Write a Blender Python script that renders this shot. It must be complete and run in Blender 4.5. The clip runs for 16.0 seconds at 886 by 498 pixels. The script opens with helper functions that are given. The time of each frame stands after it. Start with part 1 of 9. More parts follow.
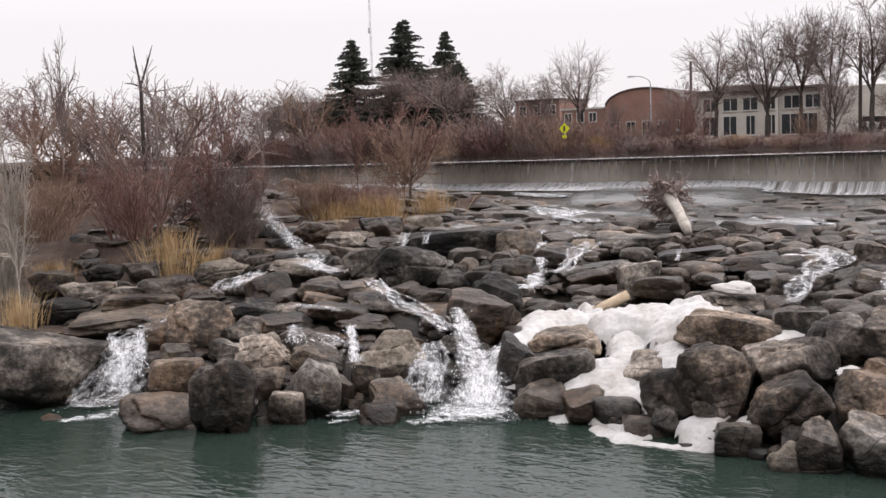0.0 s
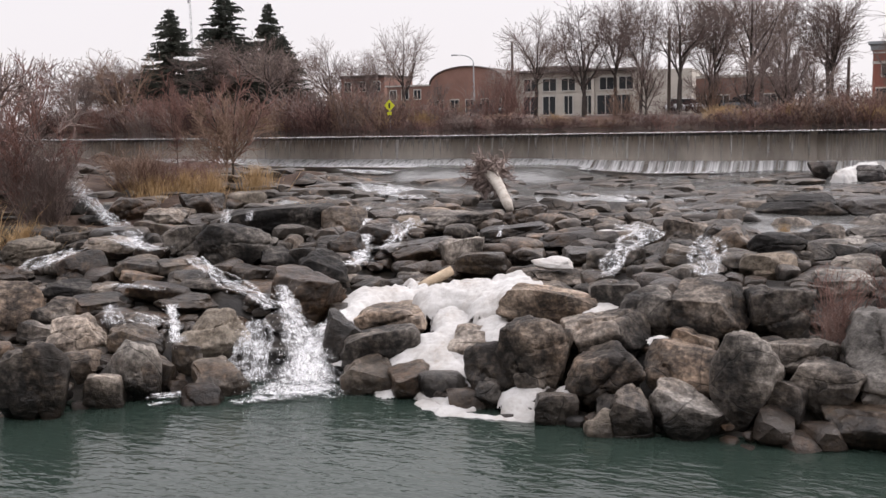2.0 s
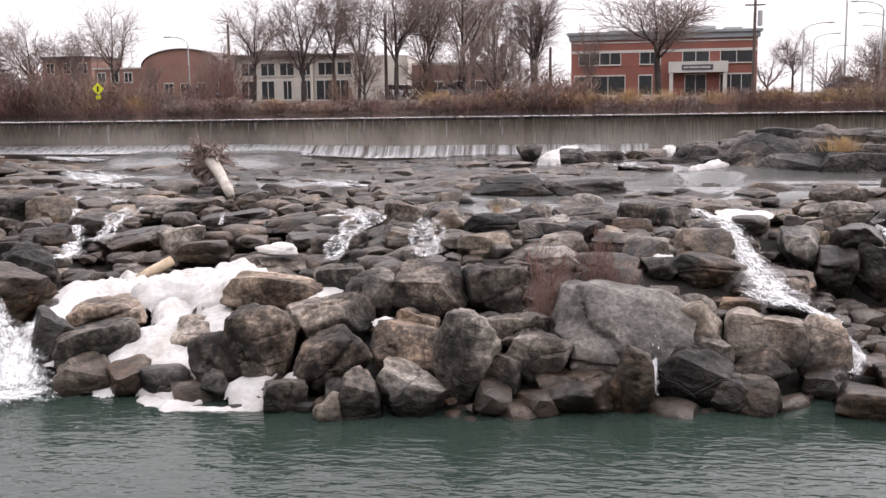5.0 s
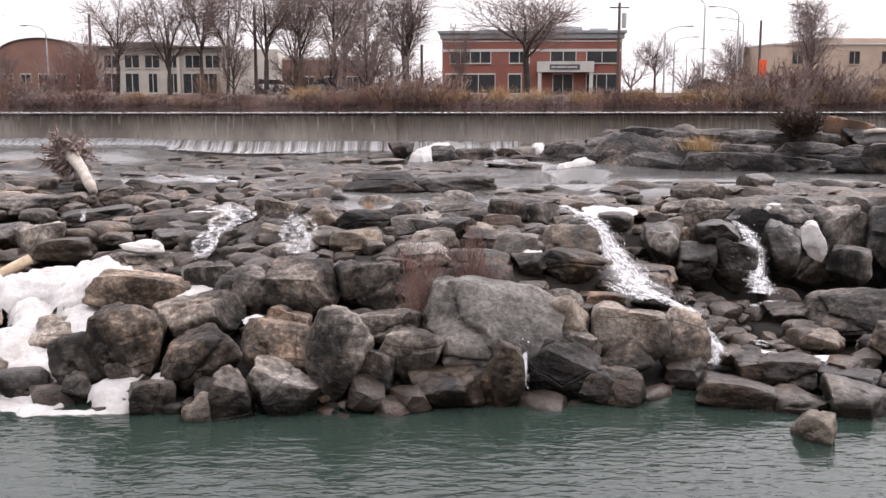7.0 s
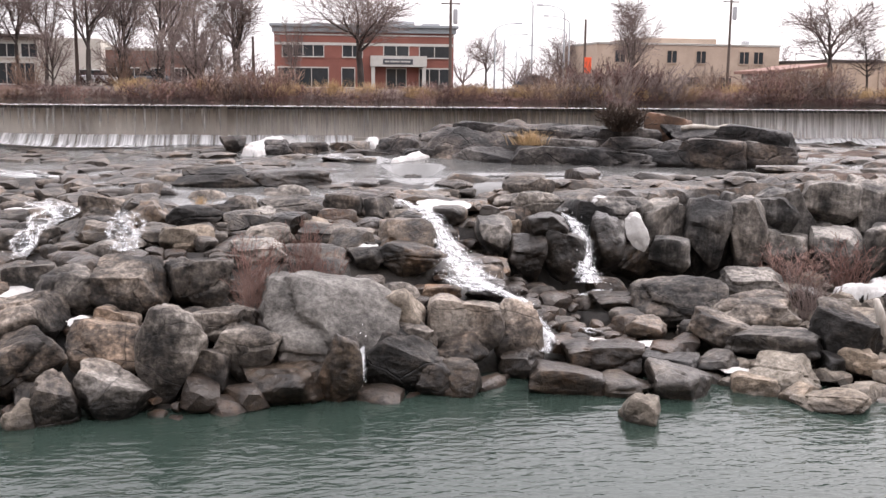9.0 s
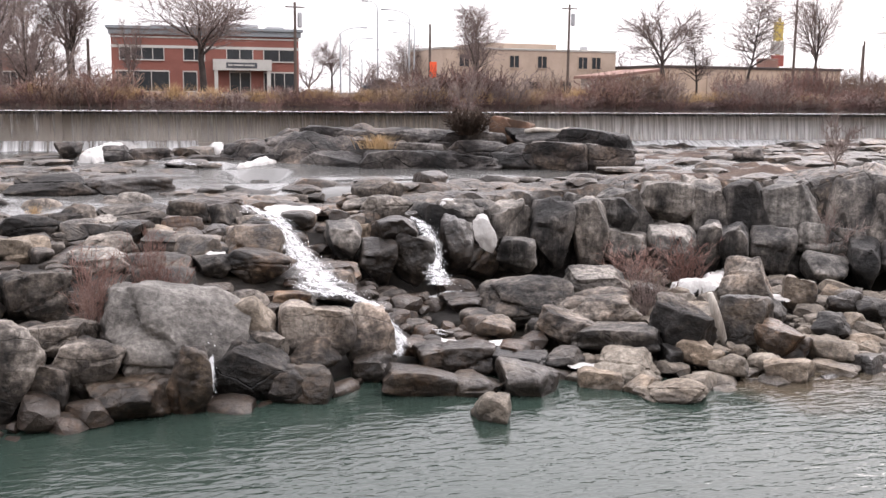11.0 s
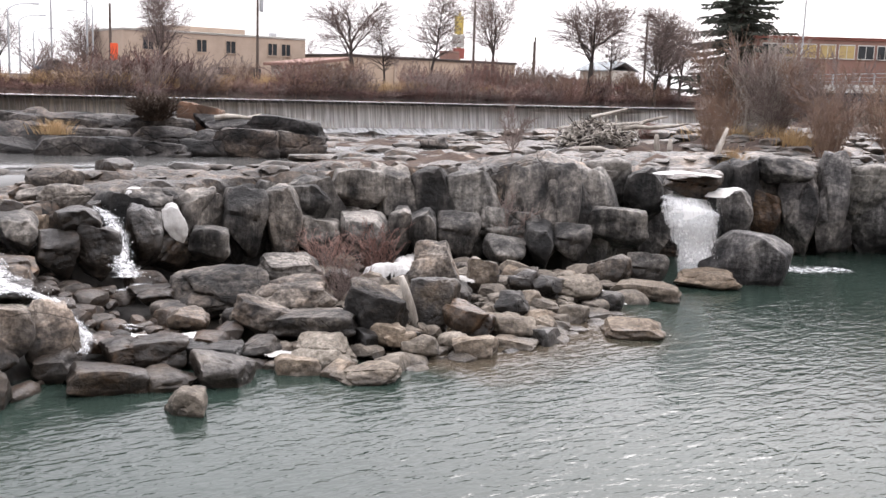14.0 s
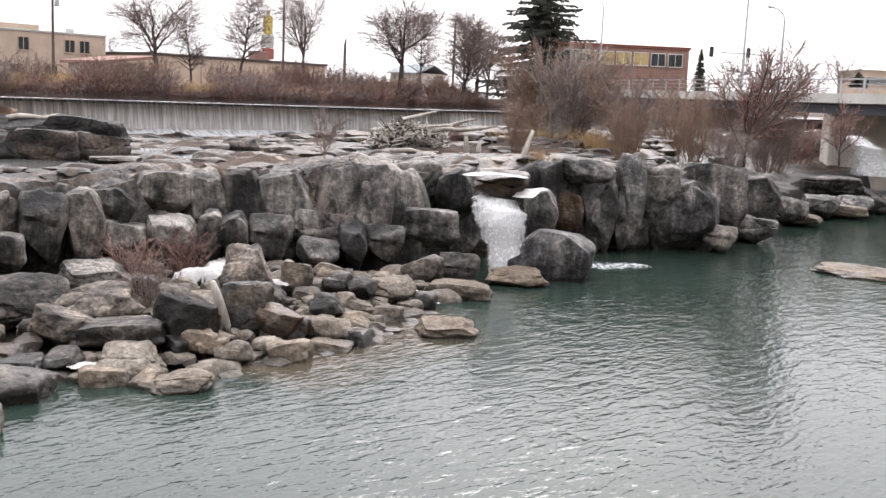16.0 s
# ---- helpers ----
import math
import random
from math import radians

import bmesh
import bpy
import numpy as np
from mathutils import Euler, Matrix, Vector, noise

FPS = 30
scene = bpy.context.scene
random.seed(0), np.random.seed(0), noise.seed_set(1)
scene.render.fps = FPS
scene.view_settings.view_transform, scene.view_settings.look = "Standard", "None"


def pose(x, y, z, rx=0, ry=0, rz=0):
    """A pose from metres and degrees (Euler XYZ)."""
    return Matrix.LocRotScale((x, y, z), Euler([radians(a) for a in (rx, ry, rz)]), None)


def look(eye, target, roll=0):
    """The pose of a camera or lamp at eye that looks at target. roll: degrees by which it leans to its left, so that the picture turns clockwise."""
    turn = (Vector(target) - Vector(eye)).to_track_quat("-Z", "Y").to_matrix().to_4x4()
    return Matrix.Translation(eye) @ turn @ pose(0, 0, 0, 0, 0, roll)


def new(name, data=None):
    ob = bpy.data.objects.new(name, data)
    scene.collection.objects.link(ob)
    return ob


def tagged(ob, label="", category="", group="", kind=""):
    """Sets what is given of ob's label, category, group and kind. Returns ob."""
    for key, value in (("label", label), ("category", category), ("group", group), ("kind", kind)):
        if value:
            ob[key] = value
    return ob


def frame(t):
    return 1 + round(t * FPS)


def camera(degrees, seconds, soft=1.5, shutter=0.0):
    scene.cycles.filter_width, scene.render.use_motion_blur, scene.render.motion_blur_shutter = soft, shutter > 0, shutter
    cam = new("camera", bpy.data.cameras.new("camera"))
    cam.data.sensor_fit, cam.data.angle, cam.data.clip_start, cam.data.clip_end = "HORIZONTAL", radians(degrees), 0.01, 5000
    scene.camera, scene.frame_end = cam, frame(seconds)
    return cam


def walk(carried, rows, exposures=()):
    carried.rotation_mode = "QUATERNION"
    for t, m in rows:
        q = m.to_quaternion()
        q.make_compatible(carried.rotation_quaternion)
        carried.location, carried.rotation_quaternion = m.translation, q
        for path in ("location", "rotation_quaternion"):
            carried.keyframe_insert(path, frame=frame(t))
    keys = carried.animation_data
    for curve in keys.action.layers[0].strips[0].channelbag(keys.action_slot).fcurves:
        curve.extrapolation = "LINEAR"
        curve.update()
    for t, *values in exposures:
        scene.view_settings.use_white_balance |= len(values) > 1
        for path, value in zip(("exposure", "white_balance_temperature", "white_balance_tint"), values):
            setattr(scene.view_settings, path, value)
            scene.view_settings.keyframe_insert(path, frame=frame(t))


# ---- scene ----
cam = camera(47.15, 16.0)
walk(cam, [
    (0.0, pose(0, 0, 6.0, 84.245, 2.116, 32.503)),
    (0.5, pose(0, 0, 6.0, 83.719, 1.795, 29.184)),
    (1.0, pose(0, 0, 6.0, 83.172, 1.417, 26.145)),
    (1.5, pose(0, 0, 6.0, 82.783, 1.055, 24.290)),
    (2.0, pose(0, 0, 6.0, 82.637, 1.232, 22.721)),
    (2.5, pose(0, 0, 6.0, 82.757, 1.212, 20.904)),
    (3.0, pose(0, 0, 6.0, 82.568, 1.380, 19.216)),
    (3.5, pose(0, 0, 6.0, 81.904, 1.411, 16.091)),
    (4.0, pose(0, 0, 6.0, 81.402, 0.899, 12.199)),
    (4.5, pose(0, 0, 6.0, 81.546, 0.898, 9.297)),
    (7.0, pose(0, 0, 6.0, 81.272, 0.033, -0.005)),
    (7.5, pose(0, 0, 6.0, 81.278, 0.100, -2.594)),
    (8.0, pose(0, 0, 6.0, 80.934, 0.048, -5.497)),
    (8.5, pose(0, 0, 6.0, 80.891, -0.325, -7.522)),
    (11.0, pose(0, 0, 6.0, 81.303, -0.580, -17.798)),
    (11.5, pose(0, 0, 6.0, 81.110, -0.695, -20.609)),
    (12.0, pose(0, 0, 6.0, 80.909, -0.800, -22.854)),
    (12.5, pose(0, 0, 6.0, 80.678, -0.788, -25.675)),
    (13.0, pose(0, 0, 6.0, 80.726, -1.116, -28.378)),
    (13.5, pose(0, 0, 6.0, 80.575, -1.454, -31.641)),
    (14.0, pose(0, 0, 6.0, 80.962, -1.873, -34.929)),
    (14.5, pose(0, 0, 6.0, 81.218, -2.108, -37.411)),
    (15.0, pose(0, 0, 6.0, 81.328, -2.580, -40.131)),
    (15.5, pose(0, 0, 6.0, 81.318, -2.842, -42.711)),
    (16.0, pose(0, 0, 6.0, 81.459, -2.482, -45.439)),
], exposures=[(0.0, -0.03, 6500, 15), (2.0, -0.06, 6500, 16), (3.5, 0.02, 6500, 18), (4.5, 0.24, 6500, 18), (7.0, 0.31, 6500, 19), (8.5, 0.55, 6480, 18), (11.0, 0.6, 6450, 17), (14.0, 0.56, 6350, 15), (16.0, 0.56, 6350, 14)])


# ---- world and light ----
world = bpy.data.worlds.new("overcast_sky")
scene.world = world
world.use_nodes = True
wn, wl = world.node_tree.nodes, world.node_tree.links
wn.clear()
w_sky = wn.new("ShaderNodeTexSky")
w_sky.sky_type, w_sky.sun_disc = "NISHITA", False
w_sky.sun_elevation, w_sky.sun_rotation = radians(42), radians(56)
w_sky.dust_density, w_sky.air_density = 4.0, 1.0
w_scale = wn.new("ShaderNodeMix")
w_scale.data_type, w_scale.blend_type = "RGBA", "MULTIPLY"
w_scale.inputs[0].default_value = 1.0
w_scale.inputs[7].default_value = (0.10, 0.10, 0.10, 1)
w_mix = wn.new("ShaderNodeMix")            # thick cloud veils most of the blue
w_mix.data_type = "RGBA"
w_mix.inputs[0].default_value = 0.88
w_mix.inputs[7].default_value = (1.0, 0.985, 0.985, 1)
w_co = wn.new("ShaderNodeTexCoord")
w_sep = wn.new("ShaderNodeSeparateXYZ")
w_up = wn.new("ShaderNodeMapRange")        # overcast: the zenith is brighter than the horizon
w_up.inputs[1].default_value, w_up.inputs[2].default_value = 0.12, 1.0
w_up.inputs[3].default_value, w_up.inputs[4].default_value = 1.04, 2.9
w_bg = wn.new("ShaderNodeBackground")
wl.new(w_co.outputs["Generated"], w_sep.inputs[0])
wl.new(w_sep.outputs[2], w_up.inputs[0])
w_dot = wn.new("ShaderNodeVectorMath")     # the cloud glows round the veiled sun
w_dot.operation = "DOT_PRODUCT"
w_dot.inputs[1].default_value = (0.62, 0.42, 0.66)
w_pow = wn.new("ShaderNodeMath")
w_pow.operation, w_pow.use_clamp = "MAXIMUM", False
w_pow.inputs[1].default_value = 0.0
w_sq = wn.new("ShaderNodeMath")
w_sq.operation = "POWER"
w_sq.inputs[1].default_value = 4.0
w_glow = wn.new("ShaderNodeMath")
w_glow.operation = "MULTIPLY_ADD"
w_glow.inputs[1].default_value, w_glow.inputs[2].default_value = 0.45, 1.0
w_all = wn.new("ShaderNodeMath")
w_all.operation = "MULTIPLY"
wl.new(w_co.outputs["Generated"], w_dot.inputs[0])
wl.new(w_dot.outputs["Value"], w_pow.inputs[0])
wl.new(w_pow.outputs[0], w_sq.inputs[0])
wl.new(w_sq.outputs[0], w_glow.inputs[0])
wl.new(w_glow.outputs[0], w_all.inputs[0])
wl.new(w_up.outputs[0], w_all.inputs[1])
wl.new(w_all.outputs[0], w_bg.inputs[1])
w_out = wn.new("ShaderNodeOutputWorld")
wl.new(w_sky.outputs[0], w_scale.inputs[6])
wl.new(w_scale.outputs[2], w_mix.inputs[6])
wl.new(w_mix.outputs[2], w_bg.inputs[0])
wl.new(w_bg.outputs[0], w_out.inputs[0])
sun_data = bpy.data.lights.new("sun", "SUN")
sun_data.energy, sun_data.angle, sun_data.color = 1.3, radians(24), (1.0, 0.97, 0.94)
sun = new("sun", sun_data)
sun.matrix_world = look((37, 25, 40), (0, 0, 0))


# ---- materials ----
def material(name, colors, scale=1.0, rough=0.85, bump=0.3, bump_scale=6.0, metal=0.0, stretch=(1, 1, 1), spread=0.0, fine=1.0, bump_dist=0.05, spec=0.3, lo=0.42, hi=0.9):
    """Colours blended by two scales of noise in object space, with relief from a third."""
    m = bpy.data.materials.new(name)
    m.use_nodes = True
    n, l = m.node_tree.nodes, m.node_tree.links
    b = n["Principled BSDF"]
    b.inputs["Roughness"].default_value, b.inputs["Metallic"].default_value = rough, metal
    b.inputs["Specular IOR Level"].default_value = spec
    geo = n.new("ShaderNodeNewGeometry")
    mp = n.new("ShaderNodeMapping")
    mp.inputs["Scale"].default_value = stretch
    l.new(geo.outputs["Position"], mp.inputs[0])
    big, small = n.new("ShaderNodeTexNoise"), n.new("ShaderNodeTexNoise")
    for tex, s, d in ((big, scale, 5), (small, scale * 9, 4)):
        tex.inputs["Scale"].default_value, tex.inputs["Detail"].default_value = s, d
        tex.inputs["Roughness"].default_value = 0.62
        l.new(mp.outputs[0], tex.inputs["Vector"])
    add = n.new("ShaderNodeMath")
    add.operation = "MULTIPLY_ADD"
    add.inputs[1].default_value = 0.35 * fine
    l.new(small.outputs[0], add.inputs[0])
    l.new(big.outputs[0], add.inputs[2])
    last = add
    if spread:
        info = n.new("ShaderNodeObjectInfo")
        rnd = n.new("ShaderNodeMath")
        rnd.operation = "MULTIPLY_ADD"
        rnd.inputs[1].default_value = spread
        l.new(info.outputs["Random"], rnd.inputs[0])
        l.new(add.outputs[0], rnd.inputs[2])
        last = rnd
    ramp = n.new("ShaderNodeValToRGB")
    hi = hi + spread + 0.175 * (fine - 1)
    e = ramp.color_ramp.elements
    for i, c in enumerate(colors):
        pos = min(1.0, lo + (hi - lo) * i / max(1, len(colors) - 1))
        el = e[i] if i < 2 else e.new(pos)
        el.position, el.color = pos, (*c, 1)
    l.new(last.outputs[0], ramp.inputs[0])
    l.new(ramp.outputs[0], b.inputs["Base Color"])
    rel = n.new("ShaderNodeTexNoise")
    rel.inputs["Scale"].default_value, rel.inputs["Detail"].default_value = bump_scale, 6
    rel.inputs["Roughness"].default_value = 0.65
    l.new(mp.outputs[0], rel.inputs["Vector"])
    bp = n.new("ShaderNodeBump")
    bp.inputs["Strength"].default_value, bp.inputs["Distance"].default_value = bump, bump_dist
    l.new(rel.outputs[0], bp.inputs["Height"])
    l.new(bp.outputs[0], b.inputs["Normal"])
    return m


def wet_below(m, level, band, factor):
    """A dark wet stain on rock up to the splash line over the pool, with a ragged edge."""
    n, l = m.node_tree.nodes, m.node_tree.links
    b = n["Principled BSDF"]
    src = b.inputs["Base Color"].links[0].from_socket
    geo = n.new("ShaderNodeNewGeometry")
    sep = n.new("ShaderNodeSeparateXYZ")
    l.new(geo.outputs["Position"], sep.inputs[0])
    tex = n.new("ShaderNodeTexNoise")
    tex.inputs["Scale"].default_value, tex.inputs["Detail"].default_value = 1.3, 4
    l.new(geo.outputs["Position"], tex.inputs["Vector"])
    ma = n.new("ShaderNodeMath")
    ma.operation = "MULTIPLY_ADD"
    ma.inputs[1].default_value = 0.9
    l.new(tex.outputs[0], ma.inputs[0])
    l.new(sep.outputs[2], ma.inputs[2])
    mr = n.new("ShaderNodeMapRange")
    mr.inputs[1].default_value, mr.inputs[2].default_value = level + 0.45 - band, level + 0.45 + band
    mr.inputs[3].default_value, mr.inputs[4].default_value = factor, 1.0
    l.new(ma.outputs[0], mr.inputs[0])
    mul = n.new("ShaderNodeMix")
    mul.data_type, mul.blend_type = "RGBA", "MULTIPLY"
    mul.inputs[0].default_value = 1.0
    l.new(src, mul.inputs[6])
    l.new(mr.outputs[0], mul.inputs[7])
    l.new(mul.outputs[2], b.inputs["Base Color"])
    rr = n.new("ShaderNodeMapRange")
    rr.inputs[1].default_value, rr.inputs[2].default_value = factor, 1.0
    rr.inputs[3].default_value, rr.inputs[4].default_value = 0.3, b.inputs["Roughness"].default_value
    l.new(mr.outputs[0], rr.inputs[0])
    l.new(rr.outputs[0], b.inputs["Roughness"])


def water(name, color, rough, scale, strength, stretch=(1, 1, 1), dist=0.05, bed=None):
    m = bpy.data.materials.new(name)
    m.use_nodes = True
    n, l = m.node_tree.nodes, m.node_tree.links
    b = n["Principled BSDF"]
    b.inputs["Roughness"].default_value, b.inputs["IOR"].default_value = rough, 1.33
    geo = n.new("ShaderNodeNewGeometry")
    mp = n.new("ShaderNodeMapping")
    mp.inputs["Scale"].default_value = stretch
    l.new(geo.outputs["Position"], mp.inputs[0])
    tint = n.new("ShaderNodeTexNoise")
    tint.inputs["Scale"].default_value = 0.15
    l.new(geo.outputs["Position"], tint.inputs["Vector"])
    mix = n.new("ShaderNodeMix")
    mix.data_type = "RGBA"
    mix.inputs[6].default_value, mix.inputs[7].default_value = (*[c * 0.75 for c in color], 1), (*[c * 1.3 for c in color], 1)
    l.new(tint.outputs[0], mix.inputs[0])
    l.new(mix.outputs[2], b.inputs["Base Color"])
    if bed:                                    # the brown stony bed shows through where it is shallow
        att = n.new("ShaderNodeAttribute")
        att.attribute_name = "depth"
        spot = n.new("ShaderNodeTexNoise")
        spot.inputs["Scale"].default_value, spot.inputs["Detail"].default_value = 1.6, 4
        l.new(geo.outputs["Position"], spot.inputs["Vector"])
        sm = n.new("ShaderNodeMath")
        sm.operation = "MULTIPLY_ADD"
        sm.inputs[1].default_value = -0.7
        l.new(spot.outputs[0], sm.inputs[0])
        l.new(att.outputs["Fac"], sm.inputs[2])
        mr = n.new("ShaderNodeMapRange")
        mr.inputs[1].default_value, mr.inputs[2].default_value = -0.2, 0.55
        mr.inputs[3].default_value, mr.inputs[4].default_value = 1.0, 0.0
        l.new(sm.outputs[0], mr.inputs[0])
        mb = n.new("ShaderNodeMix")
        mb.data_type = "RGBA"
        mb.inputs[7].default_value = (*bed, 1)
        l.new(mr.outputs[0], mb.inputs[0])
        l.new(mix.outputs[2], mb.inputs[6])
        l.new(mb.outputs[2], b.inputs["Base Color"])
    prev = None
    for s, k in ((scale, 1.0), (scale * 2.7, 0.5)):
        tex = n.new("ShaderNodeTexNoise")
        tex.inputs["Scale"].default_value, tex.inputs["Detail"].default_value = s, 2.5
        tex.inputs["Distortion"].default_value = 0.4
        l.new(mp.outputs[0], tex.inputs["Vector"])
        bp = n.new("ShaderNodeBump")
        bp.inputs["Strength"].default_value, bp.inputs["Distance"].default_value = strength * k, dist
        l.new(tex.outputs[0], bp.inputs["Height"])
        if prev:
            l.new(prev.outputs[0], bp.inputs["Normal"])
        prev = bp
    l.new(prev.outputs[0], b.inputs["Normal"])
    return m


def foam(name, lo, hi, stretch, scale=3.0, color=(0.86, 0.88, 0.9), froth=0.0):
    """Broken white water: opaque froth in streaks, with clear gaps. UV runs across and along the flow in metres."""
    m = bpy.data.materials.new(name)
    m.use_nodes = True
    n, l = m.node_tree.nodes, m.node_tree.links
    b = n["Principled BSDF"]
    b.inputs["Base Color"].default_value, b.inputs["Roughness"].default_value = (*color, 1), 0.95
    b.inputs["Specular IOR Level"].default_value = 0.1
    uv = n.new("ShaderNodeUVMap")
    uv.uv_map = "flow"
    mp = n.new("ShaderNodeMapping")
    mp.inputs["Scale"].default_value = stretch
    l.new(uv.outputs[0], mp.inputs[0])
    tex = n.new("ShaderNodeTexNoise")
    tex.inputs["Scale"].default_value, tex.inputs["Detail"].default_value = scale, 6
    tex.inputs["Roughness"].default_value, tex.inputs["Distortion"].default_value = 0.62, 0.6
    l.new(mp.outputs[0], tex.inputs["Vector"])
    shape = tex.outputs[0]
    if froth:                                  # clots and gaps over the fine streaks
        clot = n.new("ShaderNodeTexNoise")
        clot.inputs["Scale"].default_value, clot.inputs["Detail"].default_value = 5.5, 3
        clot.inputs["Roughness"].default_value, clot.inputs["Distortion"].default_value = 0.6, 0.5
        l.new(uv.outputs[0], clot.inputs["Vector"])
        both = n.new("ShaderNodeMix")
        both.inputs[0].default_value = froth
        l.new(tex.outputs[0], both.inputs[2])
        l.new(clot.outputs[0], both.inputs[3])
        shape = both.outputs[0]
    rim = n.new("ShaderNodeUVMap")
    rim.uv_map = "edge"
    rs = n.new("ShaderNodeSeparateXYZ")
    l.new(rim.outputs[0], rs.inputs[0])
    sub = n.new("ShaderNodeMath")
    sub.operation = "MULTIPLY_ADD"
    sub.inputs[1].default_value = -0.34
    l.new(rs.outputs[0], sub.inputs[0])
    fall = n.new("ShaderNodeMath")             # falling water is denser than running water
    fall.operation = "MULTIPLY_ADD"
    fall.inputs[1].default_value = 0.12
    l.new(rs.outputs[1], fall.inputs[0])
    l.new(shape, fall.inputs[2])
    l.new(fall.outputs[0], sub.inputs[2])
    mr = n.new("ShaderNodeMapRange")
    mr.inputs[1].default_value, mr.inputs[2].default_value = lo, hi
    l.new(sub.outputs[0], mr.inputs[0])
    l.new(mr.outputs[0], b.inputs["Alpha"])
    bp = n.new("ShaderNodeBump")
    bp.inputs["Strength"].default_value, bp.inputs["Distance"].default_value = 0.25, 0.03
    l.new(tex.outputs[0], bp.inputs["Height"])
    l.new(bp.outputs[0], b.inputs["Normal"])
    return m


def cracked(m, scale, dark, depth, stretch=(1, 1, 1), width=0.035):
    """Dark joints and splits through the rock, with their relief."""
    n, l = m.node_tree.nodes, m.node_tree.links
    b = n["Principled BSDF"]
    src = b.inputs["Base Color"].links[0].from_socket
    geo = n.new("ShaderNodeNewGeometry")
    wob = n.new("ShaderNodeTexNoise")
    wob.inputs["Scale"].default_value, wob.inputs["Detail"].default_value = scale * 1.4, 3
    l.new(geo.outputs["Position"], wob.inputs["Vector"])
    mixv = n.new("ShaderNodeMix")
    mixv.data_type, mixv.blend_type = "RGBA", "ADD"
    mixv.inputs[0].default_value = 0.55
    l.new(geo.outputs["Position"], mixv.inputs[6])
    l.new(wob.outputs["Color"], mixv.inputs[7])
    mp = n.new("ShaderNodeMapping")
    mp.inputs["Scale"].default_value = stretch
    l.new(mixv.outputs[2], mp.inputs[0])
    vor = n.new("ShaderNodeTexVoronoi")
    vor.feature = "DISTANCE_TO_EDGE"
    vor.inputs["Scale"].default_value = scale
    l.new(mp.outputs[0], vor.inputs["Vector"])
    mr = n.new("ShaderNodeMapRange")
    mr.inputs[1].default_value, mr.inputs[2].default_value = 0.0, width
    mr.inputs[3].default_value, mr.inputs[4].default_value = dark, 1.0
    l.new(vor.outputs[0], mr.inputs[0])
    mul = n.new("ShaderNodeMix")
    mul.data_type, mul.blend_type = "RGBA", "MULTIPLY"
    mul.inputs[0].default_value = 1.0
    l.new(src, mul.inputs[6])
    l.new(mr.outputs[0], mul.inputs[7])
    l.new(mul.outputs[2], b.inputs["Base Color"])
    old = b.inputs["Normal"].links[0].from_socket
    bp = n.new("ShaderNodeBump")
    bp.inputs["Strength"].default_value, bp.inputs["Distance"].default_value = 0.8, depth
    l.new(mr.outputs[0], bp.inputs["Height"])
    l.new(old, bp.inputs["Normal"])
    l.new(bp.outputs[0], b.inputs["Normal"])


def pale_edges(m, amount):
    """Paler colour on convex corners, by pointiness."""
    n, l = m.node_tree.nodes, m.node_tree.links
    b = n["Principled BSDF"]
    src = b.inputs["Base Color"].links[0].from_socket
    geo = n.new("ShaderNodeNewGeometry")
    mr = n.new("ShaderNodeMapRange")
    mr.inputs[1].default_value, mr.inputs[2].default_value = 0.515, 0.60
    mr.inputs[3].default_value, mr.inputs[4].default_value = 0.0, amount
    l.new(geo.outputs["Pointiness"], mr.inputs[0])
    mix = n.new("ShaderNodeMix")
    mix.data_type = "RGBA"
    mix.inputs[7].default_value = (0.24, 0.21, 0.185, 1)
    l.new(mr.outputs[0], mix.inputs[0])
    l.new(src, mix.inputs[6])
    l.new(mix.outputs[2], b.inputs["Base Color"])


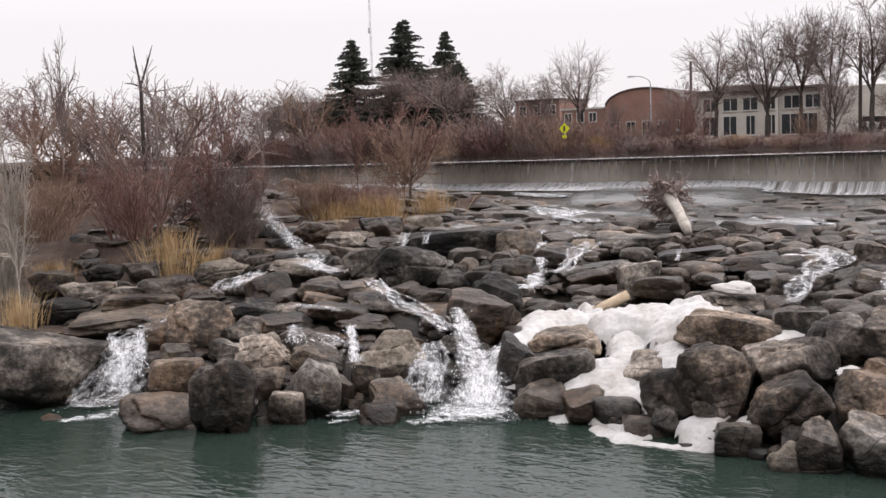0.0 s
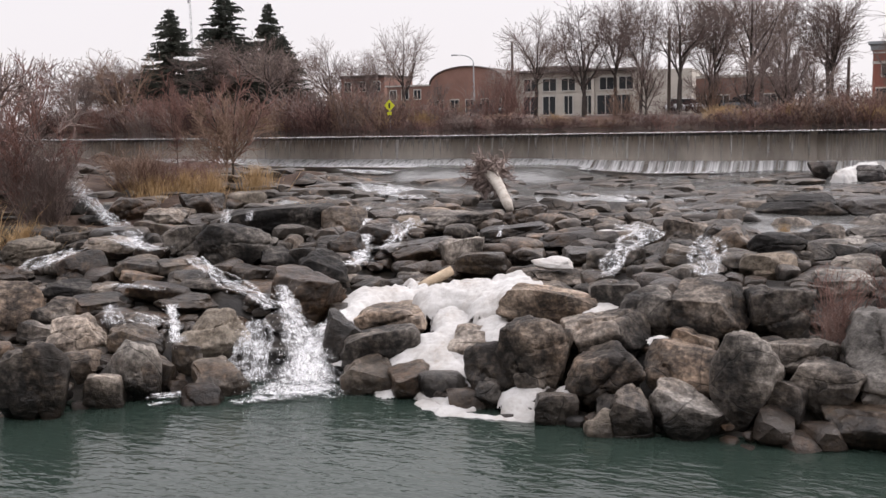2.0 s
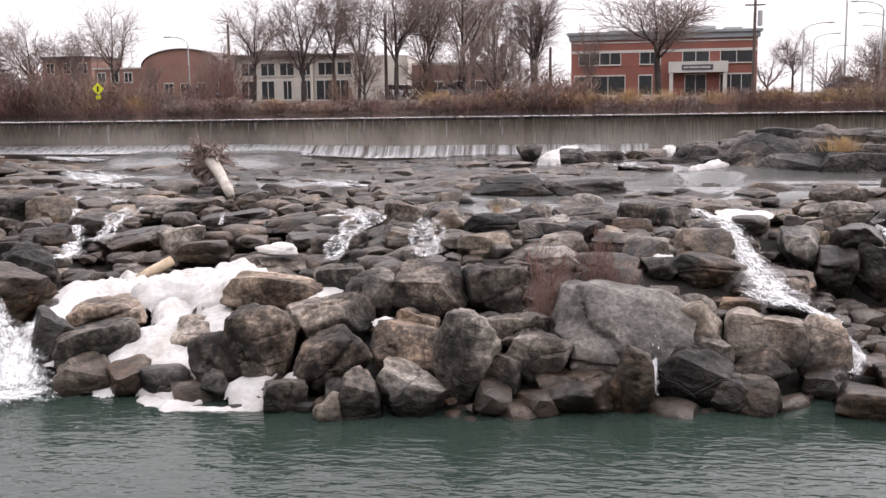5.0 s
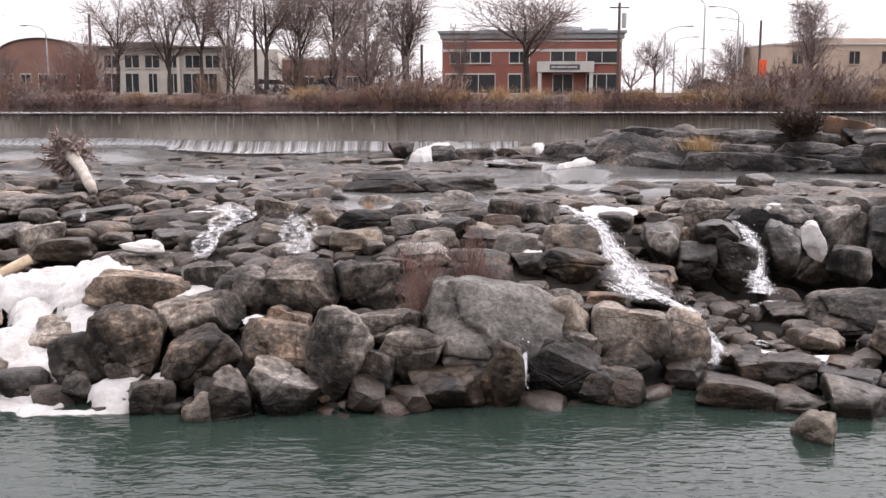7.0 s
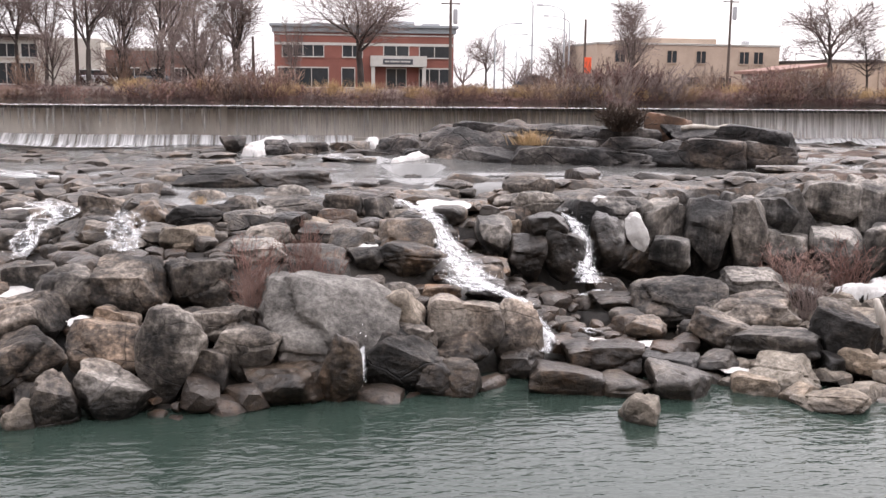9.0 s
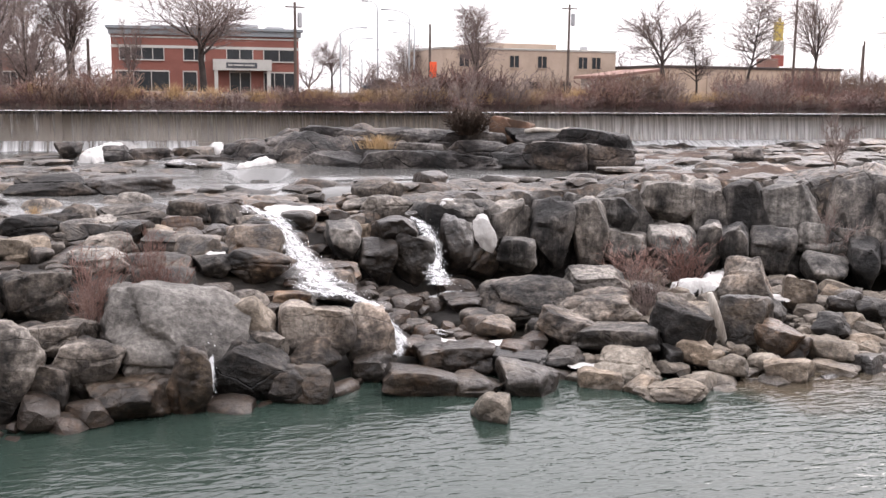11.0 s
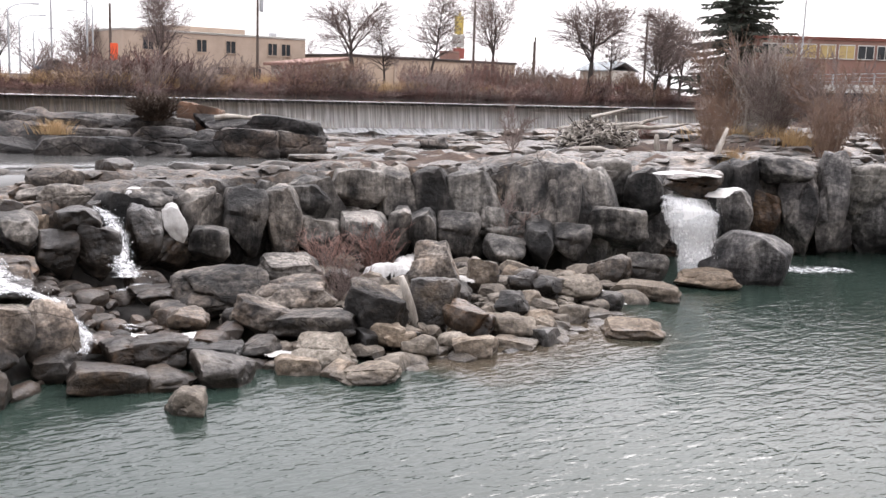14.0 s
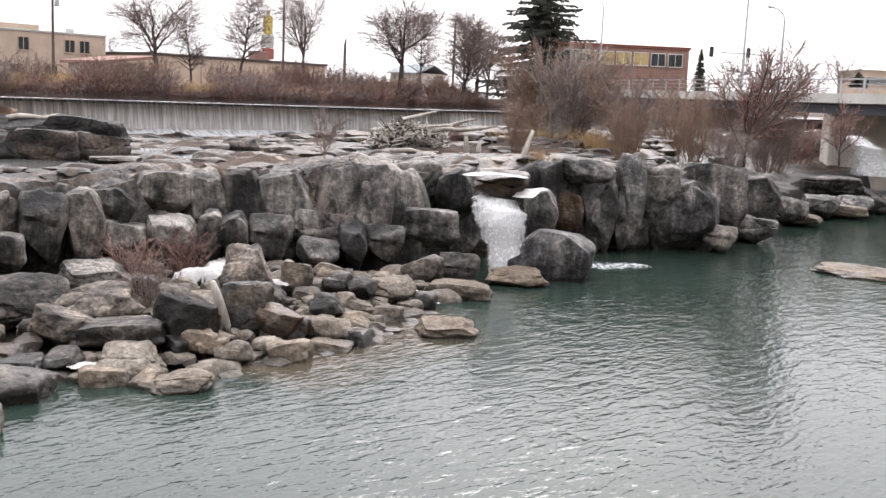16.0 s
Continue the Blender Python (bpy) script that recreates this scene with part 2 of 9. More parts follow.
def stone(name, colors, scale=0.9, rough=0.78, spread=0.25, warm=0.5, streak=0.0, wet=None, lo=0.3, hi=0.75, edge=0.4, fine=0.55, ochre=0.0):
    """Weathered basalt: broad stains, fine mottling, pits, mineral streaks, and a tint of its own for each rock."""
    m = bpy.data.materials.new(name)
    m.use_nodes = True
    n, l = m.node_tree.nodes, m.node_tree.links
    b = n["Principled BSDF"]
    b.inputs["Roughness"].default_value, b.inputs["Specular IOR Level"].default_value = rough, 0.3
    geo, info = n.new("ShaderNodeNewGeometry"), n.new("ShaderNodeObjectInfo")

    def tex(s, detail, stretch=(1, 1, 1), r=0.6):
        mp, t = n.new("ShaderNodeMapping"), n.new("ShaderNodeTexNoise")
        mp.inputs["Scale"].default_value = stretch
        l.new(geo.outputs["Position"], mp.inputs[0])
        t.inputs["Scale"].default_value, t.inputs["Detail"].default_value, t.inputs["Roughness"].default_value = s, detail, r
        l.new(mp.outputs[0], t.inputs["Vector"])
        return t.outputs[0]

    def math_node(op, a, c, d=None):
        k = n.new("ShaderNodeMath")
        k.operation = op
        for i, x in enumerate((a, c, d)):
            if x is None:
                continue
            if isinstance(x, (int, float)):
                k.inputs[i].default_value = x
            else:
                l.new(x, k.inputs[i])
        return k.outputs[0]
    broad, mottle = tex(scale, 5), tex(scale * 8, 5, (1, 1, 1), 0.7)
    val = math_node("MULTIPLY_ADD", mottle, fine, math_node("MULTIPLY", broad, 0.9 + (0.55 - fine)))
    val = math_node("MULTIPLY_ADD", info.outputs["Random"], spread, math_node("SUBTRACT", val, 0.22 + spread * 0.5))
    if streak:
        st = tex(1.1, 4, (2.2, 2.2, 0.16), 0.7)
        val = math_node("MULTIPLY_ADD", math_node("SUBTRACT", st, 0.5), streak, val)
    ramp = n.new("ShaderNodeValToRGB")
    e = ramp.color_ramp.elements
    for i, c in enumerate(colors):
        pos = lo + (hi - lo) * i / (len(colors) - 1)
        el = e[i] if i < 2 else e.new(pos)
        el.position, el.color = pos, (*c, 1)
    l.new(val, ramp.inputs[0])
    tint = n.new("ShaderNodeMix")
    tint.data_type, tint.blend_type = "RGBA", "MULTIPLY"
    own = math_node("FRACT", math_node("MULTIPLY", info.outputs["Random"], 7.31), 0.0)
    blot = tex(0.5, 3)
    l.new(math_node("MULTIPLY", math_node("MULTIPLY_ADD", blot, 1.4, math_node("SUBTRACT", own, 0.75)), warm), tint.inputs[0])
    tint.inputs[7].default_value = (1.12, 0.84, 0.60, 1)
    l.new(ramp.outputs[0], tint.inputs[6])
    pit = n.new("ShaderNodeTexVoronoi")
    pit.feature = "SMOOTH_F1"
    pit.inputs["Scale"].default_value = 9.0
    l.new(geo.outputs["Position"], pit.inputs["Vector"])
    speck = n.new("ShaderNodeMapRange")        # gas holes and dark lichen specks
    speck.inputs[1].default_value, speck.inputs[2].default_value = 0.38, 0.60
    speck.inputs[3].default_value, speck.inputs[4].default_value = 0.48, 1.25
    l.new(tex(8.0, 6, (1, 1, 1), 0.85), speck.inputs[0])
    spot = n.new("ShaderNodeMix")
    spot.data_type, spot.blend_type = "RGBA", "MULTIPLY"
    spot.inputs[0].default_value = 1.0
    l.new(tint.outputs[2], spot.inputs[6])
    l.new(speck.outputs[0], spot.inputs[7])
    last = spot.outputs[2]
    if ochre:                                  # rust-brown mineral stains
        reach = n.new("ShaderNodeMapRange")
        reach.inputs[1].default_value, reach.inputs[2].default_value = 0.52, 0.68
        reach.inputs[3].default_value, reach.inputs[4].default_value = 0.0, ochre
        l.new(math_node("MULTIPLY_ADD", math_node("SUBTRACT", own, 0.5), 0.12, tex(0.75, 5, (1, 1, 1.3), 0.65)), reach.inputs[0])
        rust = n.new("ShaderNodeMix")
        rust.data_type, rust.blend_type = "RGBA", "MULTIPLY"
        rust.inputs[7].default_value = (1.7, 1.18, 0.74, 1)
        l.new(reach.outputs[0], rust.inputs[0])
        l.new(last, rust.inputs[6])
        last = rust.outputs[2]
    l.new(last, b.inputs["Base Color"])
    prev = None
    for src, st_, dist in ((tex(2.2, 6, (1, 1, 1.5), 0.6), 0.75, 0.14), (pit.outputs[0], 0.5, 0.04), (tex(20.0, 4, (1, 1, 1), 0.7), 0.7, 0.025)):
        bp = n.new("ShaderNodeBump")
        bp.inputs["Strength"].default_value, bp.inputs["Distance"].default_value = st_, dist
        l.new(src, bp.inputs["Height"])
        if prev:
            l.new(prev.outputs[0], bp.inputs["Normal"])
        prev = bp
    l.new(prev.outputs[0], b.inputs["Normal"])
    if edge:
        pale_edges(m, edge)
    if wet:
        wet_below(m, *wet)
    return m


M_ROCK = stone("basalt", [(0.00494, 0.00453, 0.00412), (0.02433, 0.02162, 0.01891), (0.06456, 0.05776, 0.05096), (0.12848, 0.11689, 0.10443), (0.22738, 0.20966, 0.18778)], 0.8, 0.78, 0.30, 0.32, 0.10, (0.6, 0.35, 0.2), 0.36, 0.74, 0.15, 0.42, ochre=0.22)
cracked(M_ROCK, 0.6, 0.55, 0.05, (1, 1, 1.2), 0.010)
M_GREY = stone("dry_grey_basalt", [(0.00969, 0.00888, 0.00807), (0.0439, 0.03902, 0.03414), (0.10863, 0.09724, 0.08577), (0.20329, 0.18506, 0.16526), (0.34045, 0.31383, 0.28116)], 0.8, 0.78, 0.16, 0.5, 0.10, (0.6, 0.35, 0.2), 0.36, 0.74, 0.15, 0.42, ochre=0.20)
cracked(M_GREY, 0.6, 0.55, 0.05, (1, 1, 1.2), 0.010)
M_BROWN = stone("brown_wet_basalt", [(0.00346, 0.00277, 0.00211), (0.01703, 0.01325, 0.00994), (0.04776, 0.03764, 0.02809), (0.09757, 0.07871, 0.06115), (0.16262, 0.136, 0.1094)], 0.8, 0.5, 0.24, 0.55, 0.12, (0.5, 0.35, 0.3), 0.32, 0.74, 0.12, 0.42, ochre=0.50)
M_DARKROCK = stone("dark_island_basalt", [(0.00394, 0.00394, 0.00394), (0.01488, 0.01351, 0.01318), (0.03471, 0.03125, 0.02986), (0.06769, 0.06128, 0.057), (0.11693, 0.10668, 0.09793)], 0.7, 0.7, 0.15, 0.4, 0.2, None, 0.32, 0.72, 0.04, 0.4, ochre=0.25)
cracked(M_DARKROCK, 0.6, 0.35, 0.08, (1, 1, 2.2), 0.02)
M_SHELF = stone("shelf_basalt", [(0.00274, 0.00257, 0.0024), (0.01347, 0.0118, 0.01011), (0.04099, 0.03548, 0.02999), (0.08968, 0.07807, 0.06593), (0.16422, 0.14582, 0.12477)], 0.6, 0.5, 0.12, 0.4, 0.0, None, 0.36, 0.7, 0.22, ochre=0.55)
cracked(M_SHELF, 0.5, 0.4, 0.06, (1, 1, 1.6), 0.016)
# wet rock, its colour darkened further to deepen shade among the loose stones
M_WET = stone("wet_basalt", [(0.0032, 0.0028, 0.0024), (0.01307, 0.01073, 0.00887), (0.0384, 0.03093, 0.02453), (0.102, 0.0792, 0.0576)], 0.7, 0.36, 0.15, 0.9, 0.0, None, 0.28, 0.78, 0.08, ochre=0.50)
M_TAN = stone("tan_weathered_rock", [(0.0429, 0.03666, 0.02964), (0.1053, 0.09048, 0.07332), (0.1677, 0.1466, 0.1201), (0.2496, 0.2223, 0.1872)], 0.7, 0.85, 0.15, 0.4, 0.0, (0.12, 0.12, 0.42), 0.28, 0.75, 0.12)
M_CLIFF = stone("cliff_basalt", [(0.006048, 0.006048, 0.006048), (0.02285, 0.02218, 0.0215), (0.06384, 0.06048, 0.05712), (0.1277, 0.121, 0.1116), (0.2218, 0.2083, 0.1915)], 0.6, 0.75, 0.26, 0.22, 0.8, (0.25, 0.2, 0.4), 0.31, 0.77, 0.1, 0.25)
M_PALE = stone("pale_smooth_basalt", [(0.0234, 0.02184, 0.02028), (0.0624, 0.0585, 0.05382), (0.1092, 0.103, 0.09516), (0.1638, 0.156, 0.1459)], 0.6, 0.75, 0.1, 0.2, 0.35, (0.3, 0.25, 0.3), 0.28, 0.74, 0.1, 0.4)
M_DARKCLIFF = stone("dark_cliff_basalt", [(0.009, 0.009, 0.0095), (0.0315, 0.03, 0.03), (0.078, 0.075, 0.0735), (0.15, 0.1425, 0.135), (0.3, 0.285, 0.267)], 0.6, 0.7, 0.2, 0.2, 0.75, (0.25, 0.2, 0.4), 0.31, 0.77, 0.08, 0.3)
# gravel bed blackened in colour to stand in for shade between boulders
M_SHADE_BED = material("dark_gravel_bed", [(0.004, 0.0034, 0.003), (0.009, 0.0075, 0.0065), (0.02, 0.0165, 0.013), (0.045, 0.036, 0.027)], 0.8, 0.7, 0.8, 6.0)
M_SNOW = material("old_snow", [(0.2549, 0.2306, 0.2003), (0.3641, 0.3489, 0.3307), (0.4248, 0.4187, 0.4096), (0.4733, 0.4703, 0.4672)], 1.1, 0.8, 0.7, 6.0, spec=0.2, fine=1.3, bump_dist=0.06)
M_POOL = water("pool_water", (0.016, 0.026, 0.021), 0.025, 2.7, 0.7, (0.52, 1.1, 1), 0.05, (0.052, 0.042, 0.030))
M_CALM = water("shallow_water", (0.08, 0.08, 0.077), 0.1, 3.0, 0.35, (0.6, 1.2, 1), 0.06)
M_RIVER = water("river_water", (0.035, 0.035, 0.033), 0.04, 1.0, 0.06, (0.5, 1, 1), 0.03)
M_FOAM = foam("white_water", 0.41, 0.84, (7.0, 2.2, 1), 2.8, (0.78, 0.79, 0.8), 0.55)
M_FALL = foam("falling_water", 0.38, 0.8, (9.0, 1.2, 1), 2.6, (0.82, 0.83, 0.84), 0.5)
M_LACE = foam("thin_water_veil", 0.44, 0.9, (9.0, 1.4, 1), 3.0, (0.76, 0.78, 0.8), 0.5)
M_PLUNGE = foam("plunging_water", 0.16, 0.62, (6.0, 0.7, 1), 2.4, (0.86, 0.87, 0.88), 0.4)
M_SPLASH = foam("churned_foam", 0.4, 0.78, (1.5, 2.2, 1), 2.2, (0.76, 0.775, 0.79), 0.5)
M_SPRAY = material("water_drops", [(0.75, 0.76, 0.77), (0.85, 0.86, 0.87)], 1.0, 0.3, 0.1, 4.0)
M_CURTAIN = foam("weir_curtain", 0.46, 0.62, (2.4, 0.1, 1), 2.2, (0.92, 0.92, 0.92))
M_FOOT = foam("foot_foam", 0.26, 0.52, (2.5, 1.2, 1), 2.0, (0.85, 0.855, 0.86))
M_DROP = foam("foot_lace", 0.34, 0.62, (2.6, 0.3, 1), 2.0, (0.86, 0.865, 0.87))
M_CURTAIN_FULL = foam("full_weir_curtain", 0.22, 0.6, (2.4, 0.1, 1), 2.2, (0.95, 0.95, 0.95))
M_CURTAIN_THIN = foam("thin_weir_curtain", 0.34, 0.8, (4.5, 0.12, 1), 2.2, (0.72, 0.71, 0.7))
M_CREST = foam("crest_foam", 0.36, 0.72, (3.0, 0.6, 1), 2.0, (0.5, 0.505, 0.51))
M_CONCRETE = material("weir_concrete", [(0.2113, 0.1918, 0.1706), (0.3575, 0.325, 0.2893), (0.4875, 0.4485, 0.403), (0.6175, 0.5769, 0.52)], 0.25, 0.7, 0.4, 3.0, stretch=(1, 1, 0.35))
M_SOIL = material("bank_soil_and_dry_grass", [(0.06, 0.045, 0.032), (0.12, 0.088, 0.06), (0.19, 0.145, 0.095), (0.25, 0.2, 0.13)], 0.4, 0.95, 0.8, 3.0)
M_BANKSOIL = material("red_brown_litter", [(0.014, 0.008, 0.006), (0.03, 0.018, 0.013), (0.055, 0.036, 0.026), (0.085, 0.06, 0.043)], 0.9, 0.95, 0.9, 7.0)
M_LAWN = material("dormant_lawn", [(0.03, 0.02, 0.017), (0.06, 0.04, 0.032), (0.10, 0.07, 0.052)], 0.3, 0.95, 0.5, 3.0)
M_ROAD = material("asphalt", [(0.035, 0.035, 0.037), (0.055, 0.055, 0.056), (0.075, 0.074, 0.073)], 1.2, 0.9, 0.3, 12.0)
M_BARK = material("grey_bark", [(0.0217, 0.0174, 0.0155), (0.0434, 0.0353, 0.031), (0.0744, 0.062, 0.0558)], 2.0, 0.9, 0.5, 14.0, spread=0.2)
M_TWIG = material("bare_twigs", [(0.092, 0.068, 0.0608), (0.148, 0.112, 0.1008), (0.208, 0.164, 0.1472)], 0.4, 0.9, 0.2, 10.0, spread=0.3)
M_TWIGRED = material("reddish_twigs", [(0.1, 0.0528, 0.044), (0.156, 0.0864, 0.072), (0.212, 0.132, 0.112)], 0.4, 0.9, 0.2, 10.0, spread=0.3)
M_TWIGTAN = material("tan_twigs", [(0.12, 0.0752, 0.0528), (0.18, 0.1184, 0.0864), (0.24, 0.168, 0.1264)], 0.4, 0.9, 0.2, 10.0, spread=0.3)
M_TWIGPALE = material("pale_twigs", [(0.2, 0.175, 0.15), (0.3, 0.265, 0.23), (0.38, 0.34, 0.3)], 0.5, 0.9, 0.2, 10.0)
M_TWIGPINK = material("pinkish_stems", [(0.105, 0.056, 0.0455), (0.161, 0.091, 0.0756), (0.217, 0.14, 0.119)], 0.8, 0.9, 0.2, 10.0, spread=0.3)
M_TWIGDARK = material("dark_maroon_twigs", [(0.04, 0.022, 0.02), (0.07, 0.038, 0.034), (0.11, 0.066, 0.058)], 0.4, 0.9, 0.2, 10.0, spread=0.3)
M_STRAW = material("dry_reeds", [(0.22, 0.135, 0.06), (0.35, 0.235, 0.12), (0.45, 0.335, 0.195)], 1.5, 0.85, 0.2, 10.0, spread=0.2)
M_NEEDLE = material("spruce_needles", [(0.018, 0.022, 0.017), (0.034, 0.039, 0.03), (0.056, 0.06, 0.046)], 0.8, 0.85, 0.3, 10.0, spread=0.2)
M_JUNIPER = material("rusty_juniper", [(0.02, 0.014, 0.01), (0.045, 0.03, 0.022), (0.08, 0.055, 0.04)], 1.0, 0.9, 0.3, 10.0)
M_DRIFT = material("bleached_driftwood", [(0.10, 0.088, 0.075), (0.25, 0.225, 0.195), (0.42, 0.39, 0.35)], 1.6, 0.85, 0.5, 12.0, stretch=(2, 2, 0.6), spread=0.2)
M_CUTLOG = material("tan_cut_log", [(0.22, 0.165, 0.11), (0.34, 0.265, 0.185), (0.44, 0.36, 0.26)], 2.5, 0.8, 0.4, 16.0)


def plain(name, c, rough=0.7, metal=0.0, var=0.15):
    return material(name, [tuple(v * (1 - var) for v in c), c, tuple(min(0.9, v * (1 + var)) for v in c)], 0.5, rough, 0.15, 8.0, metal)


M_BRICK = plain("red_brick_wall", (0.20, 0.08, 0.062), 0.85)
M_BRICK2 = plain("brown_brick_wall", (0.2, 0.115, 0.092), 0.85)
M_WHITE = plain("off_white_render", (0.42, 0.39, 0.345), 0.85)
M_TRIM = plain("pale_stone_trim", (0.42, 0.41, 0.38), 0.8)
M_BEIGE = plain("beige_block_wall", (0.36, 0.285, 0.225), 0.88)
M_TANWALL = plain("tan_painted_wall", (0.40, 0.31, 0.235), 0.88)
M_DARKROOF = plain("dark_roof", (0.09, 0.075, 0.068), 0.85)
M_GREYBLUE = plain("weathered_slate_roof", (0.2, 0.22, 0.23), 0.7)
M_STEEL = plain("galvanised_steel", (0.36, 0.37, 0.38), 0.5, 0.6)
M_POLE = plain("creosoted_wood", (0.085, 0.065, 0.055), 0.9)
M_BRIDGE = plain("bridge_concrete", (0.40, 0.385, 0.36), 0.85)
M_ORANGE = plain("orange_sign", (0.62, 0.09, 0.03), 0.5)
M_YELLOW = plain("yellow_sign", (0.5, 0.38, 0.09), 0.5)
M_YELLOWGREEN = plain("fluorescent_yellow_sign", (0.6, 0.62, 0.03), 0.5)
M_SIGNRED = plain("red_sign", (0.24, 0.07, 0.055), 0.6)
M_BLACK = plain("black_paint", (0.02, 0.02, 0.022), 0.5)
M_RUST = material("rusty_lichen_rock", [(0.03, 0.022, 0.018), (0.08, 0.048, 0.032), (0.15, 0.078, 0.045)], 0.9, 0.85, 0.6, 6.0)
M_CARWHITE = plain("white_car_paint", (0.7, 0.7, 0.7), 0.3)
M_CARDARK = plain("dark_car_paint", (0.06, 0.065, 0.075), 0.3)
M_CARRED = plain("red_car_paint", (0.3, 0.03, 0.03), 0.3)
M_GLASS = plain("dark_window_glass", (0.028, 0.032, 0.036), 0.08, 0.0, 0.3)
M_GOLD = plain("amber_window_film", (0.36, 0.27, 0.12), 0.25)


# ---- building helpers ----
def value_noise(x, y, seed=0):
    """Smooth lattice noise in 0..1."""
    xi, yi = np.floor(x).astype(np.int64), np.floor(y).astype(np.int64)
    fx, fy = x - xi, y - yi
    fx, fy = fx * fx * (3 - 2 * fx), fy * fy * (3 - 2 * fy)

    def h(a, b):
        k = (a * 374761393 + b * 668265263 + seed * 974711) & 0xFFFFFFFF
        k = ((k ^ (k >> 13)) * 1274126177) & 0xFFFFFFFF
        return ((k ^ (k >> 16)) & 0xFFFF) / 65535.0
    a, b, c, d = h(xi, yi), h(xi + 1, yi), h(xi, yi + 1), h(xi + 1, yi + 1)
    return (a * (1 - fx) + b * fx) * (1 - fy) + (c * (1 - fx) + d * fx) * fy


def fbm(x, y, octaves=4, seed=0):
    total, amp, norm = 0.0, 1.0, 0.0
    for o in range(octaves):
        total = total + amp * value_noise(x * 2 ** o, y * 2 ** o, seed + o)
        norm += amp
        amp *= 0.5
    return total / norm


def mesh_of(name, verts, faces, mat, smooth=True):
    me = bpy.data.meshes.new(name)
    me.from_pydata([tuple(v) for v in verts], [], [tuple(f) for f in faces])
    me.materials.append(mat)
    if smooth:
        me.polygons.foreach_set("use_smooth", [True] * len(me.polygons))
    me.update()
    return me


def part(name, bm, mat, parent=None, label="", smooth=False):
    me = bpy.data.meshes.new(name)
    bm.normal_update()
    bm.to_mesh(me)
    bm.free()
    me.materials.append(mat)
    if smooth:
        me.polygons.foreach_set("use_smooth", [True] * len(me.polygons))
    ob = new(name, me)
    ob.parent = parent
    return tagged(ob, label)


def empty(name, x, y, z, rz=0.0):
    ob = new(name)
    ob.matrix_basis = pose(x, y, z, 0, 0, rz)
    return ob


def box(bm, x0, x1, y0, y1, z0, z1, bevel=0.0):
    vs = [bm.verts.new(p) for p in ((x0, y0, z0), (x1, y0, z0), (x1, y1, z0), (x0, y1, z0), (x0, y0, z1), (x1, y0, z1), (x1, y1, z1), (x0, y1, z1))]
    fs = [bm.faces.new([vs[i] for i in f]) for f in ((3, 2, 1, 0), (4, 5, 6, 7), (0, 1, 5, 4), (1, 2, 6, 5), (2, 3, 7, 6), (3, 0, 4, 7))]
    if bevel:
        bmesh.ops.bevel(bm, geom=list({e for f in fs for e in f.edges}), offset=bevel, segments=1, affect="EDGES")


def boxed(name, dims, mat, parent=None, label="", bevel=0.0):
    bm = bmesh.new()
    box(bm, *dims, bevel)
    return part(name, bm, mat, parent, label)


def tube_data(segments, sides=3):
    """Tapered prisms for a list of (p0, p1, r0, r1)."""
    seg = np.array([(*a, *b, r, s) for a, b, r, s in segments])
    p0, p1, r0, r1 = seg[:, :3], seg[:, 3:6], seg[:, 6], seg[:, 7]
    d = p1 - p0
    d /= np.linalg.norm(d, axis=1)[:, None] + 1e-9
    ref = np.where(np.abs(d[:, 2:3]) > 0.9, np.array([[1.0, 0, 0]]), np.array([[0, 0, 1.0]]))
    u = np.cross(d, ref)
    u /= np.linalg.norm(u, axis=1)[:, None] + 1e-9
    w = np.cross(d, u)
    rings = []
    for k in range(sides):
        a = 2 * math.pi * k / sides
        o = u * math.cos(a) + w * math.sin(a)
        rings += [p0 + o * r0[:, None], p1 + o * r1[:, None]]
    n = len(seg)
    verts = np.stack(rings, 1).reshape(-1, 3)
    faces = []
    for i in range(n):
        base = i * 2 * sides
        for k in range(sides):
            j = (k + 1) % sides
            faces.append((base + 2 * k, base + 2 * j, base + 2 * j + 1, base + 2 * k + 1))
    return verts, faces


def tubes(name, segments, mat, sides=3):
    v, f = tube_data(segments, sides)
    return mesh_of(name, v, f, mat)


def ease(a, b, v):
    t = np.clip((v - a) / (b - a), 0, 1)
    return t * t * (3 - 2 * t)


# ---- rocks ----
def sphere_points(level):
    bm = bmesh.new()
    bmesh.ops.create_icosphere(bm, subdivisions=level, radius=1.0)
    v = np.array([p.co[:] for p in bm.verts])
    f = [[p.index for p in q.verts] for q in bm.faces]
    bm.free()
    return v, f


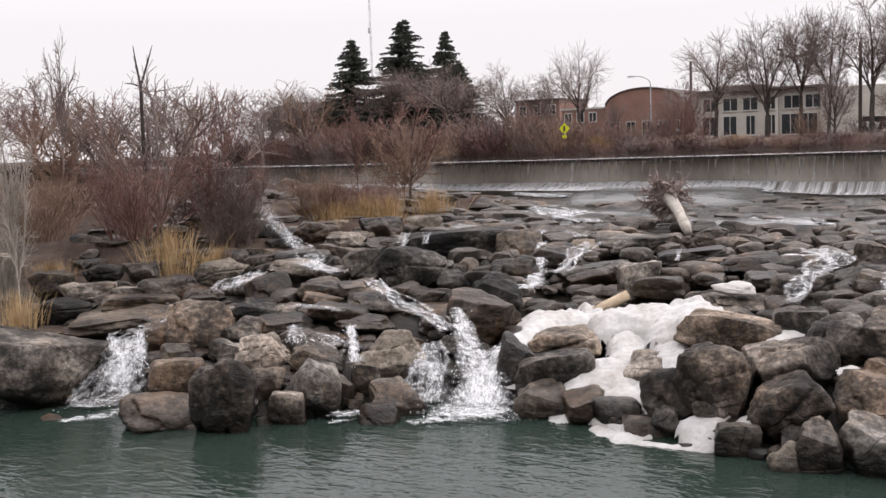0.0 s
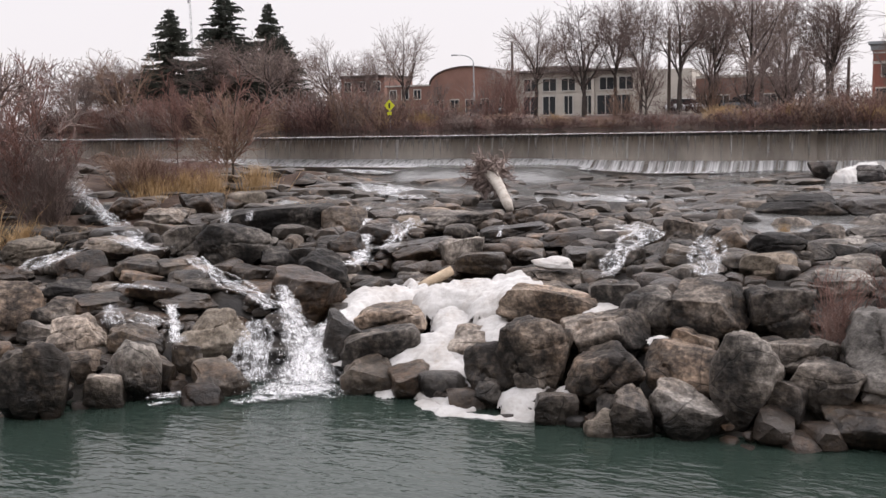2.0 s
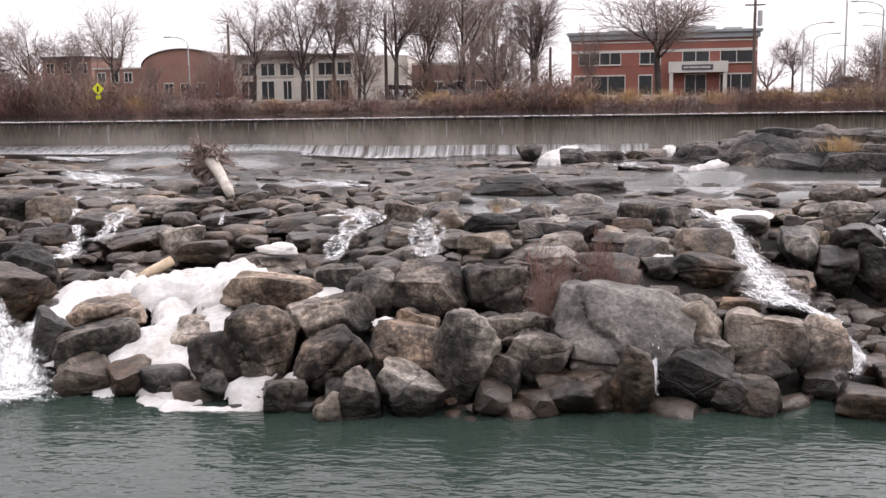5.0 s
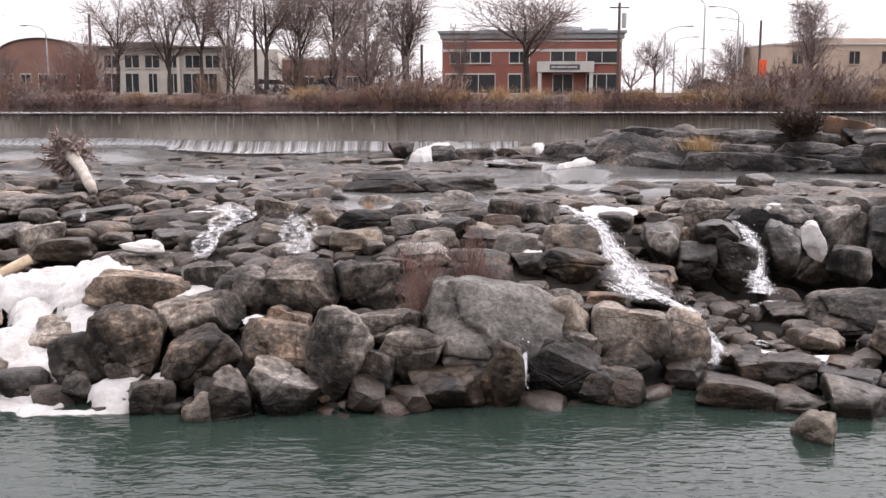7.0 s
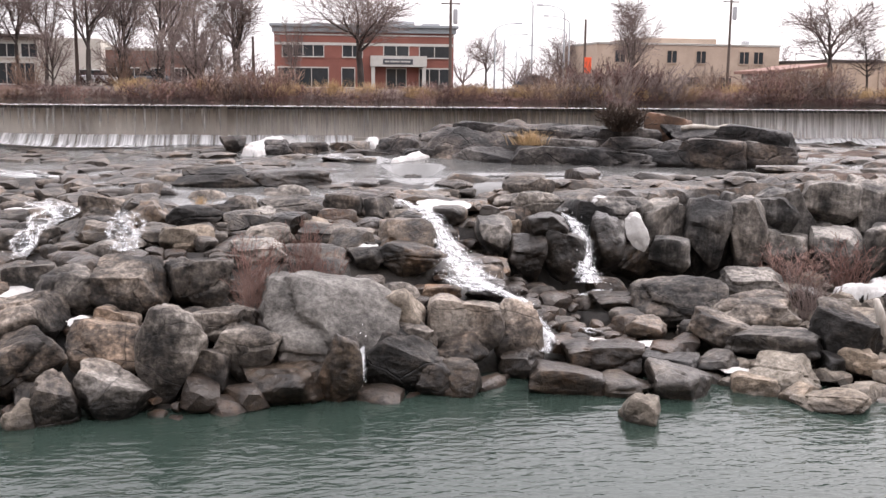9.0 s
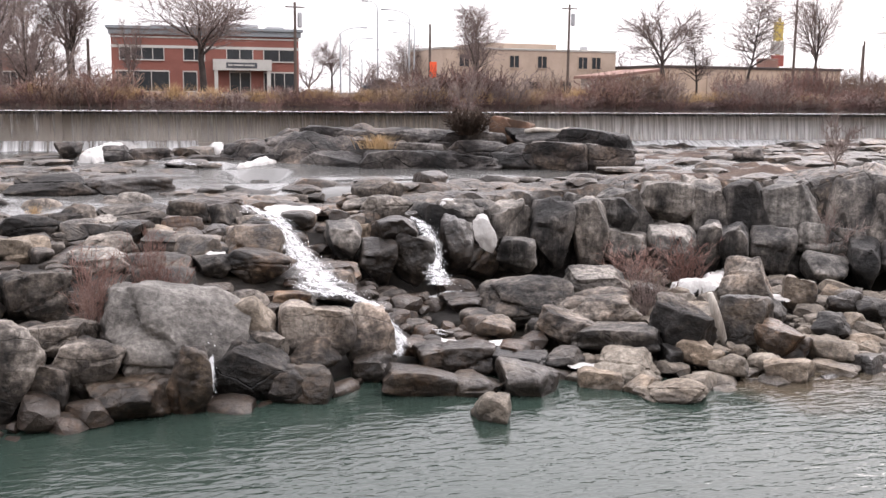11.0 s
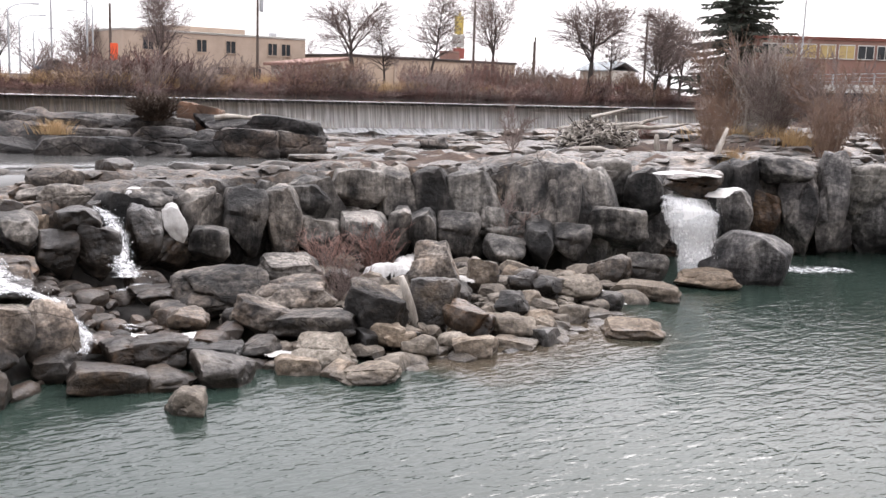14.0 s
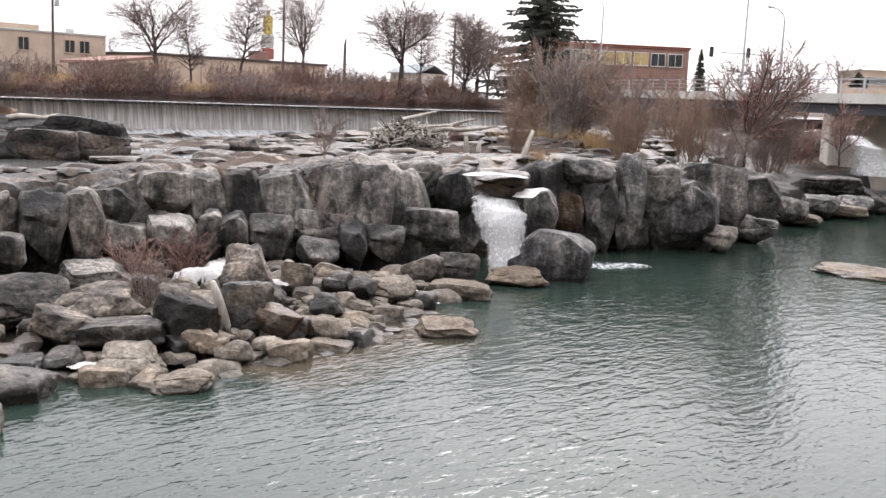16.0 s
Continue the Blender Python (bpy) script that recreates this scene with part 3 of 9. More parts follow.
def rock_shape(seed, level, blocky=0.0, cuts=9, rough=0.05, cells=0, under=0.3):
    """A rounded box broken to flat faces, split by joints, weathered and fitted to a unit box (origin in the middle of its base)."""
    rng = np.random.RandomState(seed)
    v, f = sphere_points(level)
    p = 2.1 + 2.2 * blocky                     # from egg to block
    v = v / (np.abs(v) ** p).sum(1)[:, None] ** (1 / p)
    planes = []
    for _ in range(cuts):
        n = rng.normal(size=3)
        n /= np.linalg.norm(n)
        reach = (v @ n).max()
        planes.append((n, reach * rng.uniform(0.55, 0.88)))
    if blocky:
        for n in ((1, 0, 0), (-1, 0, 0), (0, 1, 0), (0, -1, 0), (0, 0, 1)):
            n = np.array(n, float) + rng.normal(size=3) * 0.12
            n /= np.linalg.norm(n)
            planes.append((n, (v @ n).max() * rng.uniform(0.74, 0.92)))
    for n, r in planes:
        over = v @ n - r
        v = v - np.where(over > 0.03, over, np.maximum(over + 0.03, 0) ** 2 / 0.12)[:, None] * n * 0.96
    off = rng.uniform(0, 50, 3)
    out = v / (np.linalg.norm(v, axis=1)[:, None] + 1e-6)
    shift = np.array([noise.fractal(Vector(q * 1.5 + off), 0.85, 2.1, 6) for q in v]) * rough
    if cells:                                  # joints between the broken pieces
        wob = np.array([noise.noise_vector(Vector(q * 1.6 + off)) for q in v]) * 0.14
        seeds = rng.uniform(-0.95, 0.95, (cells, 3))
        dist = np.linalg.norm(((v + wob)[:, None, :] - seeds[None]) * (1, 1, 1.25), axis=2)
        order = np.sort(dist, axis=1)
        gap = order[:, 1] - order[:, 0]
        shift = shift - 0.085 * np.exp(-(gap / 0.05) ** 2) + (rng.rand(cells)[dist.argmin(1)] - 0.5) * 0.10
    v = v + out * shift[:, None]
    lo, hi = v.min(0), v.max(0)
    v = (v - (lo + hi) / 2) / (hi - lo)
    v[:, 2] += 0.5
    v[:, :2] *= 1 - under * ease(0.0, 0.5, 0.5 - v[:, 2:3])      # undercut by the water
    return v, f


def boulder_set(level):
    return [rock_shape(s, level, 0.1, 12, 0.12, (4, 0, 5, 3, 4, 0, 5, 0, 4)[s]) for s in range(9)] + [rock_shape(50 + s, level, 0.45, 10, 0.11, (4, 3, 0, 5, 4, 0)[s]) for s in range(6)]


BOULDERS, BIG_BOULDERS = boulder_set(4), boulder_set(5)
BLOCKS, BIG_BLOCKS = [[rock_shape(100 + s, lv, 0.9, 8, 0.10, (4, 0, 3, 3, 5, 0, 0, 4, 3)[s]) for s in range(9)] for lv in (4, 5)]
STONES = [rock_shape(200 + s, 3, 0.3, 9, 0.08, under=0.0) for s in range(8)]
PEBBLES = [rock_shape(300 + s, 2, 0.3, 7, 0.06, under=0.0) for s in range(6)]
rock_meshes = {}


def rock_mesh(kind, index, mat):
    shapes = {"boulder": BOULDERS, "big_boulder": BIG_BOULDERS, "block": BLOCKS, "big_block": BIG_BLOCKS, "stone": STONES}[kind]
    index %= len(shapes)
    key = (kind, index, mat.name)
    if key not in rock_meshes:
        rock_meshes[key] = mesh_of(kind, *shapes[index], mat)
        rock_meshes[key].set_sharp_from_angle(angle=radians(38))
    return rock_meshes[key]


def rock(kind, index, x, y, z, w, d, h, rz, mat, label, group, lean=0.0):
    ob = new({"boulder": "boulder", "stone": "river_stone"}.get(kind, "basalt_block"), rock_mesh("big_" + kind if w > (1.45 if kind == "boulder" else 1.8) and kind != "stone" else kind, index, mat))
    ob.matrix_basis = pose(x, y, z, lean, lean * 0.4, rz) @ Matrix.Diagonal((w, d, h, 1))
    return tagged(ob, label, "rock", group)


def joined_rocks(name, rows, shapes, mat, label, category="rocks"):
    """Many small rocks in one mesh: rows of x, y, z, width, depth, height, turn, index."""
    vs, fs, base = [], [], 0
    for x, y, z, w, d, h, a, k in rows:
        v, f = shapes[int(k) % len(shapes)]
        c, s = math.cos(a), math.sin(a)
        q = v * (w, d, h)
        vs.append(np.stack([q[:, 0] * c - q[:, 1] * s + x, q[:, 0] * s + q[:, 1] * c + y, q[:, 2] + z], 1))
        fs += [(i + base, j + base, k2 + base) for i, j, k2 in f]
        base += len(v)
    me = mesh_of(name, np.concatenate(vs), fs, mat)
    me.set_sharp_from_angle(angle=radians(38))
    return tagged(new(name, me), label, category, kind="stuff")


# ---- the lie of the land ----
SHORE_X = (-60, -30, -21.3, -17.8, -16.0, -14.6, -12.7, -10.6, -6.2, -2.7, 1.3, 5.0, 9.0, 11.0, 15.0, 18.0, 22.0, 26.0, 30.0, 38.0, 62.0, 120.0)
SHORE_Y = (2, 12.5, 14.3, 14.8, 14.9, 16.8, 18.0, 18.9, 18.5, 18.4, 19.0, 20.0, 18.6, 17.3, 18.0, 18.4, 20.6, 22.8, 24.2, 21.5, 24.6, 30)
CLIFF_X = (6, 9.7, 12.8, 15.5, 18, 20.3, 22.7, 24.5, 26, 27.5, 29, 31, 33.4, 36, 38.4, 43.8, 51, 58.5, 75, 120)
CLIFF_Y = (25.8, 26.6, 27.4, 27.3, 26.8, 25.6, 23.9, 23.6, 25.2, 25.4, 24.6, 24.5, 24.0, 22.7, 22.1, 22.9, 24.7, 25.6, 28, 36)
CLIFF_Z = (2.65, 2.9, 2.8, 3.1, 3.45, 3.3, 3.65, 3.4, 2.5, 2.5, 3.2, 3.5, 3.7, 3.5, 3.4, 2.8, 1.5, 1.3, 1.6, 2.4)


def dam_y(x):
    return np.interp(x, (-110, -63, -45, -25, 48, 80, 125), (84, 60, 54.5, 52, 52, 57, 70))


def land(x, y):
    """The smooth lie of the river bed: pool floor, boulder slope, cliff and shelf, up to the weir."""
    x, y = np.asarray(x, float), np.asarray(y, float)
    s = y - np.interp(x, SHORE_X, SHORE_Y)
    zl = np.interp(s, (-6, -2, 0, 2, 5, 9, 20, 38), (-2.2, -1.0, -0.15, 0.55, 1.25, 1.95, 2.55, 3.0))
    zc = np.interp(s, (-6, -2, 0, 1.2, 2.6, 4.2, 8, 15, 33), (-2.2, -1.0, 0.0, 0.85, 1.45, 1.9, 2.45, 2.75, 3.05))
    cy, cz = np.interp(x, CLIFF_X, CLIFF_Y), np.interp(x, CLIFF_X, CLIFF_Z)
    k = y - cy - 1.25
    foot = np.interp(x, (6, 12, 20, 24, 28), (0.8, 0.75, 0.5, 0.2, -0.3))
    zr = np.where(k < 0, np.minimum(np.interp(s, (-6, -2, 0, 1.5, 5), (-2.2, -0.6, -0.05, 0.35, 0.75)), foot), foot + (cz - foot) * ease(0, 0.7, k))
    zr = np.where(k > 0.7, cz + (3.1 - cz) * ease(2, 9, k), zr)
    a, b = ease(-9, -4, x), ease(3.5, 7.5, x)
    z = (zl * (1 - a) + zc * a) * (1 - b) + zr * b
    # the upper channel and the rock islands under the weir
    z = z - 0.5 * ease(2, 6, x) * (1 - ease(17, 24, x)) * ease(33.5, 35, y) * (1 - ease(39.5, 41, y))
    isl = ease(5.5, 8, x) * (1 - ease(16, 19.5, x)) * ease(40.4, 42.2, y) * (1 - ease(45, 48, y))
    z = z + 1.45 * isl + 0.5 * ease(1, 4, x) * (1 - ease(6, 9, x)) * ease(41, 43, y) * (1 - ease(45, 48, y))
    # vegetated bank at the near left and the spit by the bridge
    z = z + 1.3 * (1 - ease(-32, -20, x)) * ease(24, 30, y) * (1 - ease(40, 50, y))
    z = z + 0.9 * ease(34, 44, x) * ease(26, 32, y) * (1 - ease(44, 52, y))
    return z


# ---- plants ----
def branching(rng, p, d, length, radius, level, last, out, wander=0.16, split=(2, 3), angle=(18, 42), ratio=(0.62, 0.82), up=0.05, steps=2):
    """Limbs that fork and thin out; out takes (p0, p1, r0, r1, level)."""
    stack = [(np.array(p, float), np.array(d, float), length, radius, level)]
    while stack:
        p, d, length, radius, level = stack.pop()
        r = radius
        for k in range(steps):
            d = d + rng.normal(size=3) * wander + np.array([0, 0, up])
            d /= np.linalg.norm(d)
            q = p + d * length / steps
            r2 = r * (0.86 if level < last else 0.6)
            out.append((p, q, r, r2, level))
            if level >= 2 and level < last and rng.rand() < 0.75:
                s = d + rng.normal(size=3) * 0.8
                s /= np.linalg.norm(s)
                stack.append((q, s, length * 0.6, r2 * 0.5, min(last, level + 2)))
            p, r = q, r2
        if level < last:
            n = rng.randint(split[0], split[1] + 1)
            phase = rng.uniform(0, 6.28)
            side = np.cross(d, [0.3, 0.9, 0.1])
            side /= np.linalg.norm(side)
            other = np.cross(d, side)
            for k in range(n):
                a = radians(rng.uniform(*angle))
                t = phase + 6.283 * k / n + rng.uniform(-0.4, 0.4)
                e = d * math.cos(a) + (side * math.cos(t) + other * math.sin(t)) * math.sin(a)
                stack.append((p, e, length * rng.uniform(*ratio), r * rng.uniform(0.6, 0.8), level + 1))


def fitted(segs, height, width=None):
    pts = np.array([s[1] for s in segs])
    k = height / pts[:, 2].max()
    kw = k if width is None else width / (2 * np.percentile(np.hypot(pts[:, 0], pts[:, 1]), 92))
    s3 = np.array([kw, kw, k])
    return [(a * s3, b * s3, r, q, l) for a, b, r, q, l in segs]


def arc(rng, p, d, length, radius, tip, steps, bend, wander, out, level):
    """A limb in steps that bends upward; returns the points and directions along it."""
    pts = []
    p, d = np.array(p, float), np.array(d, float)
    for k in range(steps):
        d = d + rng.normal(size=3) * wander + np.array([0, 0, bend])
        d /= np.linalg.norm(d)
        q = p + d * length / steps
        r0, r1 = radius + (tip - radius) * k / steps, radius + (tip - radius) * (k + 1) / steps
        out.append((p, q, r0, r1, level))
        pts.append((q, d.copy(), r1))
        p = q
    return pts


def turned(rng, d, angle):
    s = np.cross(d, rng.normal(size=3))
    s /= np.linalg.norm(s) + 1e-9
    e = d * math.cos(angle) + s * math.sin(angle)
    return e / np.linalg.norm(e)


def tree_meshes(seed, height, width, trunk, limbs=6, twig=M_TWIG, bark=M_BARK, fork=0.2, min_r=0.017, spread=0.55, dense=1.0):
    """Trunk, rising limbs, side branches, and fine twigs along them."""
    rng = np.random.RandomState(seed)
    H = 10.0
    segs = []
    top = arc(rng, (0, 0, 0), (0, 0, 1), H * fork, trunk, trunk * 0.8, 3, 0.2, 0.05, segs, 0)[-1]
    main = [arc(rng, top[0], (rng.normal() * 0.1, rng.normal() * 0.1, 1), H * (0.92 - fork), trunk * 0.6, 0.03, 7, 0.1, 0.08, segs, 1)]
    for k in range(limbs):
        a = 6.283 * k / limbs + rng.uniform(-0.4, 0.4)
        s = spread * rng.uniform(0.7, 1.25)
        e = np.array([math.cos(a) * s, math.sin(a) * s, 1.0])
        rise = rng.uniform(0, 0.2) if k else 0.0     # limbs leave the leader one above another
        main.append(arc(rng, top[0] + np.array([0, 0, rise * H]), e / np.linalg.norm(e), H * (0.88 - fork - 0.75 * rise) * rng.uniform(0.75, 1.0), trunk * 0.4, 0.022, 6, 0.08, 0.12, segs, 1))
    for limb in main:
        for i, (q, d, r) in enumerate(limb):
            for _ in range(2 if i < len(limb) - 1 else 3):
                side = arc(rng, q, turned(rng, d, rng.uniform(0.45, 0.95)), H * rng.uniform(0.12, 0.24) * (1.15 - 0.08 * i), max(r * 0.5, 0.03), 0.018, 3, 0.06, 0.2, segs, 2)
                for q2, d2, r2 in side:
                    for _ in range(int(rng.randint(2, 4) * dense)):
                        tw = arc(rng, q2, turned(rng, d2, rng.uniform(0.3, 0.9)), H * rng.uniform(0.06, 0.13), 0.018, 0.012, 1, 0.04, 0.1, segs, 3)[-1]
                        if rng.rand() < 0.7 * dense:
                            arc(rng, tw[0], turned(rng, tw[1], rng.uniform(0.2, 0.7)), H * rng.uniform(0.04, 0.09), 0.013, 0.01, 1, 0.03, 0.1, segs, 3)
    segs = fitted(segs, height, width)
    segs = [(a, b, max(q, min_r), max(s, min_r), l) for a, b, q, s, l in segs]
    return (tubes("trunk", [s[:4] for s in segs if s[4] <= 1], bark, 5), tubes("crown", [s[:4] for s in segs if s[4] > 1], twig, 3))


def park_tree_meshes(seed, height, width, trunk):
    """A straight leader with limbs one above another, shorter towards the top, and fine twigs."""
    rng = np.random.RandomState(seed)
    segs, H = [], 10.0
    leader = arc(rng, (0, 0, 0), (0, 0, 1), H * 0.96, trunk, 0.03, 12, 0.12, 0.05, segs, 0)
    for k in range(44):
        t = rng.uniform(0.22, 0.96)
        q, d, r = leader[min(11, int(t * 12))]
        a, lean = rng.uniform(0, 6.28), rng.uniform(0.5, 1.1)
        e = np.array([math.cos(a) * lean, math.sin(a) * lean, 0.75])
        limb = arc(rng, q, e / np.linalg.norm(e), H * rng.uniform(0.2, 0.36) * (1.25 - 0.85 * t), max(0.5 * r, 0.03), 0.018, 5, 0.08, 0.16, segs, 1)
        for q1, d1, r1 in limb:
            for _ in range(2):
                side = arc(rng, q1, turned(rng, d1, rng.uniform(0.5, 1.0)), H * rng.uniform(0.05, 0.13), 0.018, 0.013, 2, 0.05, 0.2, segs, 2)
                for q2, d2, r2 in side:
                    for _ in range(2):
                        arc(rng, q2, turned(rng, d2, rng.uniform(0.3, 0.9)), H * rng.uniform(0.03, 0.08), 0.014, 0.011, 1, 0.03, 0.1, segs, 2)
    segs = [(a, b, max(q, 0.016), max(w, 0.016), l) for a, b, q, w, l in fitted(segs, height, width)]
    return (tubes("trunk", [w[:4] for w in segs if w[4] <= 1], M_BARK, 5), tubes("crown", [w[:4] for w in segs if w[4] > 1], M_TWIG, 3))


def plant(name, meshes, x, y, z, rz, scale, label, category, group=""):
    """One plant from its part meshes; the first is the trunk or the stems."""
    ob = empty(name, x, y, z, rz)
    ob.scale = scale if isinstance(scale, tuple) else (scale, scale, scale)
    for me in meshes:
        o = new(me.name.split(".")[0], me)
        o.parent = ob
        if o.name.startswith(("stem", "limb_frame")):
            tagged(o, kind="stuff")
    return tagged(ob, label, category, group)


def shrub_meshes(seed, height, width, stems, twig, side=3, radius=0.018, min_r=0.006, lean=0.5, twiglets=2):
    """Many stems from one root, each with side twigs."""
    rng = np.random.RandomState(seed)
    segs = []
    for _ in range(stems):
        a = rng.uniform(0, 6.28)
        ro = rng.uniform(0, 0.3) * width
        e = np.array([math.cos(a) * lean * rng.uniform(0.1, 1), math.sin(a) * lean * rng.uniform(0.1, 1), 1.0])
        stem = arc(rng, (math.cos(a) * ro, math.sin(a) * ro, -0.1), e / np.linalg.norm(e), height * rng.uniform(0.62, 1.0), radius * rng.uniform(0.6, 1.1), min_r, 3, 0.03, 0.12, segs, 0)
        for q, d, r in stem:
            for _ in range(side):
                tw = arc(rng, q - d * rng.uniform(0, 0.2) * height, turned(rng, d, rng.uniform(0.25, 0.8)), height * rng.uniform(0.15, 0.34), max(r * 0.6, min_r), min_r, 1, 0.05, 0.1, segs, 1)[-1]
                for _ in range(twiglets):
                    arc(rng, tw[0] - tw[1] * rng.uniform(0, 0.12) * height, turned(rng, tw[1], rng.uniform(0.25, 0.8)), height * rng.uniform(0.08, 0.18), min_r, min_r * 0.8, 1, 0.03, 0.1, segs, 1)
    segs = fitted(segs, height, width)
    segs = [(a, b, max(q, min_r), max(s, min_r), l) for a, b, q, s, l in segs]
    return (tubes("stem", [s[:4] for s in segs if s[4] == 0], twig, 3), tubes("crown", [s[:4] for s in segs if s[4] > 0], twig, 3))


def grass_mesh(seed, height, width, blades, mat=M_STRAW, thick=0.012):
    rng = np.random.RandomState(seed)
    vs, fs = [], []
    for _ in range(blades):
        a, ro = rng.uniform(0, 6.28), abs(rng.normal()) * width * 0.22
        x, y = math.cos(a) * ro, math.sin(a) * ro
        h = height * rng.uniform(0.45, 1.0)
        lx, ly = rng.normal(size=2) * 0.22 * h + np.array([x, y]) * 0.5
        t = rng.uniform(0, 3.14)
        wx, wy = math.cos(t) * thick, math.sin(t) * thick
        b = len(vs)
        vs += [(x - wx, y - wy, -0.05), (x + wx, y + wy, -0.05), (x + lx * 0.4 + wx * 0.8, y + ly * 0.4 + wy * 0.8, h * 0.6), (x + lx * 0.4 - wx * 0.8, y + ly * 0.4 - wy * 0.8, h * 0.6), (x + lx, y + ly, h)]
        fs += [(b, b + 1, b + 2, b + 3), (b + 3, b + 2, b + 4)]
    return mesh_of("tuft", vs, fs, mat, False)


def spruce_meshes(seed, height, width, ragged=0.25):
    rng = np.random.RandomState(seed)
    trunk = [(np.array([0, 0, 0.0]), np.array([0, 0, height * 0.5]), 0.28, 0.18), (np.array([0, 0, height * 0.5]), np.array([0, 0, height]), 0.18, 0.02)]
    vs, fs, limbs = [], [], []
    z = height * 0.06
    while z < height * 0.985:
        k = 1 - z / height
        reach = width * 0.5 * (k ** 0.85) + 0.08
        for _ in range(int(5 + 7 * k)):
            a = rng.uniform(0, 6.28)
            ln = reach * rng.uniform(1 - ragged * 1.6, 1.08)
            droop = rng.uniform(-0.45, -0.12) * (0.4 + k)
            p = np.array([0, 0, z + rng.uniform(-0.35, 0.35)])
            d = np.array([math.cos(a), math.sin(a), droop])
            tip = p + d * ln + np.array([0, 0, 0.16 * ln])
            limbs.append((p, tip, 0.03, 0.008))
            side = np.array([-math.sin(a), math.cos(a), 0])
            n = max(3, int(ln * 8))
            for i in range(n):
                f = (i + 0.6) / n
                c = p + (tip - p) * f
                s = 0.10 + 0.17 * (1 - f) * min(1.0, ln / 2) + 0.06 * rng.rand()
                for sg in (-1, 1):
                    o = side * sg * s * rng.uniform(0.8, 1.7) + d * s * 0.9 + np.array([0, 0, rng.uniform(-0.3, 0.05)])
                    b = len(vs)
                    up = np.array([0, 0, 0.04 + 0.03 * rng.rand()])
                    vs += [c - d * 0.1, c + o * 0.5 + up, c + o, c + o * 0.5 - up * 2.2]
                    fs += [(b, b + 1, b + 2, b + 3)]
        z += 0.15 + 0.18 * k
    return (tubes("trunk", trunk, M_BARK, 7), tubes("limb_frame", limbs, M_BARK, 3), mesh_of("crown", vs, fs, M_NEEDLE, False))


# ---- flowing water, snow ----
def ribbon(name, rows, mat, across=9, lift=0.06, thick=0.0, rough=0.1, seed=0, step=0.22, edge=0.35):
    """A sheet that follows rows of (x, y, z, width): a stream or a bank of snow."""
    rng = np.random.RandomState(seed)
    pts, wid = np.array([r[:3] for r in rows], float), np.array([r[3] for r in rows], float)
    cum = np.concatenate([[0], np.cumsum(np.linalg.norm(np.diff(pts, axis=0), axis=1))])
    n = max(4, int(cum[-1] / step))
    t = np.linspace(0, cum[-1], n)
    line = np.stack([np.interp(t, cum, pts[:, k]) for k in range(3)], 1)
    w = np.interp(t, cum, wid)
    d = np.gradient(line, axis=0)
    side = np.stack([d[:, 1], -d[:, 0], np.zeros(n)], 1)
    flat = np.linalg.norm(side, axis=1)
    side /= flat[:, None] + 1e-6
    view = np.stack([line[:, 1], -line[:, 0], np.zeros(n)], 1)
    view /= np.linalg.norm(view, axis=1)[:, None]
    steep = ease(0.5, 1.2, np.abs(d[:, 2]) / (flat + 1e-6))[:, None]   # falls face the pool
    view *= np.sign((view * side).sum(1))[:, None] + 1e-9
    side = side * (1 - steep) + view * steep
    side /= np.linalg.norm(side, axis=1)[:, None] + 1e-9
    for k in range(1, n):
        if side[k] @ side[k - 1] < 0:
            side[k] = -side[k]
    vs, uvs, fs = [], [], []
    for i in range(n):
        for j in range(across):
            f = j / (across - 1) * 2 - 1
            e = (fbm(np.array(t[i] * 1.3 + 7.7 * (f > 0)), np.array(seed * 3.1), 3, seed) - 0.5) * 2 * edge
            hw = w[i] * 0.5 * (1 + e * abs(f))
            p = line[i] + side[i] * f * hw
            bump = (fbm(np.array(p[0] * 2.2), np.array((p[1] + p[2]) * 2.2), 3, seed + 9) - 0.5) * 2 * rough
            crown = thick * math.sqrt(max(0.0, 1 - abs(f) ** 2.4))
            vs.append((p[0], p[1] - 0.3 * bump, p[2] + lift + bump + crown - (thick * 0.7 if thick else 0.05) * (abs(f) > 0.98)))
            uvs.append((f * hw + seed * 1.7, t[i]))
    for i in range(n - 1):
        for j in range(across - 1):
            a = i * across + j
            fs.append((a, a + 1, a + across + 1, a + across))
    me = mesh_of(name, vs, fs, mat)
    layer, rim = me.uv_layers.new(name="flow"), me.uv_layers.new(name="edge")
    for lp in me.loops:
        layer.data[lp.index].uv = uvs[lp.vertex_index]
        f = abs((lp.vertex_index % across) / (across - 1) * 2 - 1)
        end = lp.vertex_index // across in (0, n - 1)
        rim.data[lp.index].uv = (max(f ** 2.5, 1.0 if end else 0.0), float(steep[lp.vertex_index // across, 0]))
    return new(name, me)


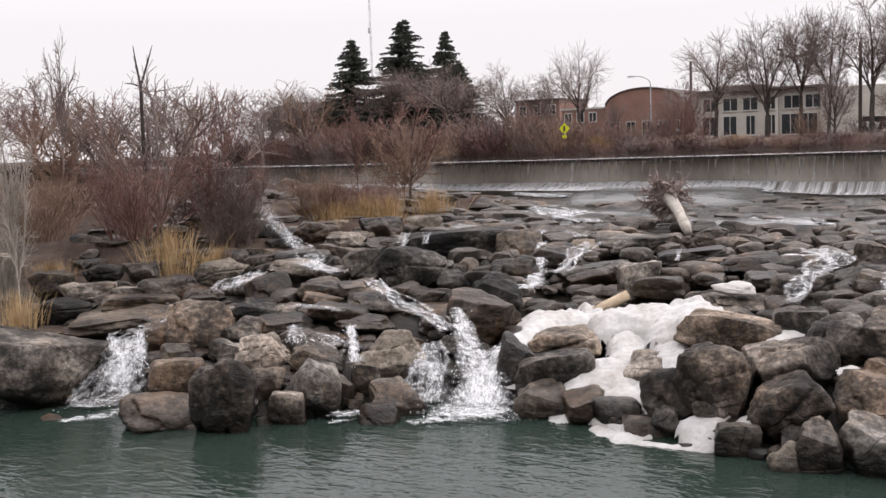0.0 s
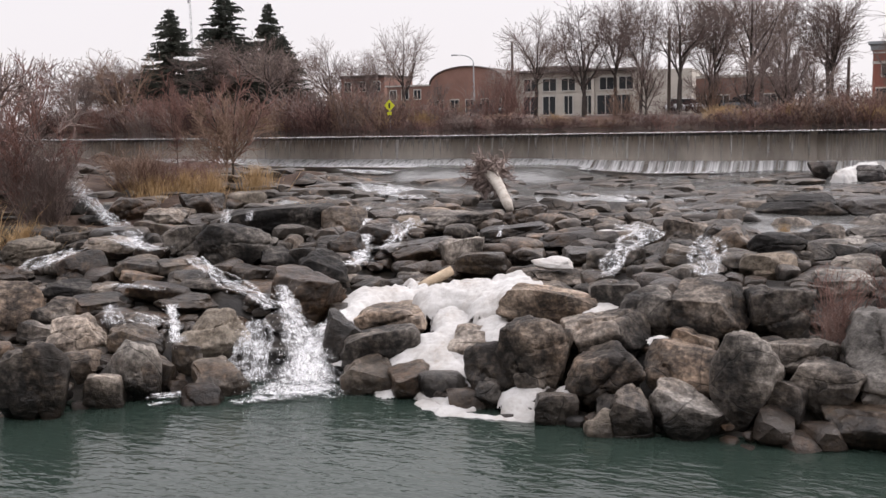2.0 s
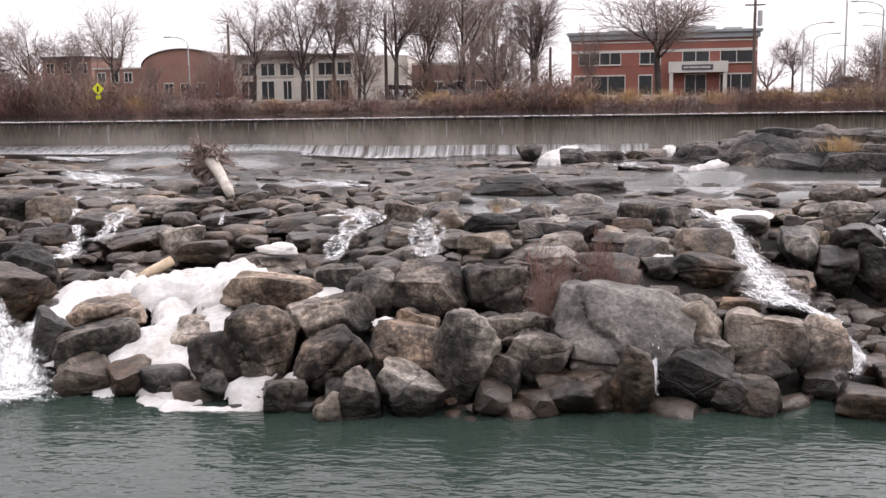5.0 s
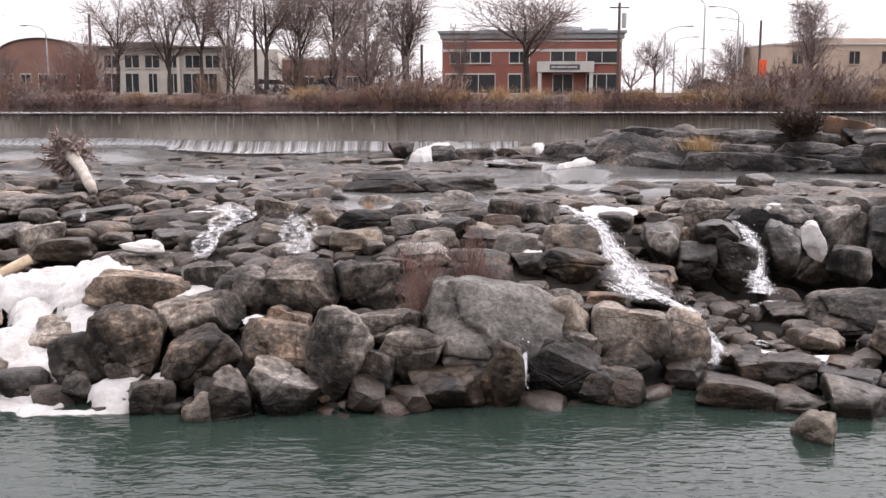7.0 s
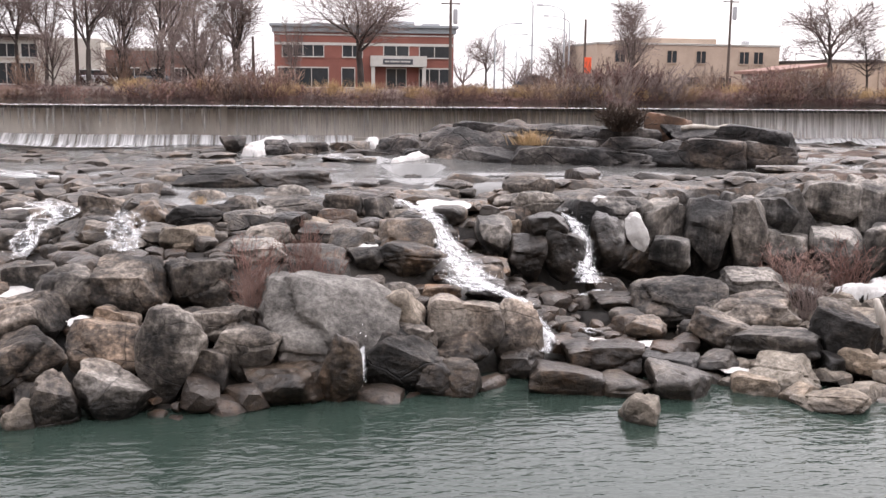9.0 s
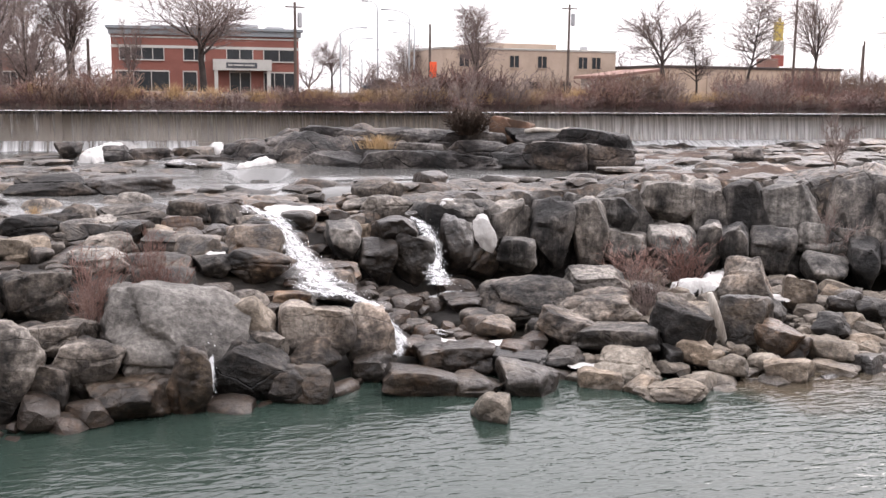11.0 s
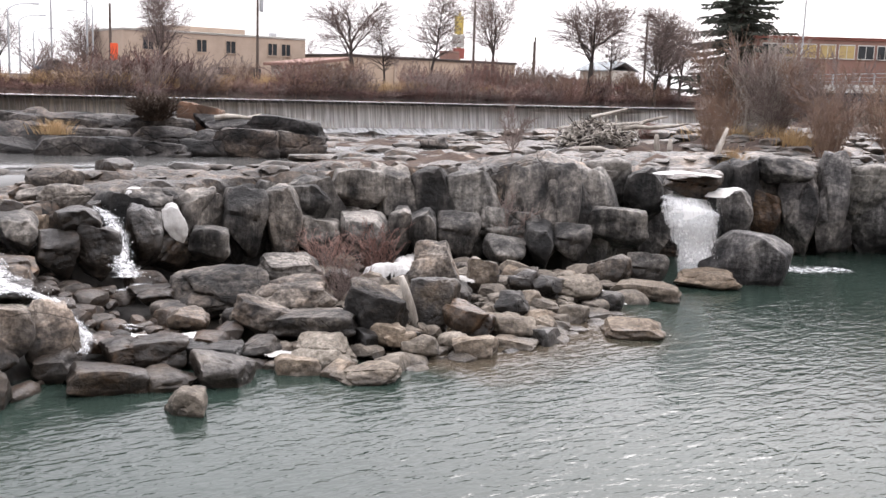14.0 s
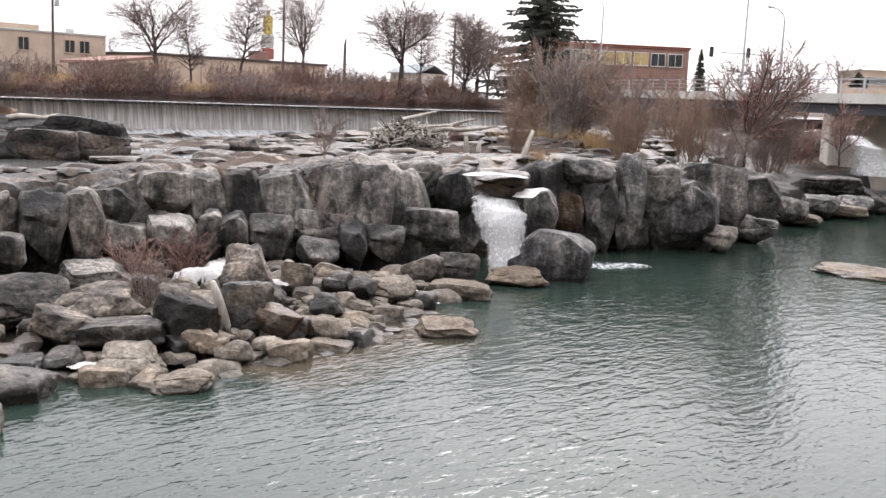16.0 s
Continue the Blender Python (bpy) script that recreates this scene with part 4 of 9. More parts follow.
def drift(name, rows, mat, thick=0.2, seed=0, step=0.045, rise=0.0):
    """Snow that lies in the hollows along rows of (x, y, z, width), with a ragged thin edge."""
    pts, wid = np.array([r[:3] for r in rows], float), np.array([r[3] for r in rows], float) * 1.35
    pad = wid.max() * 0.8
    xs = np.arange(pts[:, 0].min() - pad, pts[:, 0].max() + pad, step)
    ys = np.arange(pts[:, 1].min() - pad, pts[:, 1].max() + pad, step)
    gx, gy = np.meshgrid(xs, ys)
    best, zz = np.full(gx.shape, -9.0), np.zeros(gx.shape)
    for i in range(max(1, len(rows) - 1)):
        a, b = pts[i], pts[min(i + 1, len(rows) - 1)]
        wa, wb = wid[i], wid[min(i + 1, len(rows) - 1)]
        d = (b - a)[:2]
        t = np.clip(((gx - a[0]) * d[0] + (gy - a[1]) * d[1]) / (d @ d + 1e-9), 0, 1)
        dist = np.hypot(gx - a[0] - d[0] * t, gy - a[1] - d[1] * t)
        m = 1 - dist / ((wa + (wb - wa) * t) * 0.5 + 0.02)
        zi = a[2] + (b[2] - a[2]) * t + rise * (gy - a[1] - d[1] * t)
        zz = np.where(m > best, zi, zz)
        best = np.maximum(best, m)
    m = best + (fbm(gx * 1.9, gy * 1.9, 5 if thick > 0.08 else 3, seed) - 0.5) * (1.9 if thick > 0.08 else 1.3)
    lump = ((fbm(gx * 1.8, gy * 1.8, 5, seed + 5) - 0.5) * 0.17 + (fbm(gx * 6.5, gy * 6.5, 4, seed + 6) - 0.5) * 0.11) * min(1, thick * 5)
    low = zz - 0.08 - (1.5 if thick > 0.08 else 0.4) * thick
    z = low + (zz - 0.08 + 0.7 * thick * ease(-0.1, 0.7, m) + lump - low) * ease(-0.45, -0.05, m)
    idx = np.arange(gx.size).reshape(gx.shape)
    ok = m > -0.44
    keep = (ok[:-1, :-1] & ok[:-1, 1:] & ok[1:, 1:] & ok[1:, :-1]).ravel()
    f = np.stack([idx[:-1, :-1].ravel(), idx[:-1, 1:].ravel(), idx[1:, 1:].ravel(), idx[1:, :-1].ravel()], 1)[keep]
    used = np.unique(f)
    remap = np.zeros(gx.size, int)
    remap[used] = np.arange(len(used))
    v = np.stack([gx.ravel(), gy.ravel(), z.ravel()], 1)[used]
    return new(name, mesh_of(name, v, remap[f].tolist(), mat))


# ---- land ----
def grid_mesh(name, xs, ys, zf, mat, keep=None):
    gx, gy = np.meshgrid(xs, ys)
    gz = zf(gx, gy)
    nx, ny = len(xs), len(ys)
    v = np.stack([gx.ravel(), gy.ravel(), gz.ravel()], 1)
    idx = np.arange(nx * ny).reshape(ny, nx)
    f = np.stack([idx[:-1, :-1].ravel(), idx[:-1, 1:].ravel(), idx[1:, 1:].ravel(), idx[1:, :-1].ravel()], 1)
    if keep is not None:
        ok = keep(gx, gy)
        ok = (ok[:-1, :-1] | ok[:-1, 1:] | ok[1:, 1:] | ok[1:, :-1]).ravel()
        f = f[ok]
        used = np.unique(f)
        remap = np.zeros(len(v), int)
        remap[used] = np.arange(len(used))
        v, f = v[used], remap[f]
    return mesh_of(name, v, f.tolist(), mat)


def ledges(x, y):
    """Broken, stepped relief of the lava shelf."""
    n = fbm(x * 0.42 + 0.2 * y, y * 0.75, 5, 3)
    steps = np.floor(n * 9) / 9 + 0.11 * ease(0.55, 1.0, n * 9 - np.floor(n * 9))
    return (0.6 * steps + 0.4 * n - 0.5) * 1.15 + (fbm(x * 1.7, y * 2.6, 3, 21) - 0.5) * 0.22


def shelf_z(x, y):
    amp = ease(0.2, 2.2, land(x, y))
    slope = ease(0.1, 0.6, land(x, y)) * (1 - ease(2.2, 2.6, land(x, y)))
    return land(x, y) - (0.2 * slope + 0.3 * ease(-0.8, 0.0, land(x, y)) * (1 - ease(0.6, 1.2, land(x, y)))) + ledges(x, y) * (0.25 + 0.5 * amp + 0.7 * ease(3.5, 4.2, land(x, y))) - 0.4 * ease(3, 5, x) * (1 - ease(19, 21, x)) * ease(40, 41.5, y) * (1 - ease(47.5, 49, y))


spacing_y = np.concatenate([np.arange(8, 17, 0.5), np.arange(17, 34, 0.22), np.arange(34, 54, 0.25), np.arange(54, 82, 1.0)])
spacing_x = np.concatenate([np.arange(-75, -26, 0.6), np.arange(-26, 32, 0.24), np.arange(32, 64, 0.3), np.arange(64, 122, 1.2)])
bed = grid_mesh("river_bed", spacing_x, spacing_y, shelf_z, M_SHELF, lambda x, y: y < dam_y(x) + 1.5)
bed.materials.append(M_SHADE_BED)                # near-black gravel under the boulders, crevice shade put into its colour; bare lava above
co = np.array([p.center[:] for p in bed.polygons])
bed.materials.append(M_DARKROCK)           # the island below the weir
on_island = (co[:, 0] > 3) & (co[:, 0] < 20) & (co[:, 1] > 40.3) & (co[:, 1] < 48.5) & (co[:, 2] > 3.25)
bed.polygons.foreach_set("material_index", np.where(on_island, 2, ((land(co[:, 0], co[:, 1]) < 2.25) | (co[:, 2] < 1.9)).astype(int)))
bed.materials.append(M_BANKSOIL)
bank = (co[:, 0] < -23.5 - 0.12 * np.abs(co[:, 1] - 30)) & (co[:, 1] > 21.5) & (co[:, 1] < 47)
index = np.zeros(len(co), int)
bed.polygons.foreach_get("material_index", index)
behind_rim = (co[:, 0] > 17) & (co[:, 1] > 28.5) & (co[:, 2] > 2.9) & (fbm(co[:, 0] * 0.5, co[:, 1] * 0.5, 3, 8) > 0.44)
bed.polygons.foreach_set("material_index", np.where(bank | behind_rim, 3, index))
bed.set_sharp_from_angle(angle=radians(32))
tagged(new("ground_river_bed", bed),
       "dark layered basalt river bed, wet and uneven", "rock bed", kind="structure")

# the pool, one sheet to the far bends of the river
pool_x = np.concatenate([np.linspace(-160, -32, 40), np.arange(-31.5, 48, 0.5), np.linspace(49, 220, 60)])
pool_y = np.concatenate([np.linspace(-60, 11, 30), np.arange(11.5, 28, 0.5), np.linspace(28.5, 34, 5)])
pool = grid_mesh("pool", pool_x, pool_y, lambda x, y: 0 * x + 0.003 * np.sin(x * 1.9 + 2.2 * y), M_POOL)
pv = np.array([p.co[:] for p in pool.vertices])
pool.attributes.new("depth", "FLOAT", "POINT").data.foreach_set("value", np.clip(-land(pv[:, 0], pv[:, 1]) + 3 * (1 - ease(9, 13, pv[:, 0])) + 3 * ease(19, 23, pv[:, 0]), 0, 3).astype(np.float32))
tagged(new("water_pool", pool),
       "grey-green river pool with small wind ripples", "water", kind="structure")


def thin_water(x, y):
    still = ease(1, 4, x) * (1 - ease(19, 24, x)) * ease(33.2, 34.2, y) * (1 - ease(40.2, 41.2, y))
    h = land(x, y)
    rim = np.interp(x, CLIFF_X, CLIFF_Y) * (x > 4.5) + 5.0
    sink = np.minimum(np.minimum(ease(2.42, 2.6, h), ease(0.0, 1.5, y - rim)), ease(-24, -22, x))     # runs out under the stones
    top = 3.1 + 0.3 * ease(43, 48, y) * (1 - ease(-15, -11, x))       # higher below the weir's far end
    h = h + (top - h) * ease(45, 48, y) * (1 - ease(-15, -11, x)) + (0.04 + 0.22 * (fbm(x * 0.5, y * 1.1, 4, 77) - 0.5)) * ease(32, 35, y) * (1 - ease(-2, 2, x))
    return (np.minimum(h, top) + 0.07) * (1 - still) + 3.0 * still + 0.02 * np.sin(x * 2.1 + y * 3.3) * (1 - still) - 0.8 * (1 - sink)


tagged(new("water_shelf", grid_mesh("shelf_stream", np.arange(-40, 64, 0.5), np.arange(24, 62, 0.5), thin_water, M_CALM,
       lambda x, y: (land(x, y) > 2.42) & (y < dam_y(x) + 1) & (y > np.interp(x, CLIFF_X, CLIFF_Y) * (x > 4.5) + 5.0) & (x > -24))),
       "shallow water sheet running between rock ledges", "water", kind="structure")

# ---- weir ----
CREST = 4.99


def weir_strip(name, profile, mat, x0=-96, x1=126, step=1.5, wob=0.0, seed=1, uv=False, other=None, blend=(0, 1)):
    """A long strip along the weir; profile: (offset towards the pool, height), turning into the other one along the blend."""
    xs = np.arange(x0, x1 + 0.01, step)
    ys = dam_y(xs)
    n = len(profile)
    vs, uvs = [], []
    for x, y in zip(xs, ys):
        mixed = float(ease(*blend, np.array(x))) if other else 0.0
        for k, (o, z) in enumerate(profile):
            if other:
                o, z = o + (other[k][0] - o) * mixed, z + (other[k][1] - z) * mixed
            j = (fbm(np.array(x * 0.9), np.array(k * 2.0), 3, seed) - 0.5) * 2 * wob
            vs.append((x, y - o - j * 0.6, z + j * 0.4))
            uvs.append((x, k * 0.6 if not uv else z + o))
    fs = [(i * n + k, (i + 1) * n + k, (i + 1) * n + k + 1, i * n + k + 1) for i in range(len(xs) - 1) for k in range(n - 1)]
    me = mesh_of(name, vs, fs, mat, wob > 0)
    layer, rim = me.uv_layers.new(name="flow"), me.uv_layers.new(name="edge")
    for lp in me.loops:
        layer.data[lp.index].uv = uvs[lp.vertex_index]
        rim.data[lp.index].uv = (0.85 * (lp.vertex_index % n) / (n - 1) - 0.4 if name == "water_curtain" else 0, 0)
    return me


weir = empty("wall_weir", 0, 0, 0)
tagged(weir, "long low concrete river weir with water running over it", "weir", kind="structure")
wall_me = weir_strip("weir_wall", [(-1.2, 2.6), (-1.2, CREST - 0.06), (-0.1, CREST - 0.03), (0.06, CREST - 0.09), (0.12, CREST - 0.3), (0.2, 3.5), (0.26, 3.45), (0.3, 2.6)], M_CONCRETE, step=3.0)
new("weir_wall", wall_me).parent = weir


def curtain(x0, x1, mat, low=3.5, seed=2):
    ob = new("water_curtain", weir_strip("water_curtain", [(-0.5, CREST + 0.02), (0.02, CREST), (0.2, CREST - 0.12), (0.27, CREST - 0.4), (0.32, CREST - 0.9), (0.38, low)], mat, x0, x1, 0.3, 0.05, seed, True))
    ob.parent = weir
    return tagged(ob, "thin white falling water")


curtain(-96, -2, M_CURTAIN)
curtain(-2, 17.5, M_CURTAIN_THIN, seed=4)
curtain(17.5, 126, M_CURTAIN_FULL, seed=5)
FAR_FOOT, NEAR_FOOT = [(0.3, 3.76), (0.6, 3.7), (0.95, 3.56), (1.4, 3.46), (2.0, 3.4)], [(0.3, 3.6), (0.6, 3.52), (0.8, 3.34), (1.1, 3.15), (1.9, 3.07)]
for x0, x1, mat in ((-60, -13.2, M_FOOT), (-13.2, 4, M_DROP)):
    low = new("lower_cascade", weir_strip("lower_cascade", FAR_FOOT, mat, x0, x1, 0.3, 0.06, 6, True, NEAR_FOOT, (-17, -9)))
    low.parent = weir
    tagged(low, "white water breaking at the foot of the weir")
low = new("lower_cascade", weir_strip("lower_cascade", [(0.35, 3.5), (0.7, 3.35), (1.0, 3.2), (1.5, 3.13)], M_FOOT, 18, 60, 0.3, 0.12, 7, True))
low.parent = weir
tagged(low, "white water breaking at the foot of the weir")
cr = new("crest_water", weir_strip("crest_water", [(-0.9, CREST + 0.04), (-0.3, CREST + 0.05), (0.10, CREST + 0.03), (0.24, CREST - 0.05), (0.33, CREST - 0.14)], M_CREST, step=1.0, wob=0.02, seed=8, uv=True))
cr.parent = weir
tagged(cr, "pale water at the brink of the weir")
pier = boxed("pier", (-6.3, -6.0, dam_y(0.0) - 0.5, dam_y(0.0), 2.6, CREST + 0.02), M_CONCRETE, weir)
pier.location.x = 3.65


def river_keep(x, y):
    return y > dam_y(x) - 1.0


tagged(new("water_river", grid_mesh("upper_river", np.linspace(-260, 260, 105), np.linspace(50, 150, 51), lambda x, y: 0 * x + CREST + 0.03, M_RIVER, river_keep)),
       "flat grey river water held above the weir", "water", kind="structure")


# ---- far bank, to the horizon ----
def bank_y(x):
    return np.interp(x, (-400, -90, -50, 0, 60, 100, 400), (150, 96, 74, 70, 72, 84, 150))


def bank_z(x, y):
    s = y - bank_y(x)
    return np.interp(s, (-8, -1, 0, 1.5, 9, 20, 60), (3.5, 4.9, 5.2, 5.4, 5.7, 5.86, 5.9)) + (fbm(x * 0.3, y * 0.3, 3, 40) - 0.5) * 0.25 * (s < 25)


bx = np.concatenate([np.linspace(-3500, -220, 12), np.arange(-200, 201, 2.5), np.linspace(230, 3500, 12)])
by = np.concatenate([np.arange(62, 112, 1.5), np.array([116, 125, 140, 170, 230, 400, 900, 1800, 4200])])
far_bank = grid_mesh("far_bank", bx, by, bank_z, M_LAWN)
far_bank.materials.append(M_BANKSOIL)      # dark litter under the brush
fc = np.array([p.center[:] for p in far_bank.polygons])
far_bank.polygons.foreach_set("material_index", (fc[:, 1] - bank_y(fc[:, 0]) < 6).astype(int))
tagged(new("ground_far_bank", far_bank), "dormant brown grass bank across the river", "ground", kind="structure")
# unseen bank behind and beside the camera, closing the pool, raised to block skylight
nbx, nby = np.linspace(-3500, 3500, 60), np.array([-4200, -1500, -600, -200, -90, -50, -30, -22, -16, -12, -9, -7, -4, -1, 0.8, 1.6, 2.4, 3.4, 4.5])
tagged(new("ground_near_bank", grid_mesh("near_bank", nbx, nby, lambda x, y: np.interp(y, (-4200, -200, -50, -30, -12, -7, 0.8, 4.5), (26, 26, 24, 16, 6.2, 4.6, 4.4, -1.0)) + 0 * x, M_SOIL)), "unseen bank on the near side, raised high to block low sky light", "ground", kind="structure")
# street along the far bank
rd = boxed("road_far_bank", (-190, 190, 99.5, 107, 5.84, 5.905), M_ROAD)
tagged(rd, "asphalt street along the far bank", "road", kind="structure")


# ---- rocks along the water ----
keep_clear = []


def boulder(k, x, y, z, w, d, h, rz, mat=M_ROCK, lean=0.0, kind="boulder"):
    keep_clear.append((x, y, max(w, d) * 0.42))
    if mat is M_ROCK and k % 5 in (1, 3) and h < 1.1:
        mat = M_WET
    elif mat is M_ROCK and (x < -9 and k % 4 or k % 6 == 2):
        mat = M_BROWN
    label = {"tan_weathered_rock": "pale tan weathered river rock beside the pool", "wet_basalt": "dark wet basalt rock in running water", "brown_wet_basalt": "brown damp basalt boulder beside the cascades", "dark_island_basalt": "dark massive rock of the island below the weir",
             "rusty_lichen_rock": "rust-brown lichened rock on the island", "old_snow": "slab of old ice hanging on the cliff"}.get(mat.name, "rounded grey-brown basalt boulder, cracked and weathered")
    return rock(kind, k, x, y, z, w, d, h, rz, mat, label, "boulders of the falls", lean)


def boulder_block(*a, **k):
    return boulder(*a, kind="block", **k)


def cliff_block(k, x, y, z, w, d, h, rz, mat=M_CLIFF, lean=0.0):
    keep_clear.append((x, y, max(w, d) * 0.4))
    if mat is M_CLIFF and x > 28 and k % 3:
        mat = M_DARKCLIFF
    return rock("block", k, x, y, z, w, d, h, rz, mat, "dark basalt cliff column by the pool" if mat is M_DARKCLIFF else "grey basalt cliff block with pale mineral streaks", "cliff blocks", lean)


def crag(k, x, y, z, w, d, h, rz, roll=0, mat=M_ROCK):
    """A boulder that leans in its bed by roll degrees."""
    keep_clear.append((x, y, max(w, d) * 0.42))
    label = {"tan_weathered_rock": "pale tan weathered river rock beside the pool", "wet_basalt": "dark wet basalt rock in running water", "brown_wet_basalt": "brown damp basalt boulder beside the cascades",
             "pale_smooth_basalt": "huge pale grey boulder with a flat worn top", "old_snow": "slab of old ice hanging on the cliff", "dark_island_basalt": "dark layered rock of the island below the weir", "rusty_lichen_rock": "rust-brown lichened rock on the island"}.get(mat.name, "grey-brown basalt boulder, broken to flat faces")
    ob = rock(("boulder", "boulder", "block")[k % 3], k, x, y, z, w, d, h, rz, mat, label, "boulders of the falls")
    ob.matrix_basis = pose(x, y, z, 0, roll, rz) @ Matrix.Diagonal((w, d, h, 1))


crag(1, -22.44, 15.51, -0.35, 3.73, 3.04, 2.30, 67)
crag(2, -20.16, 19.03, 0.56, 1.95, 1.62, 1.59, 37, 4, mat=M_GREY)
crag(3, -18.75, 19.42, 0.86, 1.30, 1.09, 0.87, 50, mat=M_GREY)
crag(4, -17.00, 18.30, 0.47, 1.48, 1.24, 1.10, 29, -6, mat=M_GREY)
crag(5, -18.42, 16.62, 0.04, 1.44, 1.20, 1.21, 57, 0, M_BROWN)
crag(6, -20.92, 18.34, 0.64, 0.96, 0.81, 1.06, 49, 0, M_WET)
crag(7, -19.63, 17.81, 0.60, 0.99, 0.83, 0.64, 60, 6, M_BROWN)
crag(8, -18.44, 18.36, 0.68, 1.08, 0.90, 0.63, 35, 10, mat=M_GREY)
crag(9, -15.55, 15.83, -0.35, 0.98, 0.82, 1.98, 50, -6, M_GREY)
crag(10, -16.22, 15.59, -0.36, 1.21, 1.01, 1.93, 32, 8, M_GREY)
crag(11, -17.64, 15.41, -0.36, 1.91, 1.58, 1.03, 58, 4, M_BROWN)
crag(12, -16.01, 17.23, 0.28, 0.81, 0.68, 0.77, 43, mat=M_GREY)
crag(13, -15.05, 17.34, -0.35, 1.27, 1.06, 1.68, 53, 8)
crag(14, -15.07, 16.82, -0.36, 0.90, 0.76, 1.09, 32, 0, M_GREY)
crag(15, -15.81, 18.68, 0.46, 1.52, 1.27, 0.90, 46, 12, M_BROWN)
crag(16, -14.69, 18.12, -0.35, 0.87, 0.73, 1.31, 25, 0, M_BROWN)
crag(17, -14.43, 18.83, 0.20, 0.69, 0.60, 0.80, 46, 0, M_WET)
crag(18, -14.27, 19.94, 0.20, 1.76, 1.46, 1.37, 36, -12, M_TAN)
crag(19, -13.31, 18.56, -0.35, 1.36, 1.13, 1.09, 48, 0, M_BROWN)
crag(20, -13.22, 17.69, -0.35, 0.95, 0.79, 0.75, 27, 0, M_WET)
crag(21, -14.56, 17.50, -0.35, 0.69, 0.60, 1.33, 46)
crag(22, -23.52, 19.39, 0.96, 3.37, 2.77, 0.71, 37, -4, M_BROWN)
crag(23, -24.27, 20.58, 1.27, 2.42, 2.01, 0.67, 59, 3, M_BROWN)
crag(24, -25.78, 19.15, 1.05, 1.86, 1.55, 0.86, 53)
crag(25, -26.82, 20.86, 1.41, 1.88, 1.57, 0.77, 64, 6)
crag(26, -25.14, 21.12, 1.48, 1.27, 1.07, 0.58, 40, -4)
crag(27, -26.91, 23.08, 1.77, 1.30, 1.09, 0.72, 55, 5)
crag(28, -28.30, 22.53, 1.75, 1.50, 1.26, 0.72, 37, 8)
crag(29, -20.48, 22.49, 1.42, 1.43, 1.20, 1.02, 51, -14, M_BROWN)
crag(30, -19.81, 21.10, 1.28, 1.60, 1.34, 0.59, 43, 3)
crag(31, -18.43, 22.20, 1.46, 1.19, 1.00, 0.55, 52, 5, M_BROWN)
crag(32, -17.16, 21.41, 1.25, 1.80, 1.50, 0.63, 29, 8, M_BROWN)
crag(33, -16.10, 21.08, 1.17, 1.65, 1.37, 0.51, 43, 4, M_WET)
crag(34, -24.37, 24.33, 1.79, 1.71, 1.43, 0.74, 31, -8, M_TAN)
crag(35, -24.60, 26.21, 2.00, 1.24, 1.04, 0.75, 52)
crag(36, -21.85, 24.97, 1.80, 1.83, 1.53, 0.74, 41, 6, M_BROWN)
crag(37, -18.02, 23.19, 1.61, 1.11, 0.94, 0.61, 50, 0, M_BROWN)
crag(38, -17.04, 22.49, 1.49, 1.17, 0.98, 0.54, 27, 0, M_WET)
crag(39, -17.20, 24.85, 1.52, 2.38, 1.97, 1.54, 41, 6)
crag(40, -19.26, 25.60, 1.66, 1.50, 1.26, 1.29, 23)
crag(41, -18.73, 29.93, 1.82, 4.19, 3.44, 1.36, 41, -3)
crag(42, -23.11, 31.61, 2.22, 1.73, 1.45, 1.19, 36, 0, M_WET)
crag(43, -24.65, 29.08, 2.29, 1.47, 1.24, 1.14, 52, 0, M_WET)
crag(44, -21.81, 27.07, 1.88, 1.39, 1.17, 0.95, 29, 4, M_BROWN)
crag(45, -13.84, 24.15, 1.07, 1.61, 1.35, 1.38, 36, 6)
crag(46, -13.27, 22.60, 0.54, 1.99, 1.65, 1.77, 16, -4, M_WET)
crag(47, -15.98, 29.58, 1.81, 1.58, 1.32, 1.39, 37, 0, M_BROWN)
crag(48, -14.50, 26.91, 1.70, 1.22, 1.03, 0.95, 28, 0, M_BROWN)
crag(49, -15.65, 24.89, 1.73, 1.22, 1.02, 0.69, 44, 4)
crag(50, -14.93, 25.22, 1.61, 0.93, 0.78, 0.79, 21, -6)
crag(51, -16.46, 22.17, 1.48, 1.18, 0.99, 0.39, 43, 5)
crag(52, -23.23, 29.41, 2.24, 1.55, 1.30, 0.76, 24, 3)
crag(53, -23.73, 25.95, 1.93, 1.94, 1.62, 0.68, 51, -8)
crag(54, -23.50, 23.45, 1.68, 1.79, 1.49, 0.94, 45, -4, M_TAN)
crag(55, -24.98, 28.08, 2.38, 1.30, 1.09, 0.55, 54)
crag(56, -15.02, 23.01, 1.32, 1.33, 1.11, 0.43, 23, 4, M_WET)
crag(57, -14.16, 22.46, 1.12, 0.92, 0.77, 0.45, 38, 0, M_WET)
crag(58, -11.05, 22.38, 0.43, 2.65, 2.18, 1.01, 12, -6, M_GREY)
crag(59, -10.41, 20.99, 0.04, 2.04, 1.69, 1.18, 35, -10, M_GREY)
crag(60, -10.16, 19.80, -0.35, 1.41, 1.18, 1.08, 27, 0, M_BROWN)
crag(61, -11.39, 20.36, -0.35, 1.00, 0.84, 1.98, 41, 10, M_WET)
crag(62, -9.40, 23.30, 0.82, 1.56, 1.30, 0.71, 12, 3, M_GREY)
